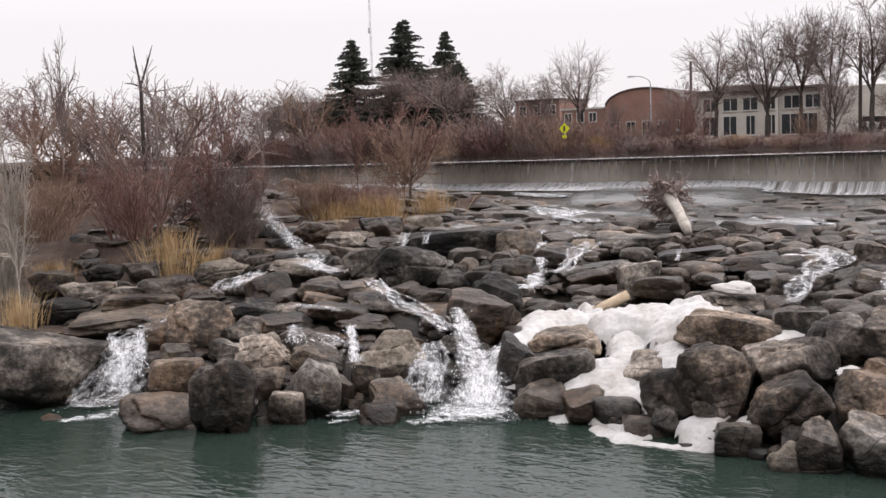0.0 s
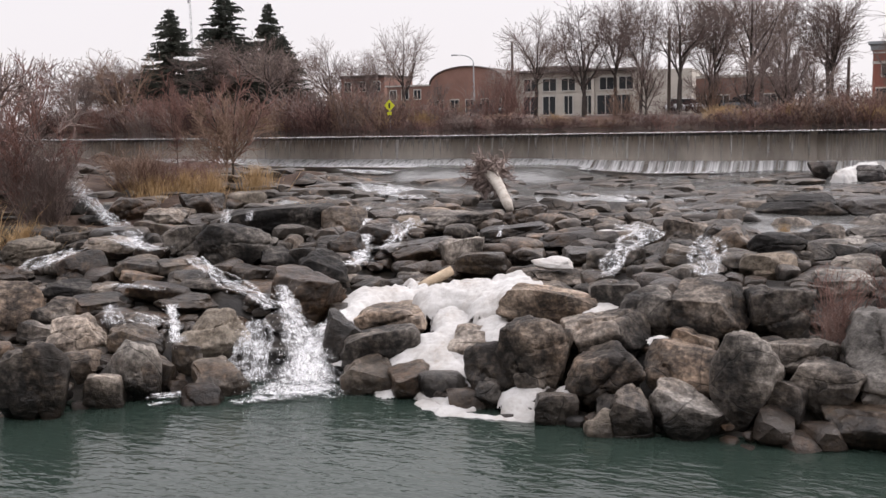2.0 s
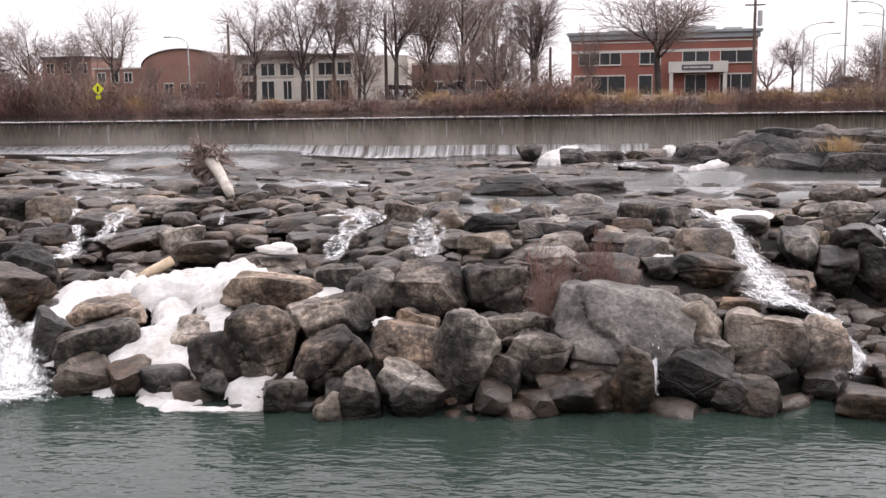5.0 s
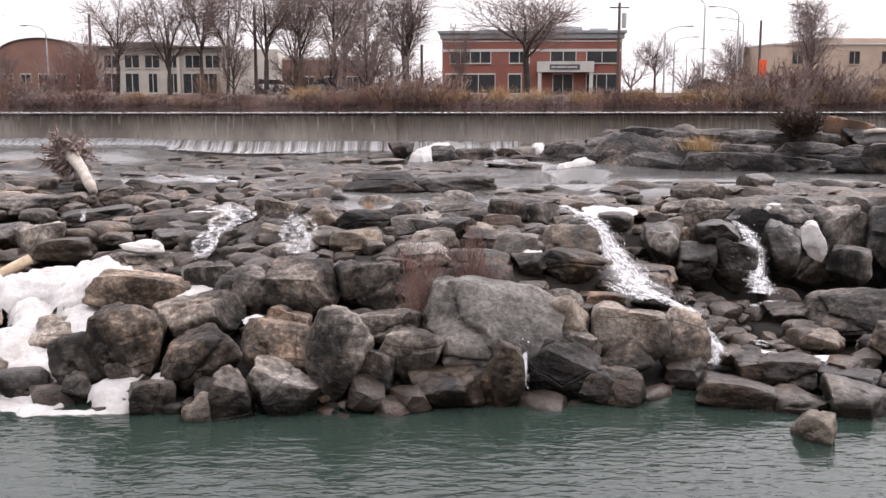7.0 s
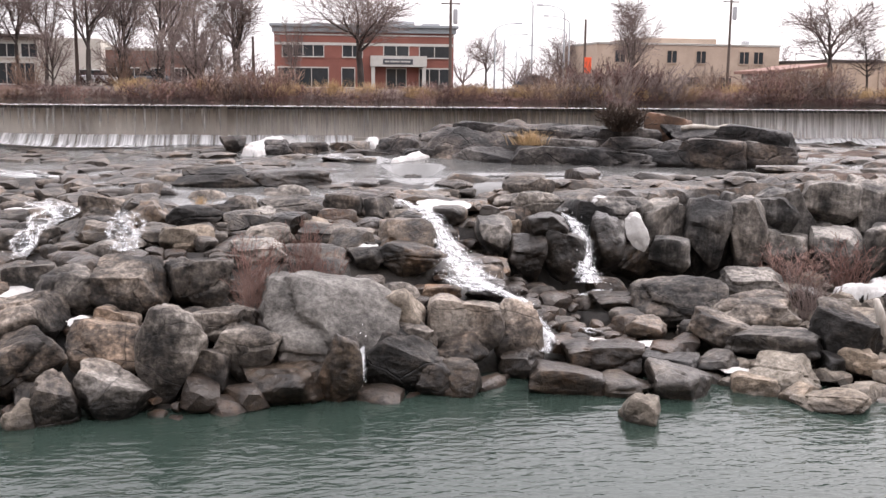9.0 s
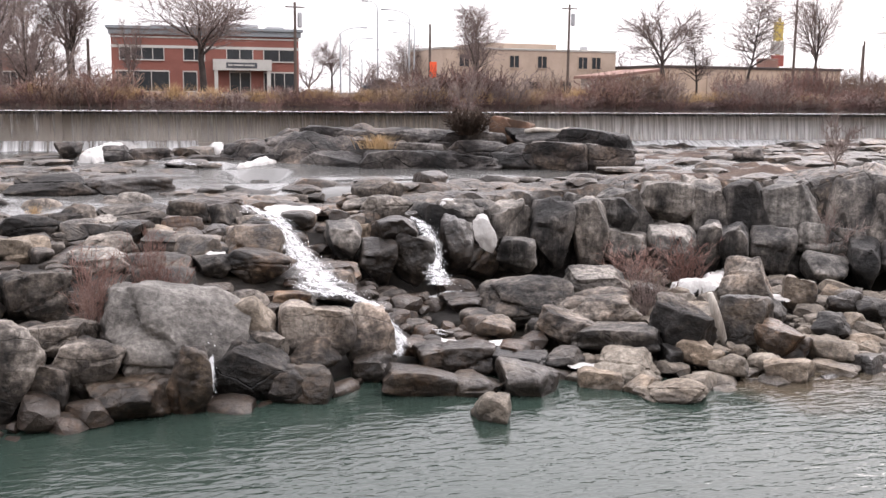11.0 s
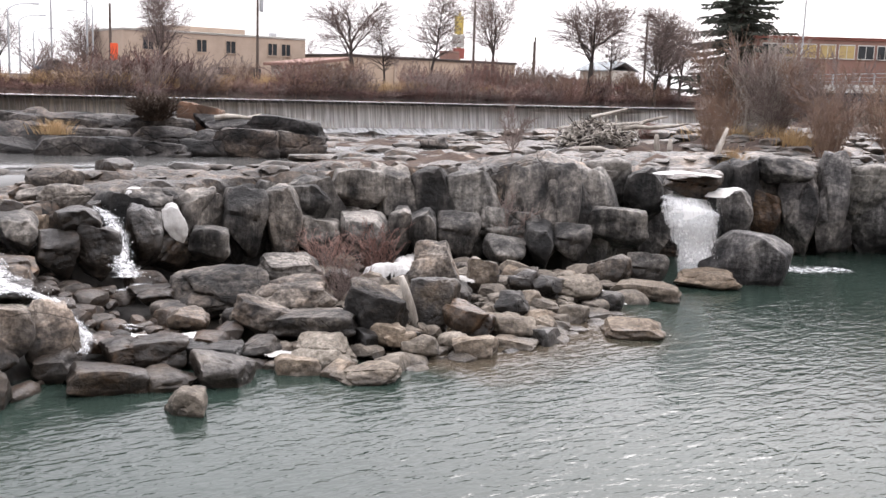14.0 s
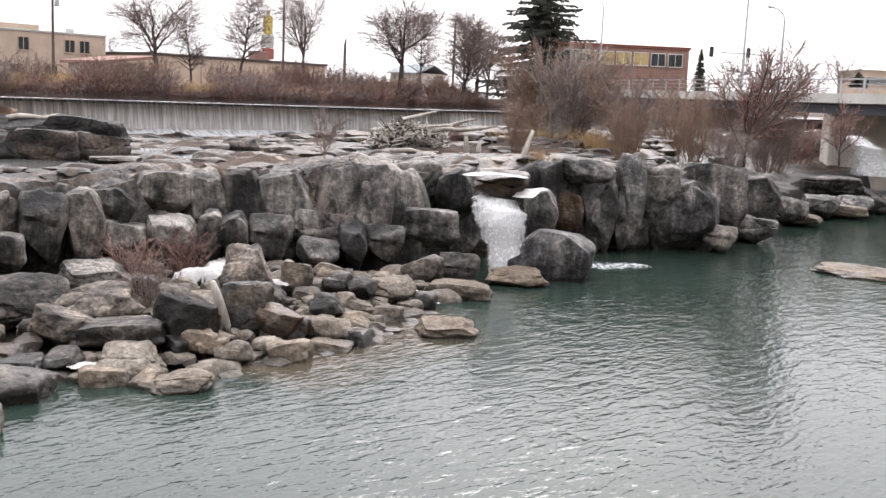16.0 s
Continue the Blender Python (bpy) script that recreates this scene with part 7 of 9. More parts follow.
def ground_z(x, y):
    return float(bank_z(np.array(x), np.array(y))) if y > float(dam_y(np.array(x))) else None


def on_bank(x, y, z):
    g = ground_z(x, y)
    return (z, 0.0) if g is None else (g - 0.05, z - g)


def big_tree(x, y, z, w, h, k):
    g, up = on_bank(x, y, z)
    H = h + max(0, up)
    plant("bare_tree", TREES[k], x, y, g, (x * 53 + k * 60) % 360, (w / 8.0, w / 8.0, H / 12.0), "tall leafless deciduous tree on the far bank", "tree", "far bank trees")


def park_tree(x, y, z, w, h, k):
    g, up = on_bank(x, y, z)
    plant("bare_tree", TREES[k] if k in (0, 2, 5) else PARK_TREES[k % 4], x, y, g, (x * 53 + k * 60) % 360, (w / 8.0, w / 8.0, (h + max(0, up)) / 12.0), "tall leafless tree with a straight trunk on the far bank", "tree", "far bank trees")


def grey_tree(x, y, z, w, h, k):
    g, up = on_bank(x, y, z)
    plant("bare_tree", toned(FAR_TREES[k % 4], (M_TWIGRED, M_TWIG, M_TWIGTAN)[k % 3]), x, y, g, (x * 53 + k * 60) % 360, (w * 1.2 / 8.0, w * 1.2 / 8.0, (h + up) / 12.0), "leafless tree in the hazy far tree line", "tree", "distant trees")


def low_tree(x, y, z, w, h, k):
    g, up = on_bank(x, y, z)
    plant("bare_tree", LOW_TREES[k], x, y, g, (x * 31 + k * 70) % 360, (w / 5.5, w / 5.5, (h + up) / 7.0), "low spreading leafless tree on the far bank", "tree", "far bank trees")


def small_tree(x, y, z, w, h, k):
    plant("small_tree", SMALL_TREES[k], x, y, z - 0.1, k * 80, (w / 3.6, w / 3.6, h / 5.0), "small leafless reddish tree rooted among rocks", "tree")


def thin_tree(x, y, z, w, h, k):
    plant("small_tree", toned(SMALL_TREES[k], M_TWIG), x, y, float(land(x, y)) - 0.1, 40, (w / 3.6, w / 3.6, h / 5.0), "thin grey leafless sapling on the cliff top", "tree")


def sapling(x, y, z, w, h, k):
    plant("sapling", toned(SMALL_TREES[(k + 1) % 3], M_TWIGPALE if k == 0 else M_TWIG), x, y, z - 0.1, 120 * k, (w * 1.3 / 3.6, w * 1.3 / 3.6, h / 5.0), "slender pale leafless sapling by the water" if k == 0 else "slender bare sapling above the shrubs", "tree")


def spruce(x, y, z, w, h, k):
    g, up = on_bank(x, y, z)
    plant("spruce_tree", SPRUCES[k], x, y, g, k * 77, (w / 5.0, w / 5.0, (h + up) / 12.0), "dark green spruce tree with drooping branches", "tree", "spruces")


def cedar(x, y, z, w, h):
    g, up = on_bank(x, y, z)
    plant("cedar_tree", SPRUCES[2], x, y, g, 200, (w * 1.3 / 5.0, w * 1.3 / 5.0, (h + up) / 12.0), "dense dark green evergreen beside the spruces", "tree", "spruces")


def willow(x, y, z, w, h, k, mat):
    plant("willow_shrub", toned(WILLOWS[k], mat), x, y, z - 0.1, k * 50, (w / 4.0, w / 4.0, h / 4.0), "leafless multi-stemmed shrub, a tangle of fine twigs", "shrub", "riverside shrubs")


def red_bush(x, y, z, w, h, k):
    plant("red_stem_bush", BUSHES[k], x, y, z - 0.1, k * 70, (w / 1.5, w / 1.5, h / 1.5), "leafless red-stemmed bush among the rocks", "shrub", "red-stemmed bushes")


def pale_bush(x, y, z, w, h, k):
    plant("dry_bush", toned(BUSHES[k], M_TWIG), x, y, z - 0.1, 30, (w / 1.5, w / 1.5, h / 1.5), "pale grey leafless bush on the rubble", "shrub")


def spit_tree(x, y, z, w, h, k, mat):
    plant("river_shrub_tree", toned(SHRUB_TREES[k], mat), x, y, z - 0.1, k * 65, (w / 5.5, w / 5.5, h / 7.0), "tall leafless shrubby tree on the rocky spit", "tree", "spit trees")


def shrub_tree(x, y, z, w, h, k, mat):
    plant("river_shrub_tree", toned(SHRUB_TREES[k], mat), x, y, z - 0.1, k * 85, (w / 5.5, w / 5.5, h / 7.0), "rounded leafless shrubby tree at the water's edge", "tree", "riverside shrubs")


def dark_shrub(x, y, z, w, h):
    plant("juniper_shrub", JUNIPER, x, y, z - 0.2, 10, (w / 1.35, w / 1.35, h / 1.75), "dark rusty juniper shrub on the rock island", "shrub")


def reeds(x, y, z, w, h, k, s=1.0):
    plant("dry_grass_clump", (REEDS[k],), x, y, z - 0.1, k * 90, (w / 1.3, w / 1.3, h / 1.1), "clump of tall straw-coloured dry grass", "grass", "dry grass clumps")


def dead_tree(x, y, z, w, h):
    r = np.random.RandomState(5)
    segs, p = [], np.zeros(3)
    top = h
    q = np.array([0.1, 0, top * 0.72])
    segs.append((p, q, 0.10, 0.065, 0))
    for dx, dz, rad in ((-0.25, 1.0, 0.05), (0.3, 1.0, 0.05), (-0.7, 0.75, 0.035), (0.05, 0.86, 0.03)):
        a = q + np.array([0, 0, -0.1 * rad])
        b = np.array([dx * w * 0.6, r.normal() * 0.2, top * (0.72 + 0.28 * (dz - 0.72) / 0.28)])
        m = (a + b) / 2 + np.array([dx * 0.12, 0, 0.05])
        segs += [(a, m, rad, rad * 0.75, 1), (m, b, rad * 0.75, 0.012, 1)]
        e = m + np.array([dx * 0.3, r.normal() * 0.2, 0.35])
        segs.append((m, e, rad * 0.4, 0.008, 1))
    plant("dead_tree", (tubes("trunk", [s[:4] for s in segs], M_BARK, 6),), x, y, z - 0.2, 0, 1.0, "broken bare dead tree trunk above the shrubs", "tree")


big_tree(-28.49, 90.00, 6.23, 6.04, 9.62, 0)
big_tree(-23.34, 88.00, 6.24, 6.59, 10.08, 1)
big_tree(-21.30, 91.00, 6.35, 5.20, 10.72, 2)
big_tree(-18.61, 89.00, 6.29, 4.55, 10.63, 3)
big_tree(-15.41, 90.00, 5.99, 6.61, 12.96, 4)
big_tree(-12.62, 92.00, 5.93, 5.17, 12.66, 5)
big_tree(-9.26, 89.00, 5.88, 6.47, 13.20, 0)
big_tree(-7.14, 96.00, 6.06, 4.82, 11.25, 1)
low_tree(-5.67, 78.00, 4.92, 4.57, 7.23, 1)
low_tree(-11.19, 78.00, 4.99, 3.29, 5.18, 0)
big_tree(-3.23, 96.00, 6.47, 5.35, 10.05, 2)
low_tree(-8.60, 79.00, 5.07, 3.98, 5.97, 2)
big_tree(-13.55, 95.00, 5.14, 4.81, 10.79, 1)
big_tree(-9.00, 94.00, 5.14, 5.26, 11.67, 4)
low_tree(-5.82, 76.00, 4.77, 4.67, 5.30, 2)
big_tree(-45.12, 97.00, 6.81, 6.55, 9.77, 3)
big_tree(-74.19, 135.00, 10.29, 8.58, 8.49, 4)
big_tree(-68.31, 135.00, 8.89, 4.63, 8.00, 5)
low_tree(-42.42, 100.00, 6.46, 3.02, 3.93, 2)
big_tree(8.08, 98.00, 5.10, 10.02, 11.60, 5)
low_tree(1.26, 80.00, 5.00, 2.63, 6.68, 3)
big_tree(-3.72, 98.00, 5.21, 6.00, 10.92, 3)
big_tree(38.06, 135.00, 6.36, 6.01, 7.81, 1)
big_tree(28.77, 140.00, 6.38, 5.17, 8.59, 4)
big_tree(35.18, 99.00, 5.93, 4.68, 9.47, 1)
low_tree(-17.10, 84.00, 5.58, 4.29, 5.49, 3)
low_tree(-29.27, 84.00, 5.78, 4.46, 5.45, 2)
low_tree(-4.18, 80.00, 5.40, 4.46, 5.57, 0)
park_tree(55.88, 97.07, 5.90, 9.36, 11.35, 0)
park_tree(61.89, 100.46, 5.90, 5.31, 8.78, 3)
park_tree(60.71, 89.32, 5.90, 6.39, 11.50, 4)
park_tree(63.54, 82.33, 5.90, 4.95, 10.59, 2)
park_tree(72.29, 77.52, 5.90, 8.04, 11.69, 5)
park_tree(82.24, 84.62, 5.90, 5.31, 10.59, 1)
park_tree(81.24, 77.09, 5.90, 4.75, 10.21, 3)
park_tree(88.16, 81.41, 5.90, 6.94, 9.49, 2)
park_tree(39.27, 111.27, 5.90, 6.07, 10.98, 1)
park_tree(81.35, 76.98, 5.90, 6.48, 9.81, 4)
park_tree(87.48, 79.19, 5.90, 5.31, 8.68, 0)
grey_tree(-93.39, 67.10, 5.81, 6.21, 9.09, 0)
grey_tree(-95.66, 63.83, 5.97, 6.40, 8.00, 1)
grey_tree(-94.96, 73.37, 5.94, 4.68, 7.68, 2)
grey_tree(-91.28, 74.77, 5.81, 5.58, 8.74, 3)
grey_tree(-88.48, 78.07, 5.64, 5.25, 8.74, 4)
grey_tree(-87.42, 82.20, 5.80, 4.81, 8.35, 5)
grey_tree(-82.75, 84.12, 5.76, 5.91, 8.67, 0)
grey_tree(-79.79, 86.94, 5.60, 5.25, 7.88, 1)
grey_tree(-74.65, 88.79, 5.80, 5.81, 8.52, 2)
grey_tree(-74.93, 93.73, 6.14, 4.01, 6.35, 3)
grey_tree(-108.46, 71.67, 6.31, 7.96, 7.60, 0)
grey_tree(-111.38, 79.77, 6.13, 8.39, 8.77, 1)
grey_tree(-114.17, 87.76, 5.94, 8.82, 8.82, 2)
grey_tree(-101.44, 82.89, 5.79, 8.02, 8.75, 3)
grey_tree(-103.71, 91.04, 5.59, 8.45, 8.83, 4)
grey_tree(-105.44, 99.53, 5.36, 8.88, 9.44, 5)
grey_tree(-92.59, 94.08, 5.23, 8.08, 8.82, 0)
grey_tree(-93.73, 102.64, 4.99, 8.51, 8.90, 1)
grey_tree(-94.30, 111.46, 4.72, 8.94, 10.16, 2)
grey_tree(-82.53, 104.30, 4.67, 8.14, 7.92, 3)
grey_tree(148.86, 82.11, 8.54, 8.52, 5.20, 4)
grey_tree(151.66, 76.80, 8.79, 6.62, 4.73, 5)
grey_tree(154.05, 71.90, 9.00, 5.68, 5.20, 0)
grey_tree(151.32, 65.79, 9.09, 6.43, 5.97, 1)
spruce(-74.17, 97.00, 6.61, 7.89, 12.51, 0)
spruce(-66.66, 97.00, 6.22, 10.64, 14.41, 1)
spruce(-63.55, 101.00, 7.17, 6.26, 12.29, 2)
cedar(-58.73, 96.00, 6.78, 4.51, 8.46)
spruce(116.51, 95.00, 7.56, 14.64, 19.66, 3)
spruce(129.08, 76.41, 9.24, 2.51, 5.18, 2)
spruce(156.90, 65.44, 10.14, 2.37, 2.37, 0)
willow(-26.88, 27.21, 2.65, 3.21, 3.31, 5, M_TWIG)
willow(-27.40, 23.35, 3.42, 3.62, 3.11, 0, M_TWIGRED)
willow(-27.55, 19.92, 3.65, 3.04, 2.66, 3, M_TWIGTAN)
willow(-26.58, 27.64, 2.72, 2.14, 3.21, 2, M_TWIG)
willow(-26.18, 33.29, 3.23, 2.36, 1.77, 0, M_TWIGRED)
sapling(-27.31, 18.70, 1.36, 1.40, 6.98, 0)
shrub_tree(-30.04, 26.94, 2.83, 6.76, 6.87, 0, M_TWIG)
shrub_tree(-34.69, 26.25, 2.70, 4.61, 6.31, 1, M_TWIGTAN)
shrub_tree(-27.52, 27.28, 2.74, 3.68, 4.76, 2, M_TWIGRED)
shrub_tree(-26.41, 37.97, 3.38, 3.87, 4.51, 3, M_TWIGTAN)
willow(-30.32, 20.05, 1.72, 2.85, 3.87, 2, M_TWIGPALE)
willow(-26.78, 32.55, 3.28, 3.29, 2.23, 1, M_TWIGTAN)
willow(-25.94, 35.35, 3.24, 2.45, 1.91, 3, M_TWIGRED)
small_tree(-26.65, 38.89, 3.44, 3.81, 5.78, 0)
small_tree(-29.00, 38.00, 3.77, 1.86, 4.79, 1)
dead_tree(-31.64, 27.62, 4.87, 1.99, 5.73)
sapling(-31.93, 24.09, 5.69, 1.22, 5.34, 1)
reeds(-27.05, 24.43, 2.08, 2.04, 1.90, 0)
reeds(-25.25, 25.02, 2.13, 1.49, 1.00, 1)
reeds(-25.99, 17.71, 1.10, 1.24, 1.59, 2)
reeds(-29.55, 21.51, 1.93, 1.33, 1.02, 3)
reeds(-24.40, 34.00, 2.95, 1.40, 1.52, 0)
reeds(-24.32, 37.09, 3.02, 1.73, 1.53, 1)
reeds(-26.02, 32.33, 3.14, 2.32, 1.20, 2)
reeds(-25.36, 33.55, 3.10, 1.64, 1.41, 0)
reeds(-19.03, 32.19, 2.42, 1.25, 0.84, 1, 0.5)
red_bush(-0.48, 21.74, 1.55, 1.36, 1.48, 0)
red_bush(0.57, 21.94, 1.57, 1.00, 1.87, 1)
red_bush(1.07, 22.02, 1.56, 1.00, 1.06, 2)
red_bush(-0.59, 21.24, 1.41, 0.85, 0.97, 3)
red_bush(14.06, 25.71, 0.68, 1.99, 1.33, 0)
red_bush(15.56, 25.59, 0.63, 1.86, 1.61, 1)
pale_bush(12.35, 21.68, 0.65, 1.42, 1.56, 0)
dark_shrub(14.19, 40.59, 4.56, 1.68, 1.51)
thin_tree(20.80, 25.62, 3.86, 1.75, 2.76, 0)
spit_tree(44.09, 36.13, 3.30, 4.13, 6.67, 0, M_TWIGTAN)
spit_tree(44.27, 35.91, 3.50, 4.76, 6.10, 2, M_TWIG)
spit_tree(44.29, 30.90, 3.59, 3.91, 5.57, 0, M_TWIGTAN)
spit_tree(46.61, 34.51, 3.49, 3.88, 6.62, 3, M_TWIG)
spit_tree(43.85, 33.20, 3.41, 3.98, 6.07, 1, M_TWIG)
spit_tree(43.10, 29.10, 3.58, 3.77, 5.13, 2, M_TWIG)
spit_tree(42.67, 26.06, 3.45, 3.34, 4.60, 3, M_TWIGTAN)
spit_tree(44.63, 22.55, 3.42, 3.62, 6.55, 1, M_TWIG)
willow(44.27, 34.29, 3.33, 4.06, 6.49, 1, M_TWIGPALE)
willow(39.64, 27.07, 3.67, 2.41, 3.08, 4, M_TWIGTAN)
willow(41.30, 24.47, 3.45, 2.41, 4.01, 5, M_TWIGTAN)
small_tree(41.51, 22.03, 3.39, 4.45, 5.50, 1)
willow(44.69, 22.43, 3.29, 3.34, 3.90, 3, M_TWIG)
willow(40.29, 22.19, 3.40, 2.31, 2.31, 4, M_TWIG)
small_tree(55.17, 23.59, 3.30, 3.01, 4.01, 2)
willow(52.39, 24.88, 3.40, 3.55, 2.75, 5, M_TWIGRED)
willow(38.23, 32.23, 3.68, 2.23, 3.12, 2, M_TWIGTAN)
reeds(31.61, 27.65, 3.13, 0.70, 0.59, 2, 0.5)
reeds(32.62, 26.45, 3.21, 1.05, 1.05, 3, 0.8)
reeds(42.54, 34.87, 3.49, 3.98, 1.44, 0, 0.9)
reeds(42.05, 30.59, 3.54, 2.90, 1.45, 1)
reeds(-2.13, 28.97, 2.56, 0.41, 0.57, 1, 0.4)
reeds(10.31, 40.71, 3.86, 1.40, 0.66, 0, 0.5)
willow(39.71, 38.05, 3.37, 1.23, 1.44, 1, M_TWIGRED)


thin_tree(22.25, 27.56, 3.48, 1.5, 2.4, 0)
sapling(15.13, 43.44, 4.41, 1.2, 3.4, 1)


def bank_shrub(x, y, z, w, h, k):
    g, up = on_bank(x, y, z)
    plant("bank_thicket", toned(THICKETS[k], M_TWIG), x, y, g, k * 40, (w / 5.0, w / 6.0, (h + up) / 3.0), "dense leafless brush on the far river bank", "shrub", "bank brush")


for dx, k, mat in ((0.0, 0, M_TWIGRED), (1.4, 2, M_TWIGRED), (-1.6, 3, M_TWIG)):
    plant("bank_thicket", toned(THICKETS[k], mat), -28.9 + dx, 80.5 + 0.4 * k, 5.6, 50 * k, (0.75, 0.7, 1.7 - 0.3 * abs(dx)), "tall reddish leafless brush on the far river bank", "shrub", "bank brush")
bank_shrub(-42.10, 79.00, 5.00, 7.47, 5.48, 0)
bank_shrub(-46.99, 79.00, 5.13, 6.14, 4.86, 1)
bank_shrub(-38.59, 78.00, 5.08, 2.91, 3.49, 2)
bank_shrub(-45.25, 79.00, 4.84, 5.07, 4.56, 0)
bank_shrub(-48.75, 79.00, 4.88, 5.17, 4.13, 1)
def joined_brush(rows, mat, label):
    """Brush that nobody could count, as one mesh: rows of (index, x, y, z, turn, width scale, depth scale, height scale)."""
    vs, fs, n = [], [], 0
    for k, x, y, z, turn, sx, sy, sz in rows:
        c, t = math.cos(radians(turn)), math.sin(radians(turn))
        for me in THICKETS[k]:
            v = np.zeros(len(me.vertices) * 3)
            me.vertices.foreach_get("co", v)
            v = v.reshape(-1, 3) * (sx, sy, sz)
            vs.append(np.stack([v[:, 0] * c - v[:, 1] * t + x, v[:, 0] * t + v[:, 1] * c + y, v[:, 2] + z], 1))
            fs += [tuple(q + n for q in p.vertices) for p in me.polygons]
            n += len(v)
    return tagged(new("bank_brush", mesh_of("bank_brush", np.concatenate(vs), fs, mat)), label, "brush", kind="stuff")


low_brush = np.random.RandomState(31)
edge_rows = []
for bx in np.arange(-44, 92, 1.15):        # low dark brush down to the water
    yy = float(bank_y(np.array(bx))) - low_brush.uniform(0.1, 1.3)
    edge_rows.append((low_brush.randint(0, 5), bx, yy, min(ground_z(bx, yy), 4.95) - 0.05, low_brush.uniform(0, 360), low_brush.uniform(0.35, 0.6), 0.4, low_brush.uniform(0.18, 0.5)))
joined_brush(edge_rows[::2] + edge_rows[1::4], M_TWIGDARK, "low dark maroon brush at the water's edge")
joined_brush(edge_rows[3::4], M_TWIGRED, "low reddish brush at the water's edge")
for bx in (-18.2, -16.6, -15.4):           # a clump that screens the parked car
    plant("bank_thicket", toned(THICKETS[int(-bx) % 5], M_TWIGDARK), bx, 98.0, 5.8, bx * 50, (0.5, 0.5, 0.62), "dense dark brush beside the street", "shrub", "bank brush")
brush = np.random.RandomState(3)
bx = -95.0
while bx < 92:
    k = brush.randint(0, 5)
    zone = "gap" if -32 < bx < -5 or 1 < bx < 14 else "full"
    if zone == "gap" and brush.rand() < 0.4:
        bx += 0.8
        continue
    hh = brush.uniform(1.4, 2.8) if zone == "full" else brush.uniform(0.5, 1.7)
    if bx > 14:
        hh = 0.6 + 2.5 * float(ease(0.35, 0.7, fbm(np.array(bx * 0.16), np.array(3.0), 3, 60))) * brush.uniform(0.8, 1.15)
    if bx < -34:
        hh = brush.uniform(2.0, 4.0)
    yy = float(bank_y(np.array(bx))) - 0.5 + 5.0 * brush.rand() ** 2.2
    mat = (M_TWIG, M_TWIGRED, M_TWIGTAN, M_TWIGDARK)[brush.choice(4, p=(0.36, 0.3, 0.18, 0.16))]
    plant("bank_thicket", toned(THICKETS[k], mat), bx, yy, ground_z(bx, yy) - 0.1, brush.uniform(0, 360), (brush.uniform(0.6, 1.1), 0.8, hh / 3.0),
          "dense leafless brush on the far river bank", "shrub", "bank brush")
    bx += brush.uniform(0.4, 0.9)
back_rows = {}
for _ in range(60):                           # a second, taller row behind
    bx = brush.choice((brush.uniform(16, 92), brush.uniform(-36, -2)), p=(0.92, 0.08))
    yy = float(bank_y(np.array(bx))) + brush.uniform(3, 11)
    mat = (M_TWIG, M_TWIGRED, M_TWIGTAN)[brush.choice(3, p=(0.5, 0.35, 0.15))]
    back_rows.setdefault(mat, []).append((brush.randint(0, 5), bx, yy, ground_z(bx, yy) - 0.1, brush.uniform(0, 360), brush.uniform(0.35, 0.7), 0.6, brush.uniform(0.6, 1.3) * (1.0 if bx > 0 else 0.8)))
for mat, rows in back_rows.items():
    joined_brush(rows, mat, "tall leafless brush behind the river bank")
for _ in range(46):
    bx = brush.uniform(-60, 60)
    if bx < -5 and brush.rand() < 0.6:
        continue
    yy = float(bank_y(np.array(bx))) + brush.uniform(0.3, 1.6)
    plant("dry_grass_clump", (REEDS[brush.randint(0, 4)],), bx, yy, ground_z(bx, yy), brush.uniform(0, 360), (2.0, 1.4, brush.uniform(0.7, 1.3)), "straw-coloured dry grass along the far bank", "grass", "bank grass")
for _ in range(14):
    bx = brush.uniform(-100, -55)
    yy = float(bank_y(np.array(bx))) + brush.uniform(10, 24)
    plant("bare_tree", TREES[brush.randint(0, 6)], bx, yy, ground_z(bx, yy) - 0.05, brush.uniform(0, 360), (brush.uniform(0.8, 1.2), 1.0, brush.uniform(0.5, 0.85)), "leafless deciduous tree in a loose riverside row", "tree", "far bank trees")
for _ in range(44):
    bx = brush.uniform(-100, 95)
    yy = float(bank_y(np.array(bx))) + brush.uniform(40, 75)
    plant("bare_tree", FAR_TREES[brush.randint(0, 4)], bx * 1.4, yy + 25, 5.8, brush.uniform(0, 360), (brush.uniform(0.6, 1.0), 0.9, brush.uniform(0.35, 0.62)), "leafless tree among the far streets", "tree", "distant trees")


# ---- buildings across the river ----
def opening(parent, u, v, w, h, y, glass=M_GLASS, frame_mat=M_TRIM, cols=2):
    """A recessed window: frame, mullions and a dark pane."""
    win = empty("window", u, y, v)
    win.parent = parent
    bm = bmesh.new()
    t = 0.09
    box(bm, -w / 2 - t, w / 2 + t, -0.07, 0.05, h, h + t * 1.6)
    box(bm, -w / 2 - t, w / 2 + t, -0.10, 0.05, -t * 1.4, 0)
    box(bm, -w / 2 - t, -w / 2, -0.05, 0.05, 0, h)
    box(bm, w / 2, w / 2 + t, -0.05, 0.05, 0, h)
    for k in range(1, cols):
        c = -w / 2 + w * k / cols
        box(bm, c - 0.04, c + 0.04, -0.03, 0.05, 0, h)
    part("window_frame", bm, frame_mat, win)
    boxed("pane", (-w / 2, w / 2, 0.0, 0.04, 0, h), glass, win)
    return win


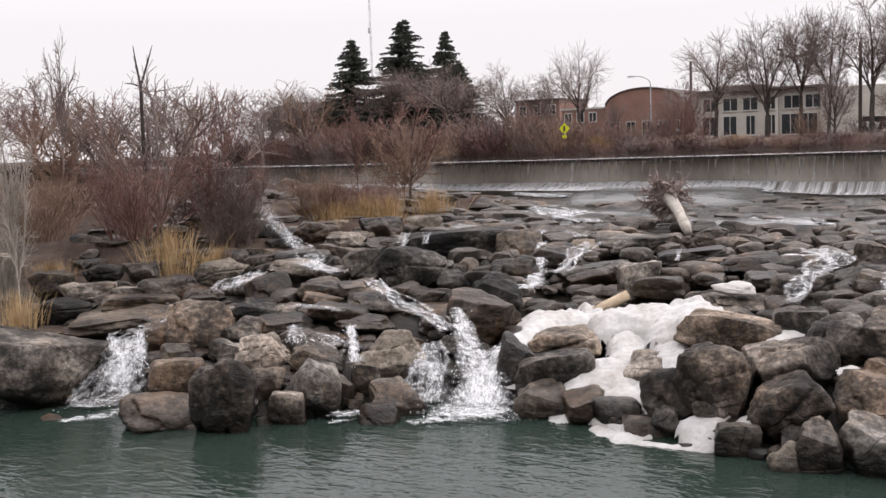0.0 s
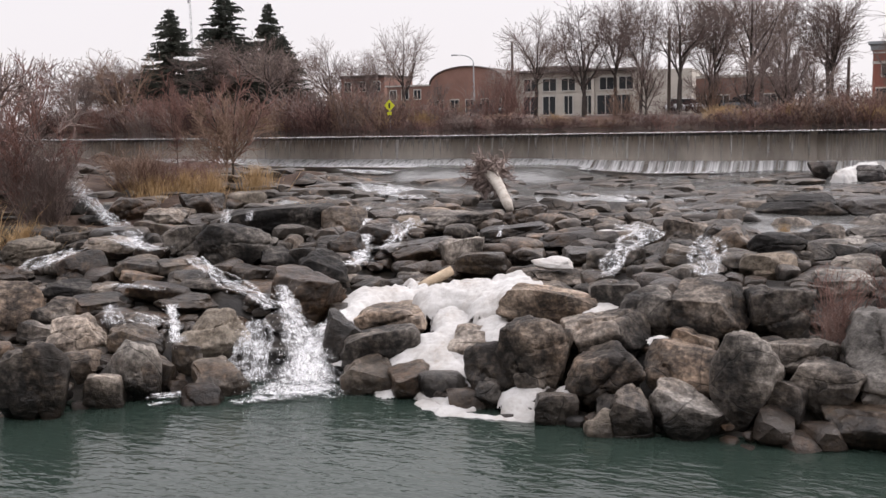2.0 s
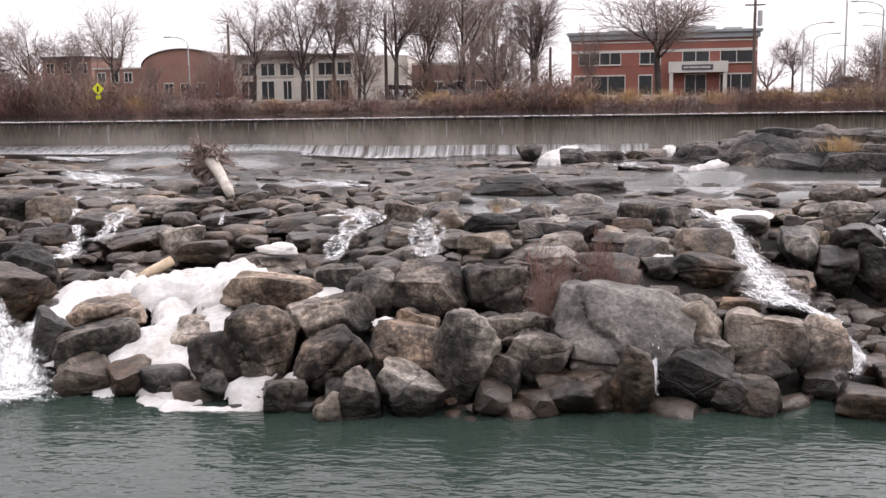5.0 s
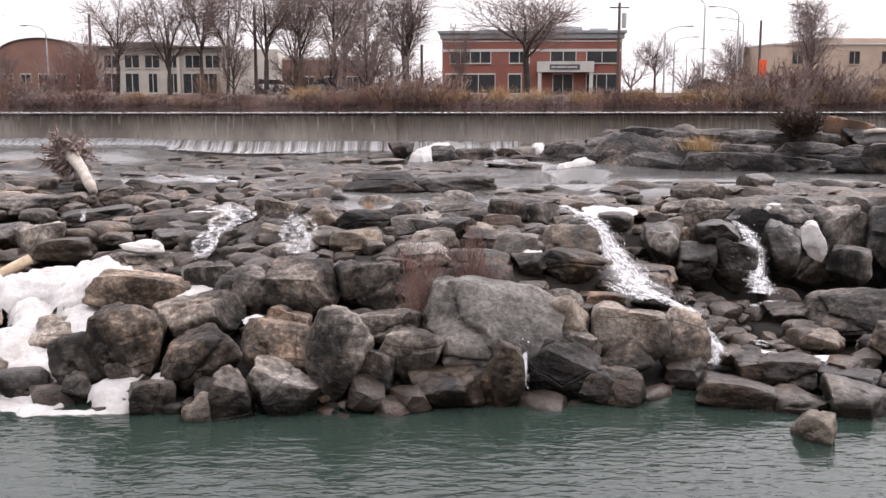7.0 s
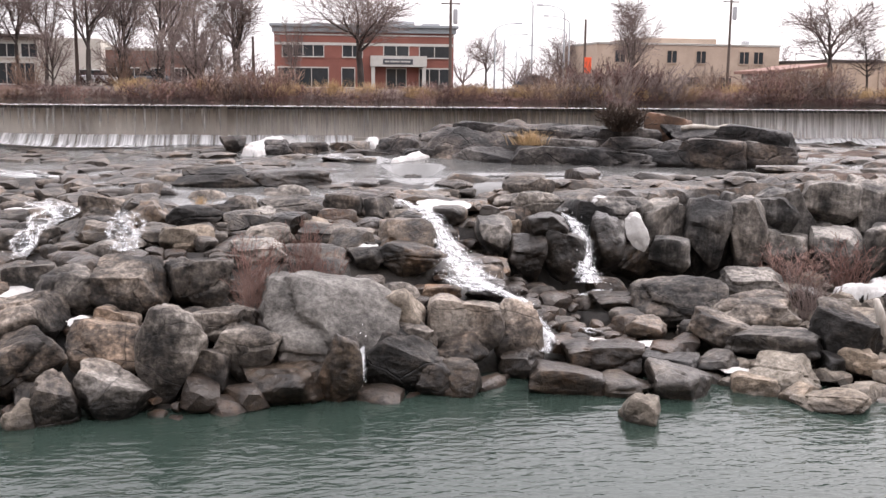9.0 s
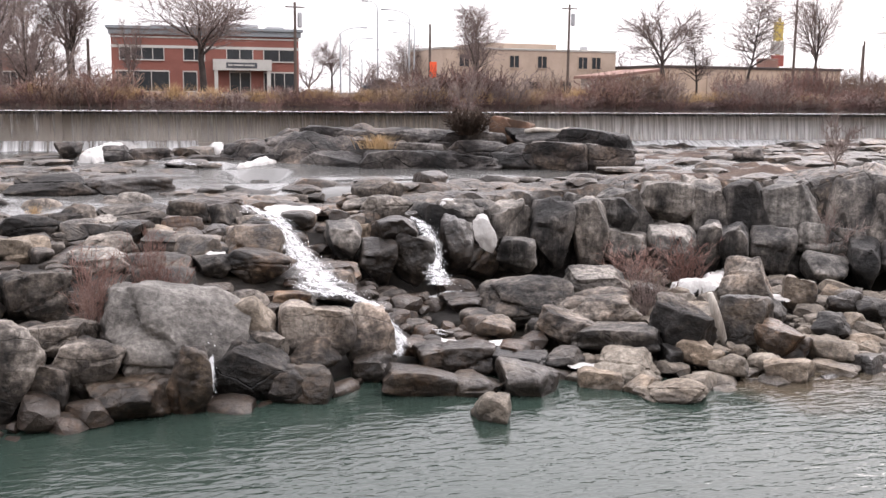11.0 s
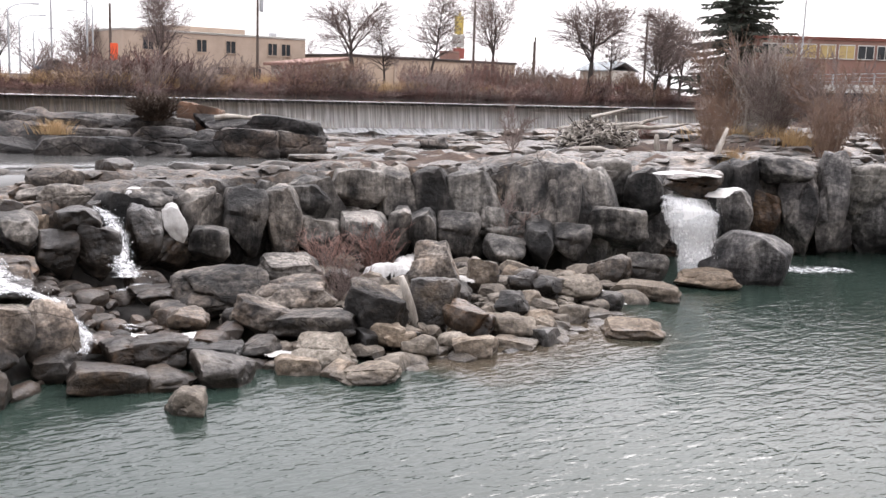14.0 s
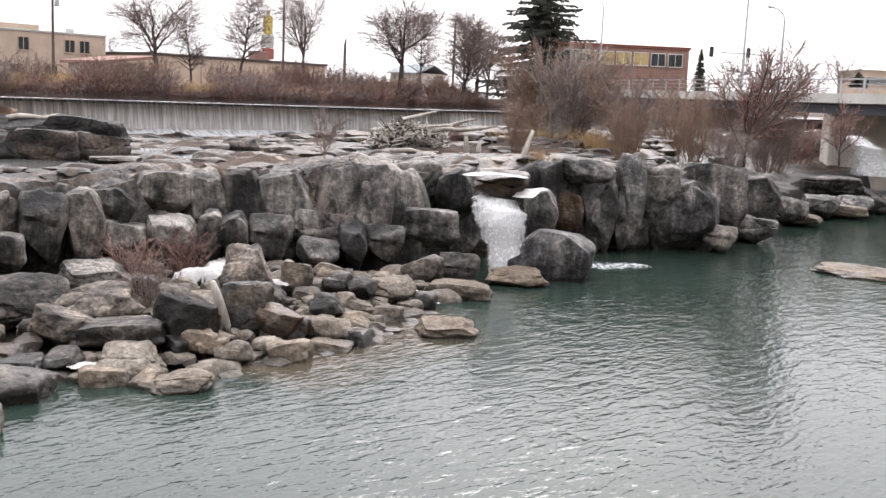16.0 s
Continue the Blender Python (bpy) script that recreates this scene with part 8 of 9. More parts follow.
def house(name, label, x, y, w, h, depth, rz, wall, category="building"):
    ob = empty(name, x, y, 5.8, rz)
    tagged(ob, label, category)
    boxed("wall", (-w / 2, w / 2, 0.06, depth, -0.5, h), wall, ob, bevel=0.03)
    return ob


def cornice(ob, w, h, depth, mat, out=0.35, tall=0.7):
    bm = bmesh.new()
    box(bm, -w / 2 - out, w / 2 + out, -out, depth + out, h - tall * 0.35, h, 0.03)
    box(bm, -w / 2 - out * 0.5, w / 2 + out * 0.5, -out * 0.5, depth + out * 0.5, h - tall, h - tall * 0.36, 0.02)
    part("roof", bm, mat, ob)


def brick_office(x, y, z, w, h):
    h = z + h - 5.8
    ob = house("brick_office_building", "two-storey red brick office with pale stone bands and flat roof", x, y, w, h, 16, -3, M_BRICK)
    cornice(ob, w, h + 0.1, 16, M_GREYBLUE, 0.5, 0.9)
    bm = bmesh.new()
    box(bm, -w / 2 - 0.05, w / 2 + 0.05, -0.02, 16.05, h - 2.25, h - 1.95)
    box(bm, -w / 2 - 0.05, w / 2 + 0.05, -0.02, 16.05, h - 1.15, h - 1.0)
    part("stone_band", bm, M_TRIM, ob)
    for u, ww in ((-7.0, 4.6), (-1.4, 2.2), (3.6, 2.8), (8.0, 3.4)):
        opening(ob, u, h - 3.5, ww, 1.25, 0.0, cols=2 if ww < 4 else 4)
    for u, ww in ((-7.0, 5.6), (-1.9, 1.4), (8.0, 3.4)):
        opening(ob, u, 0.2, ww, 2.1, 0.0, cols=1 if ww < 2 else 3)
    opening(ob, 3.6, 0.0, 2.2, 2.3, 0.0, cols=2)
    por = boxed("entrance_canopy", (0.6, 7.0, -1.4, 0.06, 2.55, 3.75), M_TRIM, ob)
    bm = bmesh.new()
    box(bm, 2.0, 5.4, -1.44, -1.38, 2.8, 3.4)
    part("sign_board", bm, M_CARDARK, por)
    bm = bmesh.new()
    for k, (a, b) in enumerate(((2.2, 2.7), (2.8, 3.9), (4.0, 5.1))):
        box(bm, a, b, -1.47, -1.43, 3.02, 3.2)
    part("sign_lettering", bm, M_TRIM, por)
    for u in (0.9, 6.7):
        boxed("column", (u - 0.2, u + 0.2, -1.3, -0.9, 0, 2.55), M_TRIM, ob)
    for v in (0.3, 3.9):
        for k in range(4):
            side = empty("window", w / 2, 2.5 + k * 3.6, v, 90)
            side.parent = ob
            boxed("pane", (-1.1, 1.1, -0.05, 0.02, 0, 1.5), M_GLASS, side)
            boxed("window_sill", (-1.25, 1.25, -0.12, 0.02, -0.15, 0), M_TRIM, side)
    for a, b, c in ((2, 6, 0.8), (7, 9, 0.6), (-6, -4, 0.5)):
        boxed("roof_unit", (a, b, 4, 7, h, h + c), M_STEEL, ob, bevel=0.05)


def white_office(x, y, z, w, h):
    h = z + h - 5.8
    ob = house("white_office_building", "two-storey off-white building with shallow roof and strip windows", x, y, w, h, 14, 4, M_WHITE)
    bm = bmesh.new()
    box(bm, -w / 2 - 0.8, w * 0.22, -0.9, 15, h, h + 0.28, 0.03)
    box(bm, -w / 2 + 1.5, -w / 2 + 7, 2, 12, h + 0.2, h + 0.8, 0.03)
    part("roof", bm, M_DARKROOF, ob)
    for k in range(6):
        opening(ob, -w / 2 + 1.8 + k * 2.15, h - 2.0, 1.5, 1.3, 0.0)
    for k, ww in enumerate((1.6, 1.4, 0.9, 1.2)):
        opening(ob, -w / 2 + 1.7 + k * 2.2, 0.3, ww, 2.0, 0.0)
    opening(ob, w * 0.07, 0.2, 3.6, 2.1, 0.0, cols=4)
    for k in range(2):
        boxed("pillar", (w * 0.07 - 2.4 + k * 4.6, w * 0.07 - 2.1 + k * 4.6, -0.5, 0.06, -0.2, h), M_WHITE, ob)
    opening(ob, w * 0.42, 0.6, 1.2, 1.1, 0.0, cols=1)


def arched_building(x, y, z, w, h):
    h = z + h - 5.8
    ob = empty("arched_brick_building", x, y, 5.8, 3)
    tagged(ob, "brown brick building with a curved barrel roof and low wing", "building")
    bm = bmesh.new()
    half, n, eave = w * 0.30, 16, h * 0.68
    cx = w * 0.18
    prof = [(cx - half, -0.5), (cx + half, -0.5)] + [(cx + half * math.cos(math.pi * k / n), eave + (h - eave) * math.sin(math.pi * k / n)) for k in range(n + 1)]
    front = [bm.verts.new((u, 0.06, v)) for u, v in prof]
    back = [bm.verts.new((u, 22, v)) for u, v in prof]
    bm.faces.new(front)
    bm.faces.new(back[::-1])
    for k in range(len(prof)):
        j = (k + 1) % len(prof)
        bm.faces.new((front[j], front[k], back[k], back[j]))
    part("wall", bm, M_BRICK2, ob)
    bm = bmesh.new()
    for k in range(n):
        a, b = math.pi * k / n, math.pi * (k + 1) / n
        pts = [(cx + half * 1.02 * math.cos(t), o, eave + (h - eave) * 1.02 * math.sin(t)) for t, o in ((a, -0.15), (b, -0.15), (b, 22.2), (a, 22.2))]
        lift = [(u, v, q + 0.12) for u, v, q in pts]
        vs = [bm.verts.new(p) for p in pts + lift]
        for f in ((0, 1, 2, 3), (7, 6, 5, 4), (0, 4, 5, 1), (2, 6, 7, 3)):
            bm.faces.new([vs[i] for i in f])
    part("roof", bm, M_DARKROOF, ob)
    boxed("wing", (-w / 2, cx - half, 0.5, 16, -0.5, h * 0.66), M_BRICK2, ob, bevel=0.03)
    boxed("wing_roof", (-w / 2 - 0.2, cx - half, 0.3, 16.2, h * 0.66, h * 0.66 + 0.2), M_TRIM, ob)
    for k in range(5):
        opening(ob, cx - half + 1.2 + k * half * 0.42, 0.9, 1.1, 1.5, 0.0)
    for k in range(3):
        opening(ob, -w / 2 + 0.9 + k * 1.7, h * 0.66 - 1.6, 0.9, 1.1, 0.44)
        opening(ob, -w / 2 + 0.9 + k * 1.7, 0.3, 0.9, 1.3, 0.44)


def beige_building(x, y, z, w, h):
    h = z + h - 5.8
    ob = house("beige_commercial_building", "plain beige two-storey block building with flat roof", x, y, w, h, 14, 2, M_BEIGE)
    cornice(ob, w, h + 0.06, 14, M_TRIM, 0.12, 0.25)
    boxed("raised_roof", (-w * 0.25, w * 0.16, 1, 13, h, h + 0.75), M_BEIGE, ob, bevel=0.04)
    for u in (-0.38, -0.10, 0.06, 0.30, 0.38):
        opening(ob, u * w, h - 2.4, 1.3, 1.5, 0.0, frame_mat=M_BEIGE)
    for u in (-0.3, 0.02, 0.2):
        opening(ob, u * w, 0.3, 1.6, 1.6, 0.0, frame_mat=M_BEIGE)
    for u in (-0.18, 0.36):
        boxed("roof_vent", (u * w, u * w + 0.7, 3, 4, h, h + 0.7), M_STEEL, ob, bevel=0.04)


def low_store(x, y, z, w, h):
    h = z + h - 5.8
    ob = house("long_low_store", "long low tan store with dark roof edge", x, y, w, h, 18, 2, M_TANWALL)
    cornice(ob, w, h + 0.12, 18, M_DARKROOF, 0.25, 0.35)
    for k in range(5):
        boxed("pilaster", (-w / 2 + 2 + k * w / 5, -w / 2 + 2.5 + k * w / 5, -0.12, 0.06, -0.3, h - 0.3), M_BEIGE, ob)
    opening(ob, -w * 0.47, 0.9, 0.9, 1.4, 0.0, frame_mat=M_WHITE)
    opening(ob, -w * 0.10, 0.2, 2.2, 1.4, 0.0)
    opening(ob, w * 0.33, 0.2, 0.9, 1.9, 0.0)


def canopy_house(x, y, z, w, h):
    h = z + h - 5.8
    ob = house("canopied_shop", "small pale shop with a slanting brown canopy", x, y, w, h * 0.8, 8, 0, M_WHITE)
    bm = bmesh.new()
    vs = [bm.verts.new(p) for p in ((-w * 0.6, -2.5, h * 0.72), (w * 0.55, -2.5, h), (w * 0.55, 9, h), (-w * 0.6, 9, h * 0.72), (-w * 0.6, -2.5, h * 0.72 + 0.35), (w * 0.55, -2.5, h + 0.35), (w * 0.55, 9, h + 0.35), (-w * 0.6, 9, h * 0.72 + 0.35))]
    for f in ((3, 2, 1, 0), (4, 5, 6, 7), (0, 1, 5, 4), (1, 2, 6, 5), (2, 3, 7, 6), (3, 0, 4, 7)):
        bm.faces.new([vs[i] for i in f])
    part("canopy", bm, M_BRICK2, ob)
    opening(ob, w * 0.2, 0.6, 1.2, 1.2, 0.0)


def pale_shed(x, y, z, w, h):
    h = z + h - 5.8
    ob = house("pale_house", "small pale gabled house behind the bank", x, y, w, h * 0.75, 8, 0, M_WHITE)
    bm = bmesh.new()
    pr = ((-w * 0.58, h * 0.72), (0, h), (w * 0.58, h * 0.72))
    for (a, b), (c, d) in zip(pr, pr[1:]):
        vs = [bm.verts.new(p) for p in ((a, -0.5, b), (c, -0.5, d), (c, 8.5, d), (a, 8.5, b), (a, -0.5, b + 0.2), (c, -0.5, d + 0.2), (c, 8.5, d + 0.2), (a, 8.5, b + 0.2))]
        for f in ((3, 2, 1, 0), (4, 5, 6, 7), (0, 1, 5, 4), (2, 3, 7, 6), (1, 2, 6, 5), (3, 0, 4, 7)):
            bm.faces.new([vs[i] for i in f])
    part("roof", bm, M_GREYBLUE, ob)
    opening(ob, -w * 0.1, 0.5, 1.2, 1.2, 0.0, frame_mat=M_WHITE)


def dark_office(x, y, z, w, h):
    h = z + h - 5.8
    ob = house("brown_office_building", "large brown brick building with amber windows", x, y, w, h, 14, -40, M_BRICK2)
    cornice(ob, w, h + 0.2, 14, M_BRICK, 0.25, 0.4)
    for k in range(7):
        opening(ob, -w / 2 + 2 + k * (w - 4) / 6, h - 2.6, 2.0, 1.7, 0.0, M_GOLD if 0 < k < 5 else M_GLASS)
        opening(ob, -w / 2 + 2 + k * (w - 4) / 6, 0.8, 2.0, 1.5, 0.0)


def grey_annex(x, y, z, w, h):
    h = z + h - 5.8
    ob = house("brown_warehouse", "long dull brown brick warehouse behind bare trees", x, y, w, h, 12, 0, M_BRICK2)
    cornice(ob, w, h + 0.05, 12, M_TRIM, 0.1, 0.3)
    for k in range(4):
        opening(ob, -w / 2 + 1.5 + k * (w - 3) / 3, 0.4, 1.3, 1.6, 0.0)


def back_house(x, y, z, w, h):
    h = z + h - 5.8
    ob = house("grey_house", "grey house half hidden by bare brush", x, y, w, h * 0.8, 8, 5, M_BEIGE)
    cornice(ob, w, h * 0.85, 8, M_DARKROOF, 0.3, 0.4)
    for u in (-0.25, 0.2):
        opening(ob, u * w, 1.0, 1.0, 1.3, 0.0)


def back_store(x, y, z, w, h):
    h = z + h - 5.8
    ob = house("brown_building", "brown flat-roofed building behind the brush", x, y, w, h, 10, 0, M_BRICK2)
    cornice(ob, w, h + 0.1, 10, M_DARKROOF, 0.2, 0.4)
    for k in range(3):
        opening(ob, -w / 2 + 1.2 + k * (w - 2.4) / 2, h - 2.2, 1.0, 1.3, 0.0)


def hotel(x, y, z, w, h):
    h = z + h - 5.8
    ob = house("tan_building", "tan flat-roofed building beyond the bridge", x, y, w, h, 10, -45, M_TANWALL)
    cornice(ob, w, h + 0.1, 10, M_BEIGE, 0.3, 0.5)
    for k in range(4):
        opening(ob, -w / 2 + 1.5 + k * (w - 3) / 3, h - 2.4, 1.2, 1.2, 0.0)


brick_office(10.14, 118.00, 5.81, 20.43, 7.12)
white_office(-27.79, 112.00, 5.48, 19.59, 5.27)
arched_building(-50.75, 122.00, 6.04, 16.55, 6.32)
beige_building(52.71, 126.00, 6.20, 25.09, 5.70)
low_store(80.93, 118.00, 6.62, 29.47, 3.19)
canopy_house(59.85, 112.00, 6.31, 5.65, 2.62)
pale_shed(134.03, 135.00, 7.46, 6.35, 4.02)
dark_office(123.28, 85.45, 8.01, 19.20, 6.26)
grey_annex(-14.13, 118.00, 5.24, 10.58, 4.76)
back_house(-92.41, 118.00, 7.35, 5.42, 5.42)
back_store(-69.29, 135.00, 7.26, 7.18, 5.07)
hotel(176.52, 70.29, 11.21, 5.82, 2.33)


# ---- poles, lamps, signs, cars ----
def utility_pole(x, y, z, w, h, gear=False):
    g, up = on_bank(x, y, z)
    H = h + up
    ob = empty("utility_pole", x, y, g)
    tagged(ob, "weathered wooden utility pole", "pole", "poles")
    new("post", tubes("post", [(np.zeros(3), np.array([0, 0, H]), 0.17, 0.12)], M_POLE, 8)).parent = ob
    if gear:
        boxed("transformer", (0.25, 0.65, -0.2, 0.2, H - 2.3, H - 0.9), M_STEEL, ob, "grey transformer can", 0.08)
        boxed("cross_arm", (-0.9, 0.9, -0.06, 0.06, H - 0.5, H - 0.38), M_POLE, ob)


def street_lamp(x, y, z, w, h, side, reach):
    g, up = on_bank(x, y, z)
    H = h + up
    ob = empty("street_lamp", x, y, g)
    tagged(ob, "tall steel street lamp with a curved arm", "street lamp", "street lamps")
    new("post", tubes("post", [(np.zeros(3), np.array([0, 0, H - 0.9]), 0.11, 0.075)], M_STEEL, 8)).parent = ob
    pts = [np.array([side * reach * (1 - math.cos(a)), 0, H - 0.9 + 0.9 * math.sin(a)]) for a in np.linspace(0, math.pi / 2, 7)]
    new("arm", tubes("arm", [(a, b, 0.06, 0.05) for a, b in zip(pts, pts[1:])], M_STEEL, 6)).parent = ob
    a, b = sorted((side * reach, side * (reach + 0.75)))
    boxed("lamp_head", (a, b, -0.14, 0.14, H - 0.08, H + 0.08), M_STEEL, ob, bevel=0.04)


utility_pole(-16.69, 92.00, 6.00, 0.31, 7.55)
utility_pole(-33.39, 98.00, 7.14, 0.29, 6.34)
utility_pole(16.31, 96.00, 5.84, 0.38, 8.45, True)
utility_pole(33.12, 108.00, 6.28, 0.31, 7.23)
utility_pole(47.82, 104.00, 6.52, 0.38, 9.30, True)
utility_pole(74.15, 100.00, 7.12, 0.42, 10.32)
utility_pole(98.62, 118.00, 6.95, 0.34, 6.25)
utility_pole(101.32, 98.00, 7.03, 0.39, 9.26)
utility_pole(98.82, 118.00, 7.84, 0.34, 6.00)
street_lamp(-39.85, 104.00, 7.01, 0.50, 5.77, -1, 1.8)
street_lamp(29.63, 104.00, 6.28, 0.36, 8.31, -1, 2.3)
street_lamp(35.40, 122.00, 6.32, 0.35, 8.48, -1, 2.6)
street_lamp(41.92, 146.00, 6.39, 0.34, 8.45, -1, 2.2)
street_lamp(23.17, 108.00, 6.29, 0.25, 6.64, 1, 2.2)
street_lamp(28.66, 128.00, 6.34, 0.29, 6.57, 1, 2.3)
street_lamp(35.91, 152.00, 6.41, 0.26, 6.09, 1, 2.0)
street_lamp(76.96, 38.39, 7.39, 0.29, 6.51, -1, 2.0)
street_lamp(79.15, 42.84, 7.33, 0.25, 9.32, -1, 2.0)
street_lamp(87.39, 63.46, 7.00, 0.42, 9.50, -1, 1.2)
street_lamp(26.23, 104.00, 4.63, 0.24, 10.75, -1, 1.0)
utility_pole(-6.74, 100.00, 5.20, 0.17, 5.86)
utility_pole(-2.05, 100.00, 5.12, 0.28, 5.57)


def warning_sign(x, y, z, w, h):
    g, up = on_bank(x, y, z)
    H = h + up
    ob = empty("warning_sign", x, y, g)
    tagged(ob, "fluorescent yellow-green diamond road sign on a post", "sign")
    new("post", tubes("post", [(np.zeros(3), np.array([0, 0, H]), 0.035, 0.035)], M_STEEL, 6)).parent = ob
    for name, s, zz in (("sign_plate", 0.46, H - 0.35), ):
        bm = bmesh.new()
        vs = [bm.verts.new((a * s, yy, zz + b * s)) for yy in (-0.05, -0.07) for a, b in ((0, 1), (1, 0), (0, -1), (-1, 0))]
        bm.faces.new(vs[3::-1])
        bm.faces.new(vs[4:])
        for k in range(4):
            j = (k + 1) % 4
            bm.faces.new((vs[k], vs[j], vs[4 + j], vs[4 + k]))
        part(name, bm, M_YELLOWGREEN, ob)
    boxed("symbol_bar", (-0.07, 0.07, -0.085, -0.071, H - 0.55, H - 0.15), M_BLACK, ob)
    boxed("lower_plate", (-0.2, 0.2, -0.07, -0.05, H - 1.1, H - 0.85), M_YELLOWGREEN, ob)


def orange_banner(x, y, z, w, h):
    g, up = on_bank(x, y, z)
    H = h + up
    ob = empty("orange_roadwork_sign", x, y, g)
    tagged(ob, "upright orange roadwork sign on a post", "sign")
    new("post", tubes("post", [(np.zeros(3), np.array([0, 0, H]), 0.04, 0.04)], M_STEEL, 6)).parent = ob
    boxed("sign_plate", (-0.34, 0.34, -0.07, -0.03, H - 1.5, H), M_ORANGE, ob, bevel=0.02)


def sign_tower(x, y, z, w, h):
    ob = empty("yellow_sign_tower", x, y, 5.8)
    tagged(ob, "tall yellow and red roadside sign tower", "sign")
    H = z + h - 5.8
    boxed("mast", (-0.25, 0.25, -0.2, 0.2, 0, H * 0.95), M_YELLOW, ob)
    boxed("upper_panel", (-0.7, 0.6, -0.3, 0.3, H * 0.72, H * 0.95), M_YELLOW, ob, bevel=0.05)
    boxed("middle_panel", (-1.0, 0.8, -0.34, 0.34, H * 0.55, H * 0.71), M_TRIM, ob, bevel=0.05)
    boxed("lower_panel", (-0.9, 0.9, -0.34, 0.34, H * 0.40, H * 0.54), M_SIGNRED, ob, bevel=0.05)
    boxed("finial", (-0.15, 0.2, -0.1, 0.1, H * 0.94, H), M_YELLOW, ob)


def roof_box(x, y, z, w, h):
    ob = boxed("roof_plant_room", (x - w / 2, x + w / 2, y, y + 2, 7.5, z + h), M_BRICK2, bevel=0.04)
    tagged(ob, "brown box-like plant room on the store roof", "plant room")


def wheel(parent, u, v):
    bm = bmesh.new()
    bmesh.ops.create_cone(bm, cap_ends=True, segments=16, radius1=0.32, radius2=0.32, depth=0.22, matrix=pose(u, v, 0.32, 90))
    w = part("wheel", bm, M_BLACK, parent)
    bm = bmesh.new()
    bmesh.ops.create_cone(bm, cap_ends=True, segments=12, radius1=0.2, radius2=0.17, depth=0.24, matrix=pose(u, v, 0.32, 90))
    part("rim", bm, M_STEEL, w)


def parked_car(x, y, z, w, h, paint):
    ob = empty("parked_car", x, 102.2, 5.905)
    tagged(ob, {"white_car_paint": "white", "red_car_paint": "red"}.get(paint.name, "dark") + " parked car on the far street", "car", "parked cars")
    bm = bmesh.new()
    prof = ((-2.1, 0.35), (2.1, 0.35), (2.15, 0.8), (1.3, 0.95), (-1.7, 0.98), (-2.15, 0.85))
    a = [bm.verts.new((u, -0.85, v)) for u, v in prof]
    b = [bm.verts.new((u, 0.85, v)) for u, v in prof]
    bm.faces.new(a)
    bm.faces.new(b[::-1])
    for k in range(len(prof)):
        j = (k + 1) % len(prof)
        bm.faces.new((a[j], a[k], b[k], b[j]))
    bmesh.ops.bevel(bm, geom=list(bm.edges), offset=0.06, segments=2, affect="EDGES")
    part("body", bm, paint, ob, smooth=True)
    bm = bmesh.new()
    prof = ((-1.6, 0.96), (1.2, 0.95), (0.5, 1.42), (-1.0, 1.45))
    a = [bm.verts.new((u, -0.75, v)) for u, v in prof]
    b = [bm.verts.new((u, 0.75, v)) for u, v in prof]
    bm.faces.new(a)
    bm.faces.new(b[::-1])
    for k in range(4):
        j = (k + 1) % 4
        bm.faces.new((a[j], a[k], b[k], b[j]))
    part("cabin_glass", bm, M_GLASS, ob)
    boxed("cabin_roof", (-1.0, 0.5, -0.72, 0.72, 1.42, 1.48), paint, ob, bevel=0.03)
    for u in (-1.3, 1.35):
        for v in (-0.8, 0.8):
            wheel(ob, u, v)


def radio_mast(x, y, z, w, h):
    ob = empty("radio_mast", x, y, 5.8)
    tagged(ob, "slender lattice radio mast far behind the trees", "mast")
    H = z + h - 5.8
    segs = []
    n = 26
    for k in range(n):
        z0, z1 = H * k / n, H * (k + 1) / n
        for a in (0, 2.09, 4.19):
            p = np.array([0.35 * math.cos(a), 0.35 * math.sin(a), 0])
            q = np.array([0.35 * math.cos(a + 2.09), 0.35 * math.sin(a + 2.09), 0])
            segs += [(p + (0, 0, z0), p + (0, 0, z1), 0.05, 0.05), (p + (0, 0, z0), q + (0, 0, z1), 0.03, 0.03)]
    new("lattice", tubes("lattice", segs, M_STEEL, 3)).parent = ob
    boxed("antenna", (-0.9, -0.4, -0.2, 0.2, H * 0.62, H * 0.65), M_STEEL, ob)


def ball_bush(x, y, z, w, h):
    g, up = on_bank(x, y, z)
    plant("round_bush", toned(THICKETS[1], M_TWIGRED), x, y, g, 0, (w / 5.0, w / 5.0, (h + up) / 3.0), "rounded rust-brown bush on the lawn", "shrub")


def traffic_signal(x, y, z, w, h):
    ob = empty("traffic_signal", x, y, z, -48)
    tagged(ob, "traffic signals hanging from a long mast arm", "traffic signal")
    H = h
    new("post", tubes("post", [(np.array([w / 2, 0, 0.0]), np.array([w / 2, 0, H]), 0.12, 0.1)], M_STEEL, 8)).parent = ob
    new("mast_arm", tubes("mast_arm", [(np.array([w / 2, 0, H - 0.3]), np.array([-w / 2, 0, H - 0.15]), 0.08, 0.05)], M_STEEL, 6)).parent = ob
    for u in (-w / 2 + 0.2, w * 0.2):
        boxed("signal_head", (u - 0.15, u + 0.15, -0.15, 0.15, H - 0.6, H + 0.25), M_BLACK, ob, bevel=0.03)


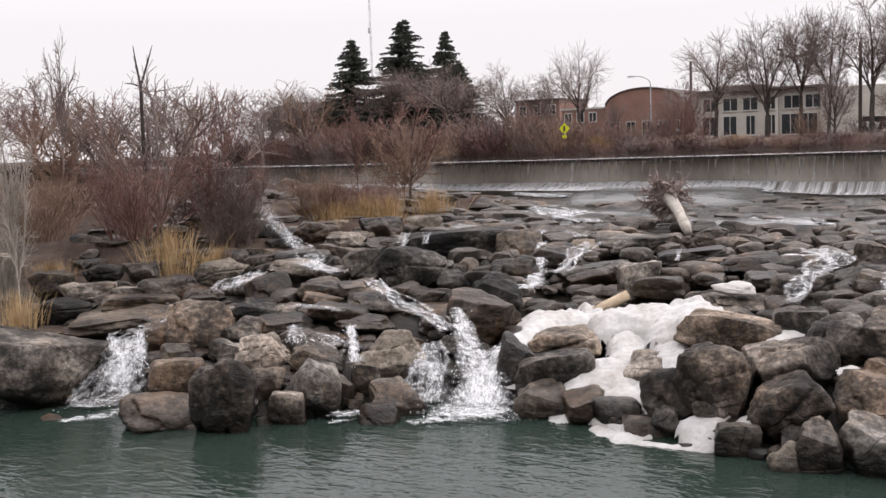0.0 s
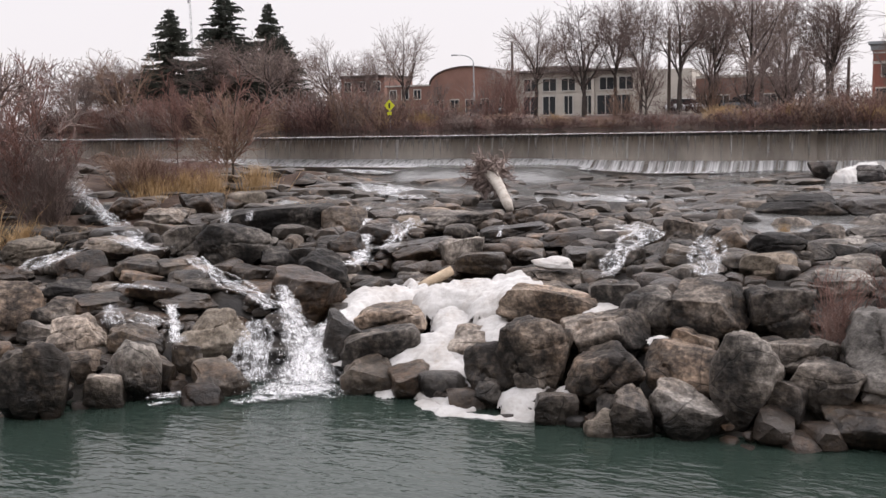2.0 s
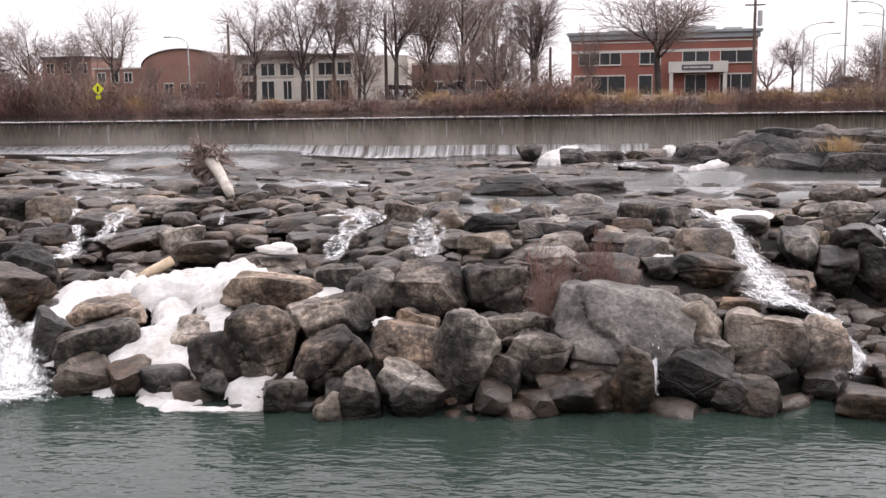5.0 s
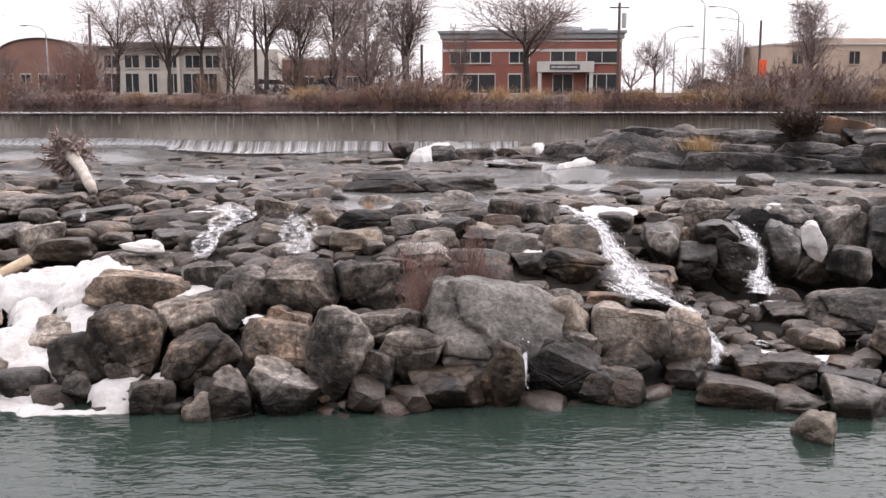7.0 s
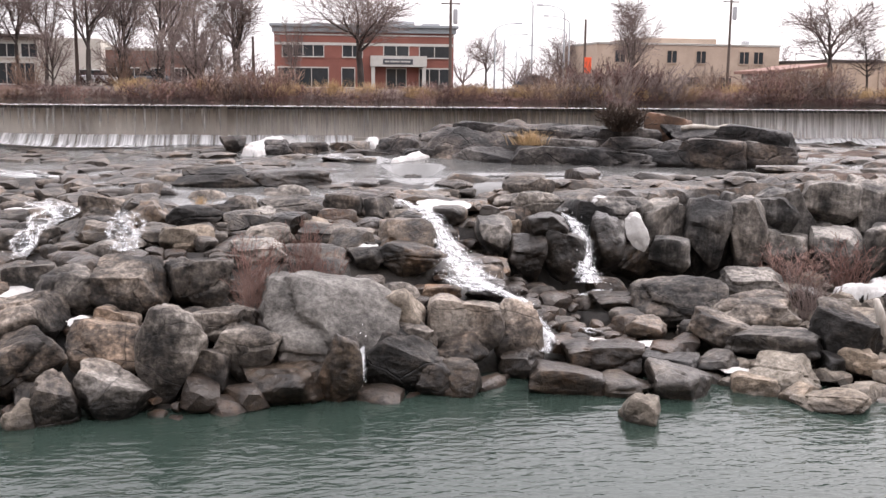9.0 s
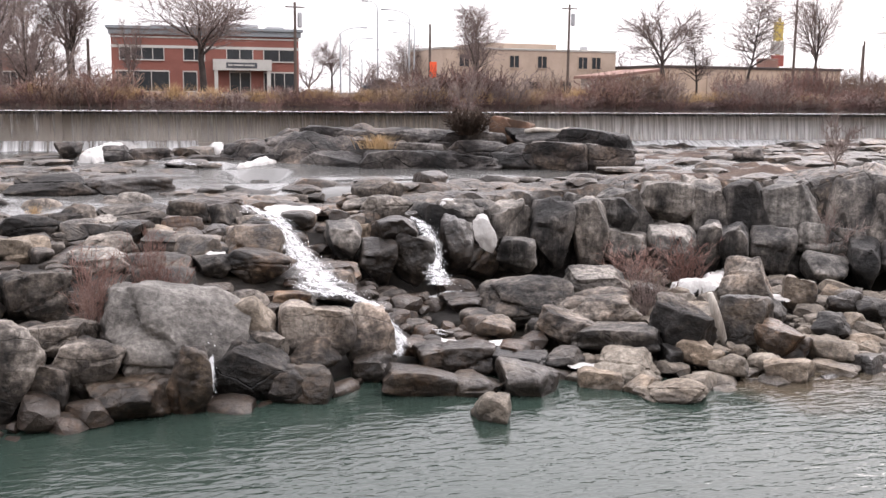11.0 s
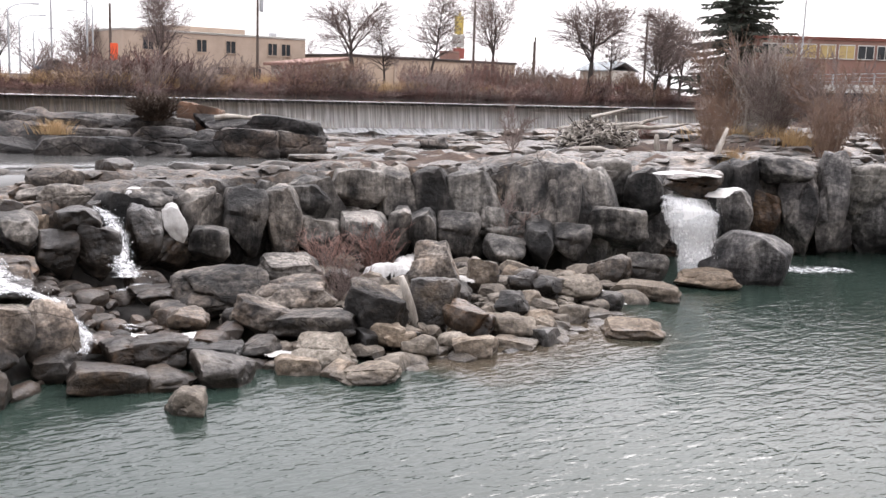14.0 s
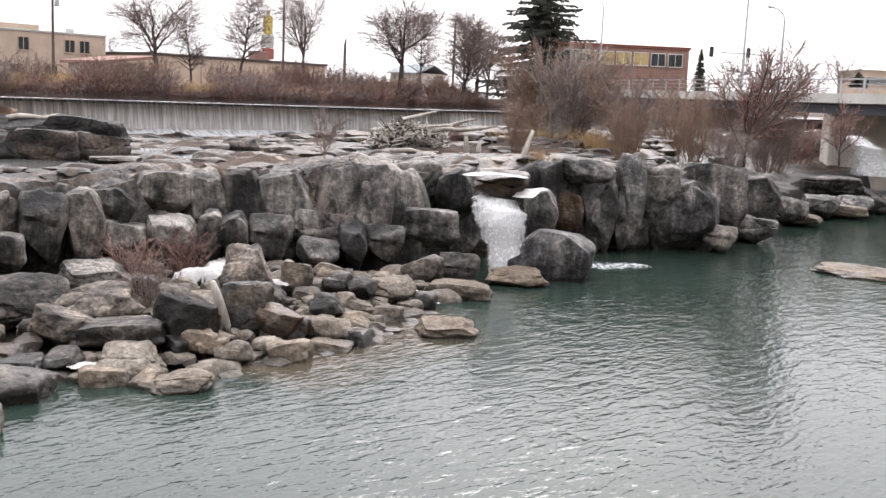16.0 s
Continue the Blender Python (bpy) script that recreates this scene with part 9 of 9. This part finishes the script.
# ---- driftwood ----
def log_mesh(name, pts, radii, mat, sides=10, seed=0):
    r = np.random.RandomState(seed)
    vs, fs = [], []
    pts = [np.array(p, float) for p in pts]
    for i, (p, rad) in enumerate(zip(pts, radii)):
        d = pts[min(i + 1, len(pts) - 1)] - pts[max(i - 1, 0)]
        d /= np.linalg.norm(d)
        u = np.cross(d, [0.1, 0.2, 1.0])
        u /= np.linalg.norm(u)
        w = np.cross(d, u)
        for k in range(sides):
            a = 6.2832 * k / sides
            vs.append(p + (u * math.cos(a) + w * math.sin(a)) * rad * r.uniform(0.88, 1.1))
    n = len(pts)
    for i in range(n - 1):
        for k in range(sides):
            j = (k + 1) % sides
            fs.append((i * sides + k, i * sides + j, (i + 1) * sides + j, (i + 1) * sides + k))
    fs.append(tuple(range(sides))[::-1])
    fs.append(tuple((n - 1) * sides + k for k in range(sides)))
    return mesh_of(name, vs, fs, mat)


def cut_log(x, y, z, w, h):
    L = 1.0
    ob = new("cut_log", log_mesh("cut_log", [(-0.30, -0.25, 0.12), (-0.1, -0.05, 0.24), (0.12, 0.15, 0.36), (0.32, 0.33, 0.47)], (0.125, 0.13, 0.125, 0.12), M_CUTLOG, 12, 3))
    ob.matrix_basis = pose(x, y, z + 0.05) @ Matrix.Diagonal((w / 0.72, w / 0.72, h / 0.66, 1))
    tagged(ob, "short barkless tan log lying on the snow", "log")


def root_log(x, y, z, w, h):
    ob = empty("uprooted_log", x, y, z)
    tagged(ob, "bleached fallen log with a tangled root plate on the shelf", "log")
    a, b = np.array([w * 0.52, -1.6, 0.1]), np.array([-w * 0.1, 0.6, h * 0.6])
    pts = [a + (b - a) * t + np.array([0, 0, 0.12 * math.sin(t * 3)]) for t in np.linspace(0, 1, 7)]
    new("trunk", log_mesh("trunk", pts, (0.15, 0.2, 0.2, 0.21, 0.22, 0.25, 0.3), M_DRIFT, 10, 4)).parent = ob
    r = np.random.RandomState(8)
    segs = []
    for _ in range(130):
        d = r.normal(size=3) * (0.9, 0.6, 0.9) + (-0.25, 0.1, -0.25)
        d /= np.linalg.norm(d)
        branching(r, b + r.normal(size=3) * 0.22, d, h * 0.18 * r.uniform(0.6, 1.3), 0.065, 2, 4, segs, wander=0.3, up=-0.05)
    new("root_plate", tubes("root_plate", [s[:4] for s in segs], M_TWIG, 4)).parent = ob


def drift_log(x, y, z, w, h, tilt):
    r = np.random.RandomState(int(abs(x) * 10))
    pts = [(w * (t - 0.5), r.normal() * 0.08, 0.12 + 0.05 * r.normal()) for t in np.linspace(0, 1, 6)]
    ob = new("driftwood_log", log_mesh("driftwood_log", pts, (0.1, 0.11, 0.1, 0.085, 0.07, 0.035), M_DRIFT, 9, 6))
    ob.matrix_basis = pose(x, y, z + 0.05, 0, -tilt, -20)
    tagged(ob, "bleached driftwood log stranded on the rocks", "log", "driftwood logs")


def drift_stick(x, y, z, w, h, tilt):
    pts = [(math.tan(radians(tilt)) * h * t, 0, h * t) for t in np.linspace(-0.08, 1, 6)]
    ob = new("driftwood_snag", log_mesh("driftwood_snag", pts, (0.13, 0.12, 0.12, 0.11, 0.1, 0.07), M_DRIFT, 8, 9))
    ob.matrix_basis = pose(x - math.tan(radians(tilt)) * h * 0.5, y, z - 0.05) @ Matrix.Diagonal((1, 1, 1, 1))
    tagged(ob, "leaning pale driftwood snag", "log", "driftwood snags")


def driftwood_pile(x, y, z, w, h):
    ob = empty("driftwood_pile", x, y, z)
    tagged(ob, "heaped grey driftwood branches caught on the rocks", "driftwood")
    r = np.random.RandomState(12)
    mats = (M_DRIFT, M_BARK)
    for m in range(2):
        segs = []
        for _ in range(600 if m == 0 else 300):
            p = np.array([np.clip(r.normal() * 0.2, -0.45, 0.45) * w, r.normal() * 0.6, 0.0])
            p[2] = r.rand() ** 0.7 * h * 0.72 * (1 - (p[0] / (w * 0.5)) ** 2)
            d = r.normal(size=3) * (1, 0.7, 0.3)
            d /= np.linalg.norm(d)
            L = r.uniform(0.4, 1.1)
            rad = r.uniform(0.015, 0.045)
            k = p + r.normal(size=3) * 0.12
            segs += [(p - d * L * 0.5, k, rad, rad * 0.9), (k, k + (d + r.normal(size=3) * 0.45) * L * 0.5, rad * 0.9, rad * 0.5)]
        for s in range(4 if m == 0 else 0):
            a = np.array([r.uniform(-0.4, 0.1) * w, r.normal() * 0.4, r.uniform(0.3, 0.9) * h])
            segs.append((a, a + np.array([w * r.uniform(0.4, 0.7), 0.3, r.uniform(-0.3, 0.3) * h]), 0.11, 0.07))
        heap = new("tangle", tubes("tangle", segs, mats[m], 5))
        heap.parent = ob
        tagged(heap, ("bleached branches", "dark wet branches")[m], kind="stuff")


cut_log(-10.59, 24.51, 1.35, 0.78, 0.75)
root_log(-13.47, 36.81, 2.51, 2.52, 2.19)
driftwood_pile(35.82, 37.70, 3.33, 4.64, 1.65)
drift_stick(33.05, 27.50, 3.35, 1.20, 1.44, 28)
drift_stick(33.57, 31.45, 3.60, 0.51, 0.72, -8)
drift_stick(33.96, 31.03, 3.63, 0.13, 0.51, 2)
drift_log(17.85, 40.22, 4.33, 2.33, 0.39, 3)
drift_log(19.82, 39.84, 4.00, 2.11, 0.45, -8)
drift_log(39.17, 37.18, 4.45, 2.10, 0.90, 16)
drift_log(37.92, 35.58, 4.21, 3.76, 0.41, 4)
drift_stick(13.19, 20.05, 0.32, 0.32, 1.24, -20)
drift_log(32.66, 33.80, 3.30, 2.36, 0.47, 0)
warning_sign(-34.86, 72.50, 6.10, 0.63, 1.34)
orange_banner(28.52, 92.00, 6.74, 0.43, 2.25)
sign_tower(89.90, 125.00, 10.17, 2.41, 6.90)
roof_box(86.15, 121.00, 9.84, 2.15, 1.41)
parked_car(56.48, 104.00, 5.98, 2.31, 0.66, M_CARDARK)
parked_car(-16.71, 104.00, 5.91, 1.76, 0.59, M_CARWHITE)
parked_car(-11.34, 104.00, 5.86, 1.75, 0.58, M_CARDARK)
parked_car(26.39, 104.00, 5.94, 1.79, 0.60, M_CARDARK)
parked_car(103.08, 104.00, 5.77, 2.85, 0.98, M_CARRED)
parked_car(-37.68, 104.00, 5.69, 1.54, 0.49, M_CARDARK)
parked_car(55.34, 100.00, 5.87, 2.23, 0.45, M_CARWHITE)
radio_mast(-220.28, 300.00, 8.94, 1.24, 64.22)
ball_bush(-17.60, 80.00, 5.18, 1.82, 1.37)
traffic_signal(79.76, 43.81, 7.32, 4.71, 3.60)


# ---- bridge by the spit ----
def bridge():
    ob = empty("road_bridge", 84.0, 56.4, 0, -118.0)
    tagged(ob, "concrete road bridge with a pale metal railing over the river", "bridge", kind="structure")
    L = 60
    boxed("deck", (-14, L, 0, 12, 6.7, 7.3), M_BRIDGE, ob, bevel=0.04)
    boxed("girder", (-14, L, 0.5, 11.5, 6.0, 6.7), M_CARDARK, ob)
    boxed("fascia", (-14, L, -0.15, 0.0, 6.75, 7.42), M_TRIM, ob)
    for u in (1.0, 27.0):
        boxed("pier", (u, u + 0.9, 0.6, 11.4, 0.5, 6.7), M_CONCRETE, ob, bevel=0.08)
    boxed("abutment", (-22, -13.9, -0.3, 12, 1.0, 7.3), M_BRIDGE, ob, bevel=0.05)
    rail = boxed("railing", (-14, L, 0.05, 0.13, 8.36, 8.44), M_STEEL, ob)
    for v in (7.72, 8.04):
        boxed("rail_bar", (-14, L, 0.07, 0.11, v, v + 0.05), M_STEEL, rail)
    for k in range(31):
        boxed("rail_post", (-14 + k * 2.4, -13.88 + k * 2.4, 0.03, 0.15, 7.42, 8.36), M_STEEL, rail)


bridge()
